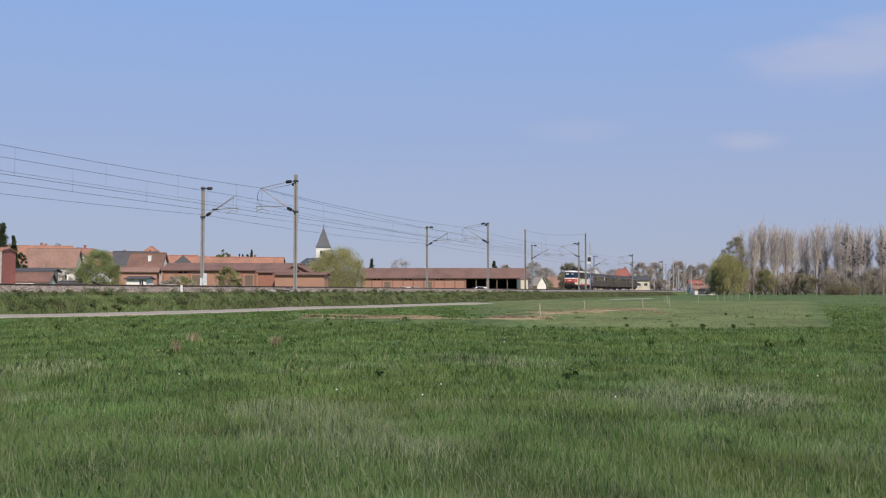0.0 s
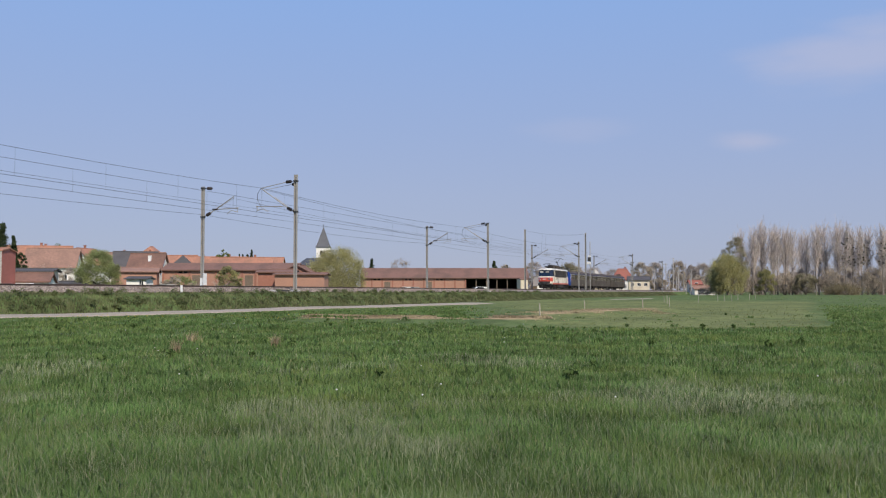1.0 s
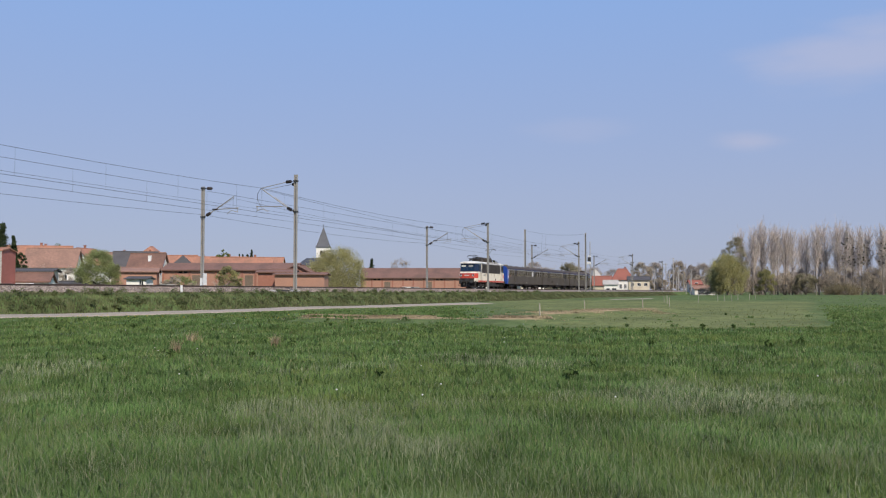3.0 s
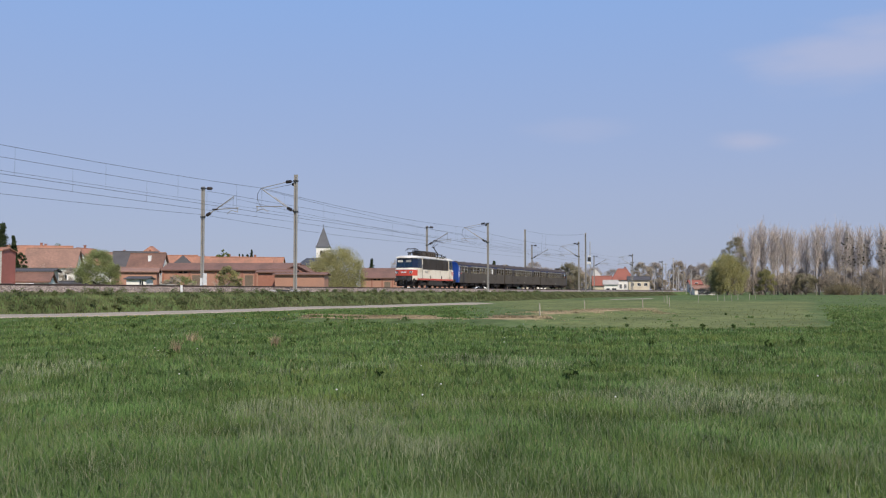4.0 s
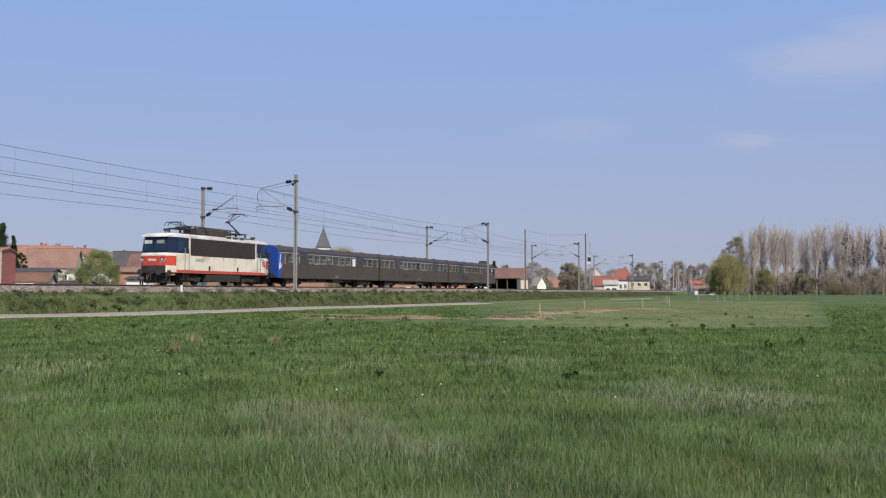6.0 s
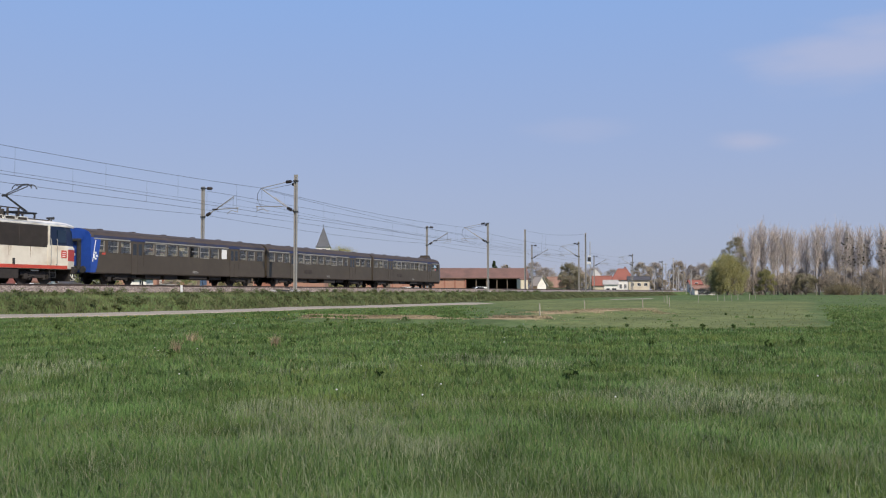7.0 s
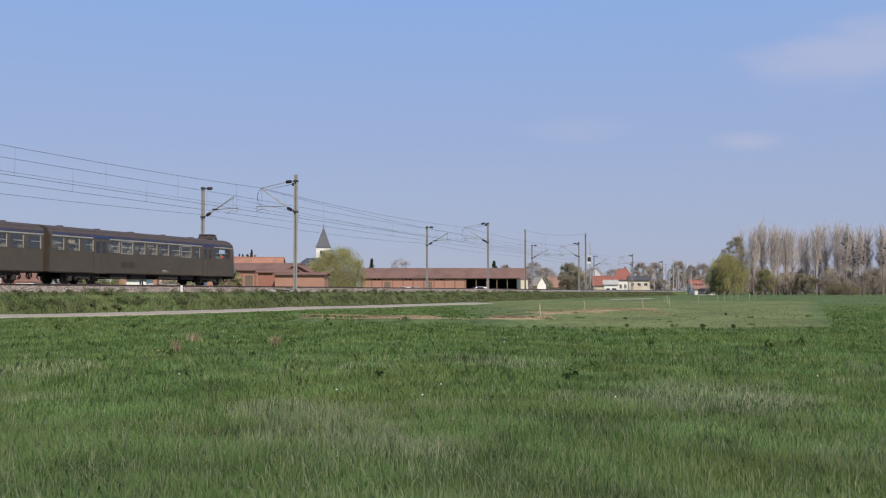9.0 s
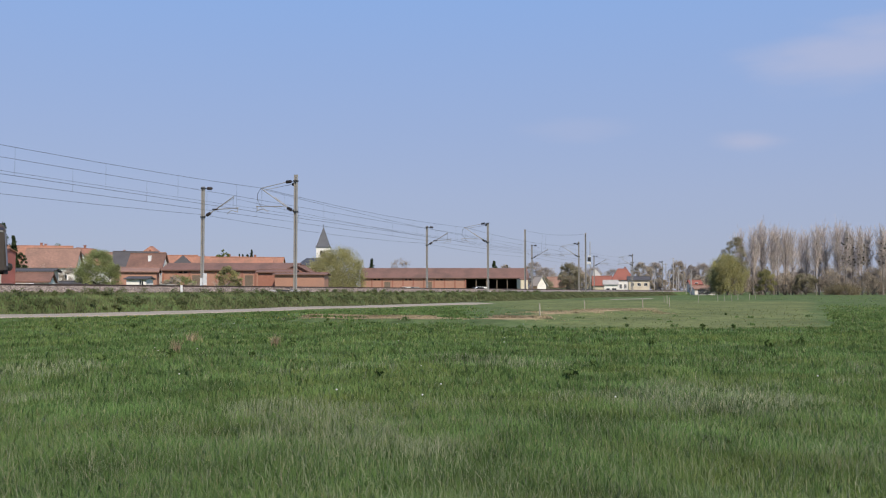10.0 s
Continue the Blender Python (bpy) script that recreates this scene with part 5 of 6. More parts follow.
def make_coach(y, label, blue_front=False, driving=False, white_pane=False, nth=0):
    t = thing("passenger_coach", pose(FAR_TRACK, y, RAIL_Z), label, "railway coach", "coaches of the train")
    rnd = random.Random(40 + nth)
    W, E = 1.425, COACH / 2
    end = E - (1.35 if driving else 0)
    layout = [h for h in coach_layout() if h[1] < end - 0.1]
    arc = [(W * math.cos(a), 3.3 + 0.66 * math.sin(a) ** 0.9) for a in [math.pi * k / 16 for k in range(17)]]
    # side walls with real openings
    holes = [h for h in layout if h[2] != "door"]
    for sx in (-1, 1):
        bm = bmesh.new()
        x0, x1 = sorted((sx * W, sx * (W - 0.07)))
        box(bm, x0, x1, -E, end, 0.86, WINDOW_LOW)
        box(bm, x0, x1, -E, end, WINDOW_HIGH, 3.3)
        at = -E
        for a, b, _ in holes:
            box(bm, x0, x1, at, a, WINDOW_LOW, WINDOW_HIGH)
            at = b
        box(bm, x0, x1, at, end, WINDOW_LOW, WINDOW_HIGH)
        # tucked-in lower edge
        prism(bm, [(sx * W, 0.86), (sx * (W - 0.06), 0.78), (sx * (W - 0.1), 0.86)], -E, end)
        side = part("side_wall", bm, BROWN_PAINT, t, "brown-grey painted side wall")
        for spot_, (a, b, kind) in enumerate(holes):
            bm = bmesh.new()
            f = 0.045
            xo, xi = sorted((sx * (W + 0.012), sx * (W - 0.05)))
            box(bm, xo, xi, a, a + f, WINDOW_LOW, WINDOW_HIGH)
            box(bm, xo, xi, b - f, b, WINDOW_LOW, WINDOW_HIGH)
            box(bm, xo, xi, a + f, b - f, WINDOW_LOW, WINDOW_LOW + f)
            box(bm, xo, xi, a + f, b - f, WINDOW_HIGH - f, WINDOW_HIGH)
            # second and sixth window of the saloon have wide drop frames
            sliding = spot_ in (4, 8 + (nth == 2)) and kind == "window"
            if sliding:
                box(bm, xo, xi, a + f, b - f, 2.68, 2.73)
            w = part("window", bm, ALU if sliding else WINDOW_EDGE, t, "aluminium framed drop window" if sliding else "brown framed window")
            if (kind == "window" or nth) and not sliding:
                bm = bmesh.new()
                box(bm, xo, xi, b - 0.1, b - 0.045, WINDOW_LOW + f, WINDOW_HIGH - f)
                box(bm, xo, xi, a + 0.32, b - 0.1, 2.72, 2.76)
                part("sash_bar", bm, ALU, w, "grey sash bar")
            bm = bmesh.new()
            box(bm, sx * (W - 0.02) - 0.004, sx * (W - 0.02) + 0.004, a + f, b - f, WINDOW_LOW + f, WINDOW_HIGH - f)
            g = part("pane", bm, WHITE_PAINT if (kind == "lavatory" and white_pane) else PANE, w, "opaque white pane" if (kind == "lavatory" and white_pane) else "clear window pane")
            g.visible_shadow = kind == "lavatory"
            if kind == "window" and rnd.random() < 0.12:
                bm = bmesh.new()
                h = rnd.uniform(0.2, 0.4)
                box(bm, sx * (W - 0.09) - 0.005, sx * (W - 0.09) + 0.005, a + 0.03, a + rnd.uniform(0.3, 1.0), WINDOW_HIGH - h, WINDOW_HIGH)
                part("blind", bm, CURTAIN, w, "pale blind")
        for a, b, kind in layout:
            if kind != "door":
                continue
            bm = bmesh.new()
            m = (a + b) / 2
            xo, xi = sorted((sx * (W + 0.02), sx * (W - 0.02)))
            for c0, c1 in ((a + 0.02, m - 0.012), (m + 0.012, b - 0.02)):
                box(bm, xo, xi, c0, c1, 0.8, 3.2, 0.008)
            d = part("door", bm, BROWN_PAINT, t, "brown folding entrance door")
            for c0, c1 in ((a + 0.14, m - 0.12), (m + 0.12, b - 0.14)):
                bm = bmesh.new()
                box(bm, sx * (W + 0.022) - 0.006, sx * (W + 0.022) + 0.006, c0, c1, 2.2, 3.02)
                part("door_pane", bm, WINDOW_GLASS, d, "dark door glass")
            for yy in (a - 0.06, b + 0.06):
                part("door_handrail", tube(bmesh.new(), (sx * (W + 0.05), yy, 1.5), (sx * (W + 0.05), yy, 2.5), 0.015), LOUVRE, d, "thin brown handrail")
            bm = bmesh.new()
            box(bm, sx * (W - 0.05) - 0.16, sx * (W - 0.05) + 0.1, a + 0.1, b - 0.1, 0.5, 0.54)
            part("footboard", bm, BOGIE, d)
        bm = bmesh.new()
        xo, xi = sorted((sx * (W + 0.004), sx * (W - 0.03)))
        box(bm, xo, xi, -E + 0.3, end - 0.2, 3.26, 3.32)
        for k in range(1):
            (xa, za), (xb, zb) = arc[k], arc[k + 1]
            prism(bm, [(sx * (xa + 0.008), za), (sx * (xb + 0.008), zb + 0.008), (sx * (xb - 0.02), zb - 0.02), (sx * (xa - 0.02), za - 0.02)], -E + 0.3, end - 0.05)
        part("stripe", bm, STRIPE, t, "faded blue band above the windows")
        bm = bmesh.new()
        for a, b in ((-E + 0.25, -7.3), (-5.6, 5.5), (7.2, end - 0.1)):
            box(bm, sx * W - 0.01, sx * W + 0.035, a, b, 3.175, 3.26)
        part("rain_gutter", bm, ALU, t, "grey rain gutter")
        for a, b in ((-7.3, -5.6), (5.5, 7.2)):
            part("door_header", box(bmesh.new(), sx * W - 0.01, sx * W + 0.03, a, b, 3.2, 3.34, 0.01), DOOR_BLUE, t, "blue header above the door")
        for y0 in (() if nth == 0 else (-4.3, -3.5)):
            bm = bmesh.new()
            box(bm, sx * (W + 0.002) - 0.01, sx * (W + 0.002) + 0.004, y0, y0 + 0.7, 1.28, 1.68)
            for k in range(4):
                box(bm, sx * (W + 0.004) - 0.008, sx * (W + 0.004) + 0.014, y0 + 0.02, y0 + 0.68, 1.3 + k * 0.095, 1.36 + k * 0.095)
            part("vent_grille", bm, LOUVRE, t)
        bm = bmesh.new()
        for k in range(2):
            box(bm, sx * (W + 0.002) - 0.004, sx * (W + 0.002) + 0.004, 0.4, 1.2 - 0.2 * k, 1.02 + k * 0.1, 1.07 + k * 0.1)
        part("lettering_bars", bm, ALU, t, "pale bars of small lettering")
    # roof
    inner = [(x * 0.95, z - 0.05) for x, z in arc[::-1]]
    bm = bmesh.new()
    prism(bm, arc + inner, -E, end)
    smooth(part("roof", bm, COACH_ROOF, t, "sooty grey curved roof"), 30)
    for yy in (-9.2, -5.6, -1.9, 1.9, 5.6) + (() if driving else (9.0,)):
        bm = bmesh.new()
        box(bm, 0.1, 0.45, yy - 0.18, yy + 0.18, 3.88, 4.0, 0.03)
        part("roof_vent", bm, COACH_ROOF, t)
    # floor, linings and seats
    part("floor", box(bmesh.new(), -W + 0.07, W - 0.07, -E + 0.05, end - 0.05, 1.1, 1.2), INSIDE, t, "coach floor")
    part("ceiling_lining", box(bmesh.new(), -W + 0.07, W - 0.07, -E + 0.05, end - 0.05, 3.3, 3.34), INSIDE, t, "pale ceiling lining")
    for a in (-5.75, 5.62, 4.3):
        bm = bmesh.new()
        for sx in (-1, 1):
            box(bm, sx * 0.9 - 0.46, sx * 0.9 + 0.46, a - 0.03, a + 0.03, 1.2, 3.3)
        part("partition", bm, INSIDE, t, "pale partition")
    seats = bmesh.new()
    for sx in (-0.86, 0.86):
        for k in range(8):
            c = -5.1 + 1.42 * (k - 0.5) + (0.0)
            if k == 0:
                continue
            box(seats, sx - 0.48, sx + 0.48, c - 0.1, c + 0.1, 1.2, 2.42)
            box(seats, sx - 0.48, sx + 0.48, c - 0.5, c + 0.5, 1.45, 1.68)
        for c in (-9.85, -8.4, 8.4) + (() if driving else (9.85,)):
            box(seats, sx - 0.48, sx + 0.48, c - 0.1, c + 0.1, 1.2, 2.42)
            box(seats, sx - 0.48, sx + 0.48, c - 0.5, c + 0.5, 1.45, 1.68)
    part("seat_rows", seats, SEAT, t, "rows of blue-grey cloth seats")
    bm = bmesh.new()
    for sx in (-0.86, 0.86):
        for c in [-5.1 + 1.42 * (k - 0.5) for k in range(1, 8)] + [-9.85, -8.4, 8.4] + ([] if driving else [9.85]):
            for o in (-0.24, 0.24):
                box(bm, sx + o - 0.19, sx + o + 0.19, c - 0.13, c + 0.13, 2.2, 2.5, 0.03)
    part("headrest_covers", bm, HEADREST, t, "pale headrest covers")
    # ends
    for sy in (-1, 1):
        if driving and sy > 0:
            continue
        bm = bmesh.new()
        prof = [(-W, 0.86), (W, 0.86)] + [(x, z - 0.01) for x, z in arc]
        prism(bm, prof, sy * E - 0.03, sy * E + 0.03)
        part("end_wall", bm, BLUE_PAINT if (blue_front and sy < 0) else BROWN_PAINT, t, "bright blue end wall" if (blue_front and sy < 0) else "brown end wall")
        bm = bmesh.new()
        y0, y1 = sorted((sy * (E + 0.02), sy * (E + 0.26)))
        for x0, x1, z0, z1 in ((-0.62, -0.42, 1.1, 3.2), (0.42, 0.62, 1.1, 3.2), (-0.42, 0.42, 3.0, 3.2)):
            box(bm, x0, x1, y0, y1, z0, z1, 0.04)
        part("gangway", bm, DARK_STEEL, t, "black rubber gangway")
    if blue_front:
        for sx in (-1, 1):
            bm = bmesh.new()
            prism(bm, [(-E - 0.03, 0.86), (-E + 0.45, 0.86), (-E + 0.6, 1.2), (-E + 0.98, 3.28), (-E - 0.03, 3.28)], sx * W - 0.008, sx * W + 0.016, "x")
            bl = part("blue_panel", bm, BLUE_PAINT, t, "bright blue slanted end panel")
            bm = bmesh.new()
            tube(bm, (sx * (W + 0.03), -E + 0.15, 1.6), (sx * (W + 0.03), -E + 0.42, 3.1), 0.025)
            for k, (a, z) in enumerate(((0.35, 2.0), (0.5, 2.15), (0.35, 1.85), (0.62, 1.95), (0.5, 1.75))):
                box(bm, sx * (W + 0.02) - 0.01, sx * (W + 0.02) + 0.01, -E + a - 0.15, -E + a + 0.03, z, z + 0.13)
            part("white_markings", bm, WHITE_PAINT, bl, "small white markings")
            bm = bmesh.new()
            box(bm, sx * (W + 0.004) - 0.006, sx * (W + 0.004) + 0.006, -E + 1.1, -E + 1.45, 2.12, 2.3)
            part("red_marking", bm, RED_PAINT, t, "small red marking")
    if driving:
        # rounded driving cab with two windows and a roof pod
        bm = bmesh.new()
        rings = []
        for f, sh in ((0.0, 1.0), (0.3, 0.97), (0.48, 0.9), (0.56, 0.78)):
            pr = [(-W * sh, 0.86), (W * sh, 0.86)] + [(x * sh, 3.3 + (z - 3.3) * (sh ** 2.2) - (1 - sh) * 0.5) for x, z in arc]
            rings.append([bm.verts.new((x, end + f * (1.05 - 0.2 * (z - 0.86)), z)) for x, z in pr])
        fs = []
        for a, b in zip(rings, rings[1:]):
            for k in range(len(a)):
                fs.append(bm.faces.new((a[k], a[(k + 1) % len(a)], b[(k + 1) % len(a)], b[k])))
        fs += [bm.faces.new(rings[0]), bm.faces.new(rings[-1])]
        bmesh.ops.recalc_face_normals(bm, faces=fs)
        cab = smooth(part("driving_cab", bm, BROWN_PAINT, t, "rounded brown driving cab"), 35)
        for sx in (-1, 1):
            bm = bmesh.new()
            box(bm, sx * 0.52 - 0.42, sx * 0.52 + 0.42, end + 0.33, end + 0.42, 2.3, 3.0, 0.015)
            part("cab_window", bm, SCREEN, cab, "dark cab window")
        bm = bmesh.new()
        loft(bm, [([(-0.62, 7.75), (0.62, 7.75), (0.62, 8.95), (-0.62, 8.95)], 3.98), ([(-0.5, 7.92), (0.5, 7.92), (0.5, 8.8), (-0.5, 8.8)], 4.3), ([(-0.56, 7.86), (0.56, 7.86), (0.56, 8.86), (-0.56, 8.86)], 4.31), ([(-0.54, 7.88), (0.54, 7.88), (0.54, 8.84), (-0.54, 8.84)], 4.37)])
        pod = part("roof_pod", bm, EQUIP, t, "grey tapered roof ventilator")
        bm = bmesh.new()
        for x in (-0.5, 0.5):
            for yy in (7.85, 8.85):
                box(bm, x - 0.06, x + 0.06, yy - 0.06, yy + 0.06, 3.8, 3.99)
        part("pod_feet", bm, DARK_STEEL, pod)
        for sx in (-1, 1):
            bm = bmesh.new()
            tube(bm, (sx * (W * 0.99), end + 0.3, 1.1), (sx * (W * 0.98), end + 0.1, 3.2), 0.06, n=6)
            part("cab_edge_band", bm, CAB_EDGE, cab, "grey-blue band at the cab corner")
        for sx in (-1, 1):
            for z0, z1, a, b, mat, lb in ((2.72, 3.02, 7.95, 8.75, SIGN_BLUE, "pale blue destination plate"), (2.36, 2.52, 8.3, 8.65, RED_PAINT, "small red marking")):
                bm = bmesh.new()
                box(bm, sx * (W + 0.02) - 0.012, sx * (W + 0.02) + 0.012, a, b, z0, z1)
                part("side_plate", bm, mat, t, lb)
            bm = bmesh.new()
            box(bm, sx * (W + 0.006) - 0.012, sx * (W + 0.006) + 0.012, 9.2, 9.62, 2.3, 3.12)
            # flat plate in the colour of the shaded cab inside
            part("cab_side_window", bm, DARKNESS, cab, "open cab side window as a shade-coloured plate")
        bm = bmesh.new()
        box(bm, -1.25, 1.25, end + 0.2, end + 0.56, 0.6, 1.2, 0.03)
        part("buffer_beam", bm, BOGIE, t)
        for sx in (-0.95, 0.95):
            part("tail_lamp", tube(bmesh.new(), (sx, end + 0.5, 1.45), (sx, end + 0.6, 1.45), 0.1, n=12), RED_PAINT, cab, "red tail lamp lens")
    for sy in (-1, 1):
        bogie(t, sy * (7.3 if driving and sy > 0 else 7.9), 2.5)
        buffers(t, (end if sy > 0 else -E) - sy * 0.3 + (0.85 if driving and sy > 0 else 0), sy)
    # underframe boxes
    for a, b, w in ((-5.2, -3.4, 1.2), (-2.9, -1.2, 1.15), (0.2, 2.6, 1.25), (3.2, 4.9, 1.1)):
        bm = bmesh.new()
        box(bm, -w, w, a, b, 0.42 + 0.1 * rnd.random(), 0.9, 0.04)
        part("equipment_box", bm, BOGIE, t, "dark equipment box under the floor")
    part("underframe", box(bmesh.new(), -1.2, 1.2, -E + 0.1, end - 0.05, 0.85, 1.1), BOGIE, t)
    return t


COACHES = [
    make_coach(239.7, "brown-grey passenger coach with a bright blue end panel", True, False, True, 0),
    make_coach(262.85, "brown-grey passenger coach with a row of windows", nth=1),
    make_coach(286.0, "brown-grey driving coach with a rounded rear cab and roof pod", driving=True, nth=2),
]
SPEED = 25.1


# ---- trees and grass ----
def limb(bm, p, d, length, r, rnd, depth, spread, up, twigs, sides=4):
    """One limb in three bent lengths, with side limbs, down to twigs."""
    prev, dirn, rad = Vector(p), Vector(d).normalized(), r
    n = 3
    if depth == 0:
        # a fine twig: one tapering blade of wood
        nxt = prev + (dirn + Vector((rnd.gauss(0, 0.15), rnd.gauss(0, 0.15), up * 0.3))).normalized() * length
        w = (nxt - prev).orthogonal().normalized() * rad
        w.rotate(Matrix.Rotation(rnd.random() * 3.14, 3, (nxt - prev).normalized()))
        bm.faces.new([bm.verts.new(v) for v in (prev - w, prev + w, nxt + w * 0.4, nxt - w * 0.4)])
        return nxt
    for k in range(n):
        dirn = (dirn + Vector((rnd.gauss(0, 0.12), rnd.gauss(0, 0.12), up * 0.15 + rnd.gauss(0, 0.06)))).normalized()
        nxt = prev + dirn * length / n
        r2 = rad * 0.72
        tube(bm, prev, nxt, rad, r2, n=sides if depth > 1 else 3, caps=False)
        if depth > 0:
            for _ in range(twigs):
                a = rnd.random() * 2 * math.pi
                side = dirn.orthogonal().normalized()
                side.rotate(Matrix.Rotation(a, 3, dirn))
                nd = (dirn * (1 - spread) + side * spread + Vector((0, 0, up * 0.25))).normalized()
                limb(bm, prev.lerp(nxt, rnd.random()), nd, length * rnd.uniform(0.38, 0.6), max(0.026, r2 * 0.5), rnd, depth - 1, spread, up, twigs, 3)
        prev, rad = nxt, r2
    return prev


def leaf_cloud(name, parent, centres, radii, count, size, mat, rnd, hang=0.0):
    """Many small leaves round the limb ends."""
    verts, faces = [], []
    for _ in range(count):
        i = rnd.randrange(len(centres))
        c, r = centres[i], radii[i]
        v = Vector((rnd.gauss(0, 1), rnd.gauss(0, 1), rnd.gauss(0, 0.8)))
        v = v.normalized() * r * (rnd.random() ** 0.45)
        p = Vector(c) + v
        if hang:
            p.z -= hang * rnd.random() ** 2 * r
        q = Euler((rnd.uniform(-1.2, 1.2), rnd.uniform(-1.2, 1.2), rnd.random() * 6.3)).to_matrix()
        s = size * rnd.uniform(0.6, 1.4)
        k = len(verts)
        st = 2.0 if hang else 1.0
        for a, b in ((-0.5, 0), (0, -0.32), (0.5, 0), (0, 0.32)):
            w = q @ Vector((a * s, b * s, 0))
            w.z *= st
            verts.append(p + w)
        faces.append((k, k + 1, k + 2, k + 3))
    return raw(name, verts, faces, mat, parent)


def leafy_tree(name, side, ahead, height, width, mat, label, seed, leaves=7000, size=0.3, base=0.3, trunk=0.18, hang=0.0, category="tree", clumps=46, limbs=9, bell=True):
    rnd = random.Random(seed)
    t = thing(name, pose(*spot(side, ahead), base), label, category)
    bm = bmesh.new()
    h0 = height * trunk
    tube(bm, (0, 0, -0.3), (0, 0, h0 + 0.2), width * 0.035, width * 0.028, n=8)
    cs, rs = [], []
    for k in range(limbs):
        a = 2 * math.pi * k / limbs + rnd.random()
        d = Vector((math.cos(a), math.sin(a), rnd.uniform(0.5, 1.6)))
        limb(bm, (0, 0, h0), d, min(height - h0, width) * 0.55, width * 0.02, rnd, 1, 0.5, 0.3, 2)
    part("trunk", bm, BARK, t, "grey-brown trunk and limbs")
    for k in range(clumps):
        a, u = rnd.random() * 6.283, rnd.uniform(-0.85, 1)
        f = math.sqrt(max(0, 1 - (max(0, u) if bell else u) ** 2)) * rnd.uniform(0.5, 1.0) * (1 if u > -0.5 else 0.9)
        z = h0 + (height - h0) * (0.5 + 0.46 * u)
        cs.append((math.cos(a) * f * width * 0.46, math.sin(a) * f * width * 0.46, z))
        rs.append(width * rnd.uniform(0.07, 0.15))
    leaf_cloud("crown", t, cs, rs, leaves, size, mat, rnd, hang)
    return t


LEAF_WEED = leafy("weed_leaf", (0.135, 0.17, 0.07), (0.2, 0.225, 0.105), spread=0.2, patch=1.5, upright=0.8, through_light=0.5)
LEAF_WILLOW = leafy("young_willow_leaf", (0.30, 0.29, 0.125), (0.42, 0.39, 0.19), spread=0.22, through_light=0.5, patch=3.0)
LEAF_BUSH = leafy("fresh_bush_leaf", (0.24, 0.28, 0.11), (0.38, 0.41, 0.19), spread=0.3, through_light=0.5, patch=2.0)
LEAF_GREEN = leafy("green_leaf", (0.11, 0.15, 0.045), (0.18, 0.2, 0.07), spread=0.3, patch=3.0)
# brown bud colour, raised to take in some distance haze
LEAF_DULL = leafy("budding_twig_leaf", (0.35, 0.295, 0.225), (0.45, 0.385, 0.30), spread=0.25, patch=3.0)
LEAF_OLIVE = leafy("olive_bud_leaf", (0.24, 0.215, 0.14), (0.33, 0.30, 0.20), spread=0.25, patch=3.0)
LEAF_BRUSH = leafy("brushwood_leaf", (0.17, 0.145, 0.085), (0.26, 0.22, 0.14), spread=0.2, patch=3.0)
# distance haze mixed into the leaf colour of the far trees
LEAF_HAZE = leafy("haze_paled_bud_leaf", (0.33, 0.285, 0.24), (0.41, 0.355, 0.305), spread=0.2, patch=4.0)
NEEDLE = leafy("dark_conifer_needle", (0.035, 0.055, 0.028), (0.075, 0.095, 0.045), spread=0.3, patch=2.0)

leafy_tree("willow_tree", -21.2, 190, 10.0, 12.2, LEAF_WILLOW, "round yellow-green willow in fresh leaf", 11, 42000, 0.14, hang=2.2, trunk=0.12, clumps=120)
leafy_tree("leafy_bush", -54.6, 150, 7.6, 7.2, LEAF_BUSH, "broad fresh green bush behind the line", 12, 34000, 0.15, trunk=0.05, category="bush", clumps=150)
leafy_tree("willow_tree", 98.8, 330, 14.0, 14.5, LEAF_WILLOW, "large yellow-green willow at the wood's edge", 13, 40000, 0.22, hang=1.5, trunk=0.06, clumps=130, base=0.5)
leafy_tree("leafy_bush", 113.5, 335, 8.5, 7.5, LEAF_WILLOW, "small yellow-green tree at the wood's edge", 14, 14000, 0.25, trunk=0.05, base=0.5)
leafy_tree("leafy_bush", 131.5, 345, 7.4, 9.0, LEAF_OLIVE, "low olive green bush under the bare trees", 15, 12000, 0.28, trunk=0.05, base=0.5, category="bush")
leafy_tree("leafy_bush", 142.0, 336, 3.2, 16.0, LEAF_BRUSH, "low brushwood along the meadow's edge", 16, 22000, 0.2, trunk=0.02, base=0.4, category="bush")
leafy_tree("leafy_bush", -33.9, 150, 5.0, 4.6, LEAF_WILLOW, "low yellow-green bush by the mast", 17, 4500, 0.22, trunk=0.05, category="bush", base=0.4)
leafy_tree("leafy_bush", -45.5, 160, 3.6, 4.4, LEAF_DULL, "brown-green bush beside the sheds", 18, 3000, 0.22, trunk=0.05, category="bush")
leafy_tree("leafy_bush", -64.5, 165, 5.4, 6.0, LEAF_DULL, "half bare bush beside the farmhouse", 19, 3500, 0.22, trunk=0.05, category="bush")
leafy_tree("leafy_bush", -48.5, 175, 4.0, 6.0, LEAF_BUSH, "green bush before the brick shed", 20, 3000, 0.24, trunk=0.05, category="bush")
leafy_tree("leafy_tree", -59.0, 255, 12.6, 5.0, LEAF_GREEN, "small green tree among the roofs", 21, 2500, 0.3)
leafy_tree("leafy_tree", -97.0, 240, 13.0, 8.0, LEAF_GREEN, "green tree behind the farmhouse", 22, 2500, 0.3)
leafy_tree("leafy_bush", 48.5, 340, 9.0, 9.0, LEAF_DULL, "dull green tree by the crossing", 23, 4000, 0.4, category="tree")
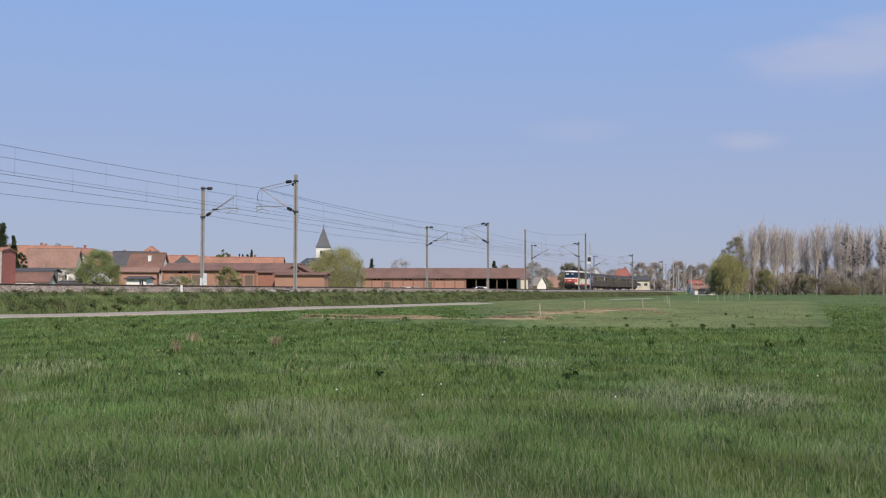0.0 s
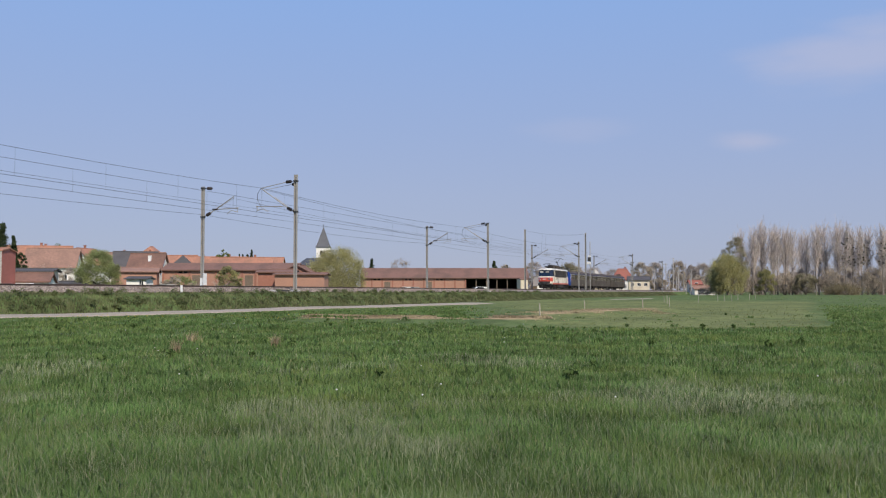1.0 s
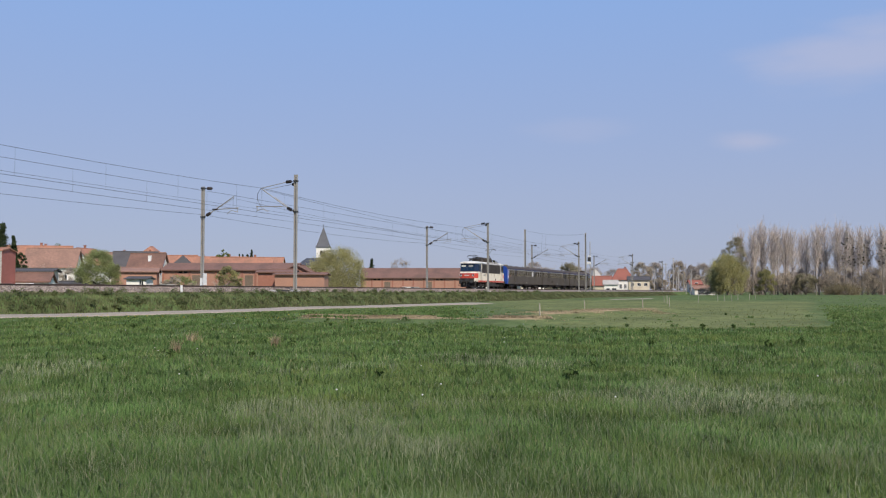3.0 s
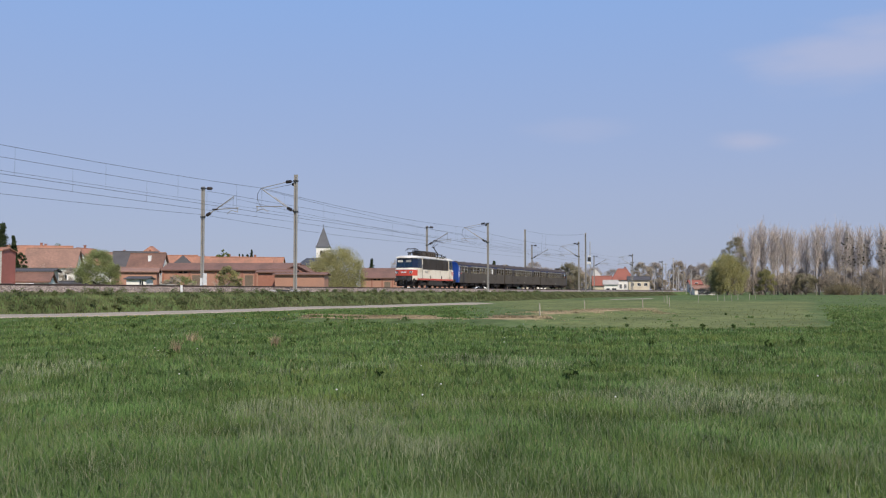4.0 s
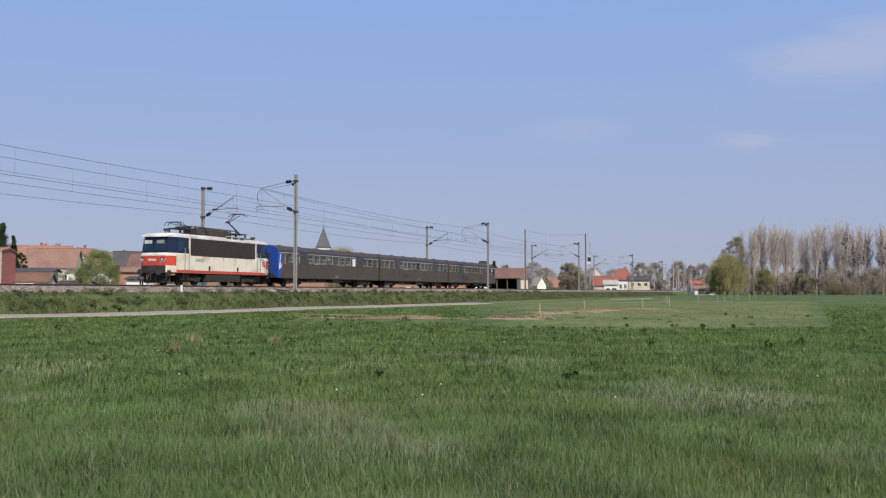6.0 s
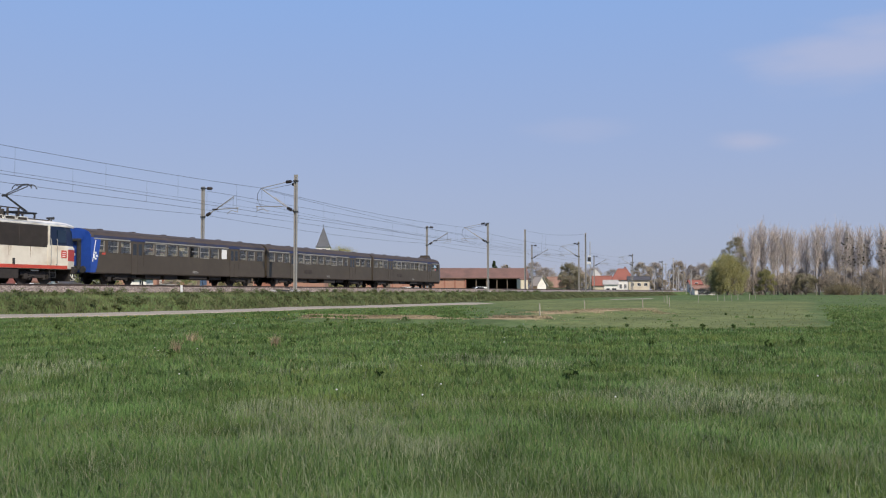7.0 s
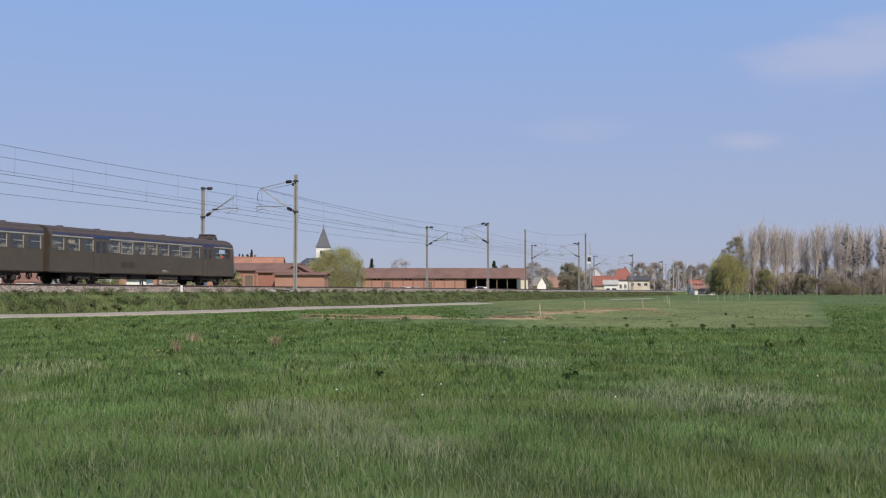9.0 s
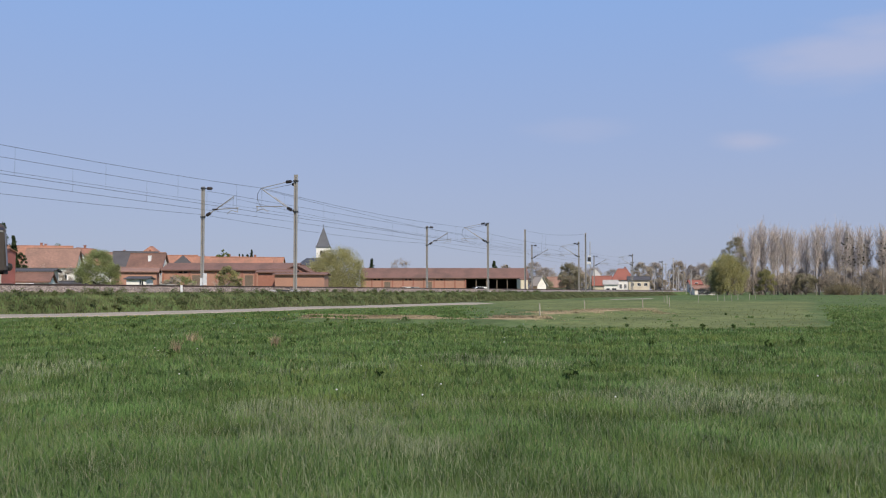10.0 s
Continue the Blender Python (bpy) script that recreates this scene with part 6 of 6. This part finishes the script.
leafy_tree("leafy_bush", 33.2, 250, 8.6, 6.6, LEAF_OLIVE, "rounded brown-green tree in bud by the line", 24, 16000, 0.2, category="tree", clumps=90)
leafy_tree("leafy_bush", 27.5, 262, 5.0, 6.0, LEAF_OLIVE, "brown-green bushes beside the white house", 27, 6000, 0.24, category="bush", clumps=70)
leafy_tree("leafy_bush", 95.0, 343, 2.4, 7.0, LEAF_DULL, "low brown bushes before the white house", 26, 2000, 0.3, category="bush", base=0.4, trunk=0.03)
leafy_tree("leafy_bush", 80.5, 350, 5.5, 9.0, LEAF_DULL, "brown-green bushes by the station", 25, 3500, 0.4, category="bush")


def conifer(side, ahead, height, width, seed, base=0.3):
    rnd = random.Random(seed)
    t = thing("conifer", pose(*spot(side, ahead), base), "dark green conifer among village roofs", "conifer", "village conifers")
    bm = bmesh.new()
    tube(bm, (0, 0, -0.2), (0, 0, height), width * 0.045, 0.02, n=6)
    cs, rs = [], []
    for k in range(70):
        f = (k + 0.5) / 70
        z = height * (0.1 + 0.9 * f)
        r = width * 0.5 * (1 - f) ** 0.85 * rnd.uniform(0.5, 1.05)
        a = rnd.random() * 6.283
        tip = (math.cos(a) * r, math.sin(a) * r, z - 0.2 * r)
        tube(bm, (0, 0, z), tip, 0.03, 0.012, n=3, caps=False)
        for g in (0.4, 0.75, 1.0):
            cs.append((tip[0] * g, tip[1] * g, z - 0.2 * r * g))
            rs.append(0.2 * width * (1 - 0.6 * f) * rnd.uniform(0.6, 1.1))
    part("trunk", bm, BARK, t)
    leaf_cloud("needles", t, cs, rs, 6000, 0.26, NEEDLE, rnd)


for s_, a_, h_, w_, mat_, n_ in ((27.0, 285, 10.0, 8.0, LEAF_HAZE, 5000), (-17.5, 400, 15.2, 12.0, LEAF_HAZE, 3800), (57, 420, 12.5, 14, LEAF_HAZE, 9000), (68, 430, 12.0, 13, LEAF_HAZE, 8000),
                                 (84, 400, 14.0, 10, LEAF_DULL, 9000), (90.5, 405, 13.6, 8, LEAF_HAZE, 8000), (99, 400, 14.2, 9, LEAF_DULL, 9000), (106, 405, 12.5, 8, LEAF_HAZE, 8000), (112, 410, 13.4, 10, LEAF_HAZE, 8000),
                                 (43, 400, 11.0, 10, LEAF_HAZE, 7000), (77, 430, 11.0, 12, LEAF_HAZE, 7000), (120, 420, 13.0, 12, LEAF_HAZE, 8000), (19.0, 290, 9.6, 5.0, LEAF_DULL, 2200)):
    leafy_tree("budding_tree", s_, a_, h_, w_, mat_, "far brown-grey tree with a soft crown of opening buds", int(200 + s_), int(n_ * 1.7), 0.25, base=0.3, trunk=0.12, clumps=80)
leafy_tree("budding_tree", 106.0, 345, 21.0, 10.0, LEAF_OLIVE, "tall tree in first grey-green leaf at the wood's edge", 240, 17000, 0.24, trunk=0.3, clumps=120, limbs=14, base=0.4)

conifer(-69.6, 150, 11.8, 6.0, 31)
conifer(-69.3, 153, 10.1, 3.6, 32)
leafy_tree("leafy_bush", -68.0, 153, 7.6, 2.6, NEEDLE, "dark evergreen bush beside the red building", 40, 3500, 0.2, trunk=0.05, category="bush", clumps=50)
conifer(-60.5, 300, 14.3, 4.0, 33)
conifer(-66.5, 310, 13.5, 2.6, 34)
conifer(-65.0, 308, 13.2, 2.6, 35)
conifer(-22.5, 300, 11.5, 5.0, 36)
conifer(14.3, 265, 9.6, 5.0, 37)
conifer(19.5, 290, 9.2, 4.0, 38)
conifer(-63.0, 306, 13.0, 5.0, 39)


def bare_tree(seed, height, kind, label):
    """A leafless tree: tall with steep limbs, or broad."""
    rnd = random.Random(seed)
    t = thing("bare_tree", pose(0, 0, 0), label, "tree", "bare trees")
    bm = bmesh.new()
    top = Vector((rnd.gauss(0, 0.3), rnd.gauss(0, 0.3), height * (0.86 if kind == "tall" else 0.55)))
    r = height * 0.0125
    prev = Vector((0, 0, -0.4))
    n = 7
    tw = bmesh.new()
    for k in range(n):
        f = (k + 1) / n
        nxt = top * f + Vector((rnd.gauss(0, 0.1), rnd.gauss(0, 0.1), 0))
        ra, rb = r * (1 - 0.85 * k / n), r * (1 - 0.85 * f)
        tube(bm, prev, nxt, ra, rb, n=6, caps=False)
        if f > (0.42 if kind == "tall" else 0.3):
            for _ in range(6):
                a = rnd.random() * 6.283
                if kind == "tall":
                    d = Vector((math.cos(a), math.sin(a), rnd.uniform(2.0, 4.6)))
                    ln = height * rnd.uniform(0.24, 0.42) * (1.2 - 0.6 * f)
                else:
                    d = Vector((math.cos(a), math.sin(a), rnd.uniform(0.5, 1.6)))
                    ln = height * rnd.uniform(0.3, 0.48)
                limb(tw, prev.lerp(nxt, rnd.random()), d, ln, max(0.05, rb * 0.5), rnd, 2, 0.31 if kind == "tall" else 0.42, 0.6, 3)
        prev = nxt
    part("trunk", bm, BARK, t, "grey-brown trunk")
    part("crown", tw, TWIG if kind == "tall" else SHRUB_TWIG, t, "fine leafless branches")
    return t


def mistletoe(t, seed, height, count):
    rnd = random.Random(seed)
    for _ in range(count):
        z, a, r = height * rnd.uniform(0.5, 0.97), rnd.random() * 6.283, rnd.uniform(0.2, 1.6)
        leaf_cloud("mistletoe", t, [(math.cos(a) * r, math.sin(a) * r, z)], [rnd.uniform(0.28, 0.5)], 50, 0.3, MISTLETOE, rnd)


def plant_wood():
    rnd = random.Random(77)
    tall = [bare_tree(50 + k, 25.0, "tall", "tall bare poplar with fine upright branches") for k in range(5)]
    broad = [bare_tree(60 + k, 13.0, "broad", "broad bare tree with a rounded crown of twigs") for k in range(3)]
    ball_tree = bare_tree(70, 24.0, "tall", "tall bare poplar carrying dark mistletoe balls")
    mistletoe(ball_tree, 5, 22.0, 26)
    used = set()

    def put(ob, side, ahead, s, z=0.45):
        x, y = spot(side, ahead)
        turn, high = rnd.random() * 6.283, rnd.uniform(0.92, 1.08)
        if ob.name in used:
            copy_thing(ob, Matrix.LocRotScale((x, y, z), Euler((0, 0, turn)), (s, s, s * high)))
        else:
            used.add(ob.name)
            ob.matrix_basis = Matrix.LocRotScale((x, y, z), Euler((0, 0, turn)), (s, s, s * high))
    # the front row of poplars, then a thinner row behind
    front = (111.4, 114.7, 119.0, 121.7, 123.8, 126.5, 129.6, 135.6, 137.2, 140.9, 143.6, 145.7, 147.8, 153.0, 155.6, 158.7, 161.5, 163.4, 167, 171, 174, 178, 183, 188)
    for s in front:
        a = 352 + rnd.uniform(-3, 5)
        low = 0.93 if s < 116 else 1.0
        if s > 150 or s in (140.9, 147.8):
            put(ball_tree, s, a, rnd.uniform(0.9, 0.98))
        else:
            put(tall[rnd.randrange(5)], s, a, rnd.uniform(0.89, 0.97) * low)
    for k in range(12):
        put(tall[rnd.randrange(5)], 124 + k * 7.5 + rnd.uniform(-3, 3), 392 + rnd.uniform(-8, 16), rnd.uniform(0.94, 1.03))
    # lower growth inside and before the wood
    for k in range(40):
        put(broad[rnd.randrange(3)], 107 + k * 2.1 + rnd.uniform(-1, 1), 350 + rnd.uniform(0, 28), rnd.uniform(0.5, 0.85), 0.4)
    # bare trees along the line towards the station, and behind the sheds
    for side, ahead, s in ((48, 430, 0.9), (60, 430, 0.8), (90, 430, 1.05), (108, 425, 1.05), (118, 430, 1.0), (-18, 400, 1.0), (31, 380, 0.85), (-39.5, 168, 0.38), (-37.8, 167, 0.34), (-36.2, 168, 0.36),
                           (-34.2, 166, 0.3), (-70.5, 165, 0.42), (-66.5, 160, 0.36), (-43.5, 165, 0.33), (95, 445, 0.9), (72, 425, 0.75)):
        put(broad[rnd.randrange(3)], side, ahead, s * 1.12, 0.3)


plant_wood()
for k, s in enumerate((112, 128, 143, 160, 177, 194)):
    leafy_tree("undergrowth", s, 385, 11.5 if k % 2 else 9.5, 22.0, LEAF_DULL, "brown undergrowth inside the bare wood", 80 + k, 11000, 0.4, trunk=0.02, base=0.3, category="bushes", clumps=90)

for k in range(13):
    leafy_tree("undergrowth", 110 + 5.4 * k, 351 + 4 * (k % 3), (8.0, 10.5, 9.2, 7.4)[k % 4], 10.0, LEAF_HAZE if k % 3 else LEAF_DULL, "brown-grey brush between the poplar trunks", 300 + k, 6500, 0.26, trunk=0.03, base=0.3, category="bushes", clumps=150, bell=False)

GRASS = leafy("meadow_blade", (0.12, 0.21, 0.066), (0.175, 0.27, 0.094), (0.31, 0.32, 0.16), spread=0.38, through_light=0.45, patch=1.5, upright=0.74, tint=(0.245, 0.30, 0.09), tint_size=4.5)
GRASS_TUFT = leafy("tuft_blade", (0.115, 0.2, 0.06), (0.165, 0.25, 0.085), (0.22, 0.23, 0.11), spread=0.3, through_light=0.45, patch=1.2, upright=0.8)
GRASS_PALE = leafy("pale_meadow_blade", (0.17, 0.205, 0.075), (0.23, 0.25, 0.1), (0.32, 0.29, 0.16), spread=0.2, through_light=0.4, patch=4.0, upright=0.9)
GRASS_STALK = leafy("grey_seed_stalk", (0.2, 0.25, 0.13), (0.31, 0.34, 0.21), (0.44, 0.42, 0.28), spread=0.3, through_light=0.35, patch=2.0, upright=0.75)
GRASS_DRY = leafy("dry_straw_blade", (0.37, 0.295, 0.18), (0.47, 0.385, 0.25), spread=0.25, through_light=0.3, patch=2.0, upright=0.85)
GRASS_BANK = leafy("bank_grass_blade", (0.155, 0.182, 0.085), (0.225, 0.24, 0.125), (0.30, 0.27, 0.17), spread=0.3, through_light=0.45, patch=1.6, upright=0.8)


def blades(name, points, heights, widths, mat, label, seed, lean=0.35):
    """One mesh of bent blades, each a tapering strip."""
    g = np.random.default_rng(seed)
    p, h, w = np.asarray(points, float), np.asarray(heights, float)[:, None], np.asarray(widths, float)[:, None]
    n = len(p)
    a = g.random(n) * 2 * np.pi
    turn = g.random(n) * 2 * np.pi
    side = np.stack([np.cos(a), np.sin(a), np.zeros(n)], 1)
    bend = np.stack([np.cos(turn), np.sin(turn), np.zeros(n)], 1) * (g.random(n) * lean)[:, None]
    up = np.array([0, 0, 1.0])
    b0 = p - up * 0.02
    m = p + (up * 0.55 + bend * 0.3) * h
    t = p + (up * (1 - 0.25 * np.linalg.norm(bend, axis=1)[:, None]) + bend) * h
    v = np.stack([b0 - side * w / 2, b0 + side * w / 2, m - side * w * 0.4, m + side * w * 0.4, t], 1).reshape(-1, 3)
    k = np.arange(n)[:, None] * 5
    tri = np.concatenate([k + np.array([0, 1, 3]), k + np.array([0, 3, 2]), k + np.array([2, 3, 4])], 1).reshape(-1)
    me = bpy.data.meshes.new(name)
    me.vertices.add(len(v))
    me.vertices.foreach_set("co", v.ravel())
    me.loops.add(len(tri))
    me.loops.foreach_set("vertex_index", tri.astype(np.int32))
    me.polygons.add(n * 3)
    me.polygons.foreach_set("loop_start", np.arange(0, n * 9, 3, dtype=np.int32))
    me.update(calc_edges=True)
    me.materials.append(mat)
    ob = new(name, me)
    return tagged(ob, label, "grass", kind="stuff")


def sow_meadow():
    g = np.random.default_rng(9)
    n = 430000
    near, far = 5.2, 230.0
    ahead = 1 / (1 / near - g.random(n) * (1 / near - 1 / far))
    ahead = np.where(g.random(n) < 0.3, near + 90 * g.random(n) ** 1.6, ahead)
    ahead = np.where(g.random(n) < 0.14, 60 + 180 * g.random(n) ** 1.3, ahead)
    side = (g.random(n) * 2 - 1) * (ahead * 0.50 + 1.5)
    sets = {"green": [], "pale": [], "stalk": [], "dry": []}
    for s, a, r, q in zip(side.tolist(), ahead.tolist(), g.random(n).tolist(), g.random(n).tolist()):
        x, y = spot(s, a)
        if x < -36.5 or abs(x - path_x(y)) < 1.3:
            continue
        if r < 0.95 * ramp(a, 50, 125):
            continue
        big, small = noise.noise((x * 0.16, y * 0.16, 5)), noise.noise((x * 0.75, y * 0.75, 8))
        kind = "green"
        h = 0.075 + 0.035 * big + 0.04 * small + 0.065 * r
        w = max(0.0068, 0.00085 * a) * (0.6 + 0.8 * q)
        if a > 36 and pale_plot(x, y) > 0.4 + 0.3 * small:
            if a > 40 and q < 0.94:
                continue
            kind, h = "pale", h * 0.42
        if 40 < a < 75 and dry_strip(x, y) > 0.22 + 0.3 * small:
            if q < 0.5:
                continue
            kind, h = "dry", h * 0.4
        elif 36 < a < 50:
            x2, y2 = spot(s * (a + 3) / a, a + 3)
            x3, y3 = spot(s * (a + 6) / a, a + 6)
            h *= 1 - 0.45 * min(1, 2.5 * max(dry_strip(x2, y2), dry_strip(x3, y3)))
        st = noise.noise((x * 0.35 + 9, y * 0.35, 2)) + 0.35 * noise.noise((x * 1.5, y * 1.5, 4))
        if a < 22 and (q < 0.035 or (st > 0.06 + 0.25 * r and q < 0.45) or (a < 11 and q < 0.12)):
            kind, h, w = "stalk", h * 1.3 + 0.035, w * 0.8
        h *= 0.3 + 0.7 * ramp(x - path_x(y), 1.5, 9)
        sets[kind].append((x, y, ground_z(x, y), max(0.03, h), w))
    for (kind, rows), mat, label in zip(sets.items(), (GRASS, GRASS_PALE, GRASS_STALK, GRASS_DRY),
                                        ("lush green meadow grass", "paler short grass of a hay plot", "greyish grass stalks in the meadow", "dry straw-coloured grass")):
        rows = np.array(rows)
        blades("meadow_grass", rows[:, :3], rows[:, 3], rows[:, 4], mat, label, 3, 1.05)


sow_meadow()


def sow_tufts():
    """Coarser tufts that stand out of the meadow, their blades leaning outwards."""
    rnd = random.Random(23)
    pts, hs, ws = [], [], []
    for _ in range(7500):
        a = 7 + 62 * rnd.random() ** 1.5
        s = rnd.uniform(-1, 1) * (a * 0.5 + 1.5)
        x, y = spot(s, a)
        if x < path_x(y) + 5 or dry_strip(x, y - 2) > 0.1 or noise.noise((x * 0.3, y * 0.3, 12)) < rnd.uniform(-0.5, 0.35) or pale_plot(x, y) > 0.4 and rnd.random() < 0.96:
            continue
        r, h = rnd.uniform(0.06, 0.3), rnd.uniform(0.1, 0.22)
        for _ in range(24):
            b, q = rnd.random() * 6.283, r * math.sqrt(rnd.random())
            px, py = x + math.cos(b) * q, y + math.sin(b) * q
            pts.append((px, py, ground_z(px, py)))
            hs.append(h * rnd.uniform(0.6, 1.1) * (1.15 - q / r * 0.5))
            ws.append(max(0.007, 0.0009 * a) * rnd.uniform(0.7, 1.4))
    blades("grass_tufts", pts, hs, ws, GRASS_TUFT, "dark green tufts standing in the meadow", 31, 0.9)


sow_tufts()


def sow_bank():
    g = np.random.default_rng(19)
    rows = []
    for _ in range(80000):
        y = 24 + 300 * g.random() ** 2.0
        d = 37.0 + 3.5 * g.random() ** 0.9
        cl = noise.noise((d * 0.9, y * 0.45, 3)) + 0.6 * noise.noise((d * 2.0, y * 1.3, 6))
        h = 0.15 + 0.16 * max(-0.6, cl) + 0.1 * g.random()
        if d < 37.8:
            h *= 0.45
        if d > 39.1:
            h *= 0.45
        if d > 40.0 and cl < 0.25:
            continue
        x = -d
        rows.append((x, y, ground_z(x, y), max(0.08, h), (0.02 + 0.0005 * y) * (0.6 + 0.8 * g.random())))
    rows = np.array(rows)
    blades("bank_grass", rows[:, :3], rows[:, 3], rows[:, 4], GRASS_BANK, "rough tufted grass on the railway bank", 4, 0.6)


sow_bank()


def bank_weeds():
    """Low leafy weeds in rounded clumps along the bank."""
    rnd = random.Random(61)
    cs, rs = [], []
    for _ in range(330):
        y, d = 24 + 130 * rnd.random() ** 1.5, rnd.uniform(38.2, 40.4)
        r = rnd.uniform(0.16, 0.46) * (0.7 if d > 39.4 else 1)
        cs.append((-d, y, ground_z(-d, y) + r * 0.55))
        rs.append(r)
    ob = leaf_cloud("bank_weeds", None, cs, rs, 42000, 0.085, LEAF_WEED, rnd)
    tagged(ob, "leafy green weeds in clumps on the bank", "weeds", kind="stuff")


bank_weeds()


def scatter_flowers():
    rnd = random.Random(8)
    yellow = material("yellow_dandelion", (0.75, 0.55, 0.03), (0.65, 0.45, 0.02), 5, 0.8)
    white = material("white_seed_head", (0.72, 0.72, 0.68), (0.62, 0.62, 0.58), 5, 0.9)
    for name, mat, spots, label in (("dandelions", yellow, [(rnd.uniform(-19, -6), rnd.uniform(42, 47)) for _ in range(46)], "small yellow dandelions by the path"),
                                    ("seed_heads", white, [(rnd.uniform(-0.4, 0.4) * a, a) for a in [rnd.uniform(12, 38) for _ in range(22)]], "white dandelion seed heads in the grass")):
        bm = bmesh.new()
        for s, a in spots:
            x, y = spot(s, a)
            if x < path_x(y) + 1.6:
                continue
            z = ground_z(x, y) + rnd.uniform(0.13, 0.2)
            ball(bm, (x, y, z), rnd.uniform(0.012, 0.018), 0.8, 6)
        tagged(part(name, bm, mat), label, "flowers", kind="stuff")


scatter_flowers()


def sow_hay():
    """Swathes of cut, dry grass."""
    rnd = random.Random(71)
    pts, hs, ws = [], [], []
    for a0, a1, s0, s1, n in ((44.6, 48.2, -6.6, -0.6, 9000), (45.0, 47.6, 2.5, 5.2, 2200), (45.2, 47.4, -0.6, 2.5, 500), (63, 70, 8.5, 15.5, 2600), (56, 62, 4.0, 10, 1200)):
        for _ in range(n):
            a, s = rnd.uniform(a0, a1), rnd.uniform(s0, s1)
            x, y = spot(s, a)
            if noise.noise((x * 0.8, y * 0.8, 21)) < rnd.uniform(-0.55, 0.15):
                continue
            pts.append((x, y, ground_z(x, y)))
            hs.append(rnd.uniform(0.04, 0.11))
            ws.append(rnd.uniform(0.02, 0.05))
    blades("cut_hay", pts, hs, ws, GRASS_DRY, "swathes of dry straw-coloured cut grass", 72, 1.2)


sow_hay()


def weed_clump(side, ahead, dry, r, seed):
    rnd = random.Random(seed)
    x, y = spot(side, ahead)
    z = ground_z(x, y)
    if dry:
        pts = [(x + rnd.gauss(0, r * 0.4), y + rnd.gauss(0, r * 0.4), z) for _ in range(70)]
        ob = blades("dead_weed_clump", pts, [rnd.uniform(0.2, 0.42) for _ in pts], [rnd.uniform(0.008, 0.02) for _ in pts], GRASS_DRY, "brown dead weed standing in the meadow", seed, 0.8)
    else:
        ob = leaf_cloud("dock_weed", None, [(x, y, z + 0.1)], [r], 70, 0.1, LEAF_DOCK, rnd)
        tagged(ob, "dark leafy weed in the meadow grass", "weed", kind="stuff")


LEAF_DOCK = leafy("dark_weed_leaf", (0.09, 0.15, 0.045), (0.14, 0.2, 0.07), spread=0.25, patch=1.0)
weed_clump(-7.1, 27, True, 0.28, 81)
weed_clump(-4.4, 25, True, 0.13, 82)
weed_clump(-6.3, 22.5, True, 0.14, 83)
rw = random.Random(90)
for k in range(16):
    a = rw.uniform(14, 40)
    weed_clump(rw.uniform(-0.44, 0.44) * a, a, False, rw.uniform(0.06, 0.13), 100 + k)


# ---- the running train ----
def motions():
    """The train gathers a little speed, then runs evenly along the far track towards the standpoint."""
    times = [0.0, 1 / 30, 2 / 30, 0.5, 1.0, 1.5, 2.0, 2.5, 3.0, 3.5, 4.0, 4.5] + [5.0 + k for k in range(5)] + [9.5, 10 - 2 / 30, 10 - 1 / 30, 10.0]
    for vehicle, y in ((LOCO, 219.45), (COACHES[0], 239.7), (COACHES[1], 262.85), (COACHES[2], 286.0)):
        walk(vehicle, [(t, pose(FAR_TRACK, y - SPEED * t - 0.39 * max(0.0, 4.2 - t) ** 2, RAIL_Z)) for t in times])


motions()
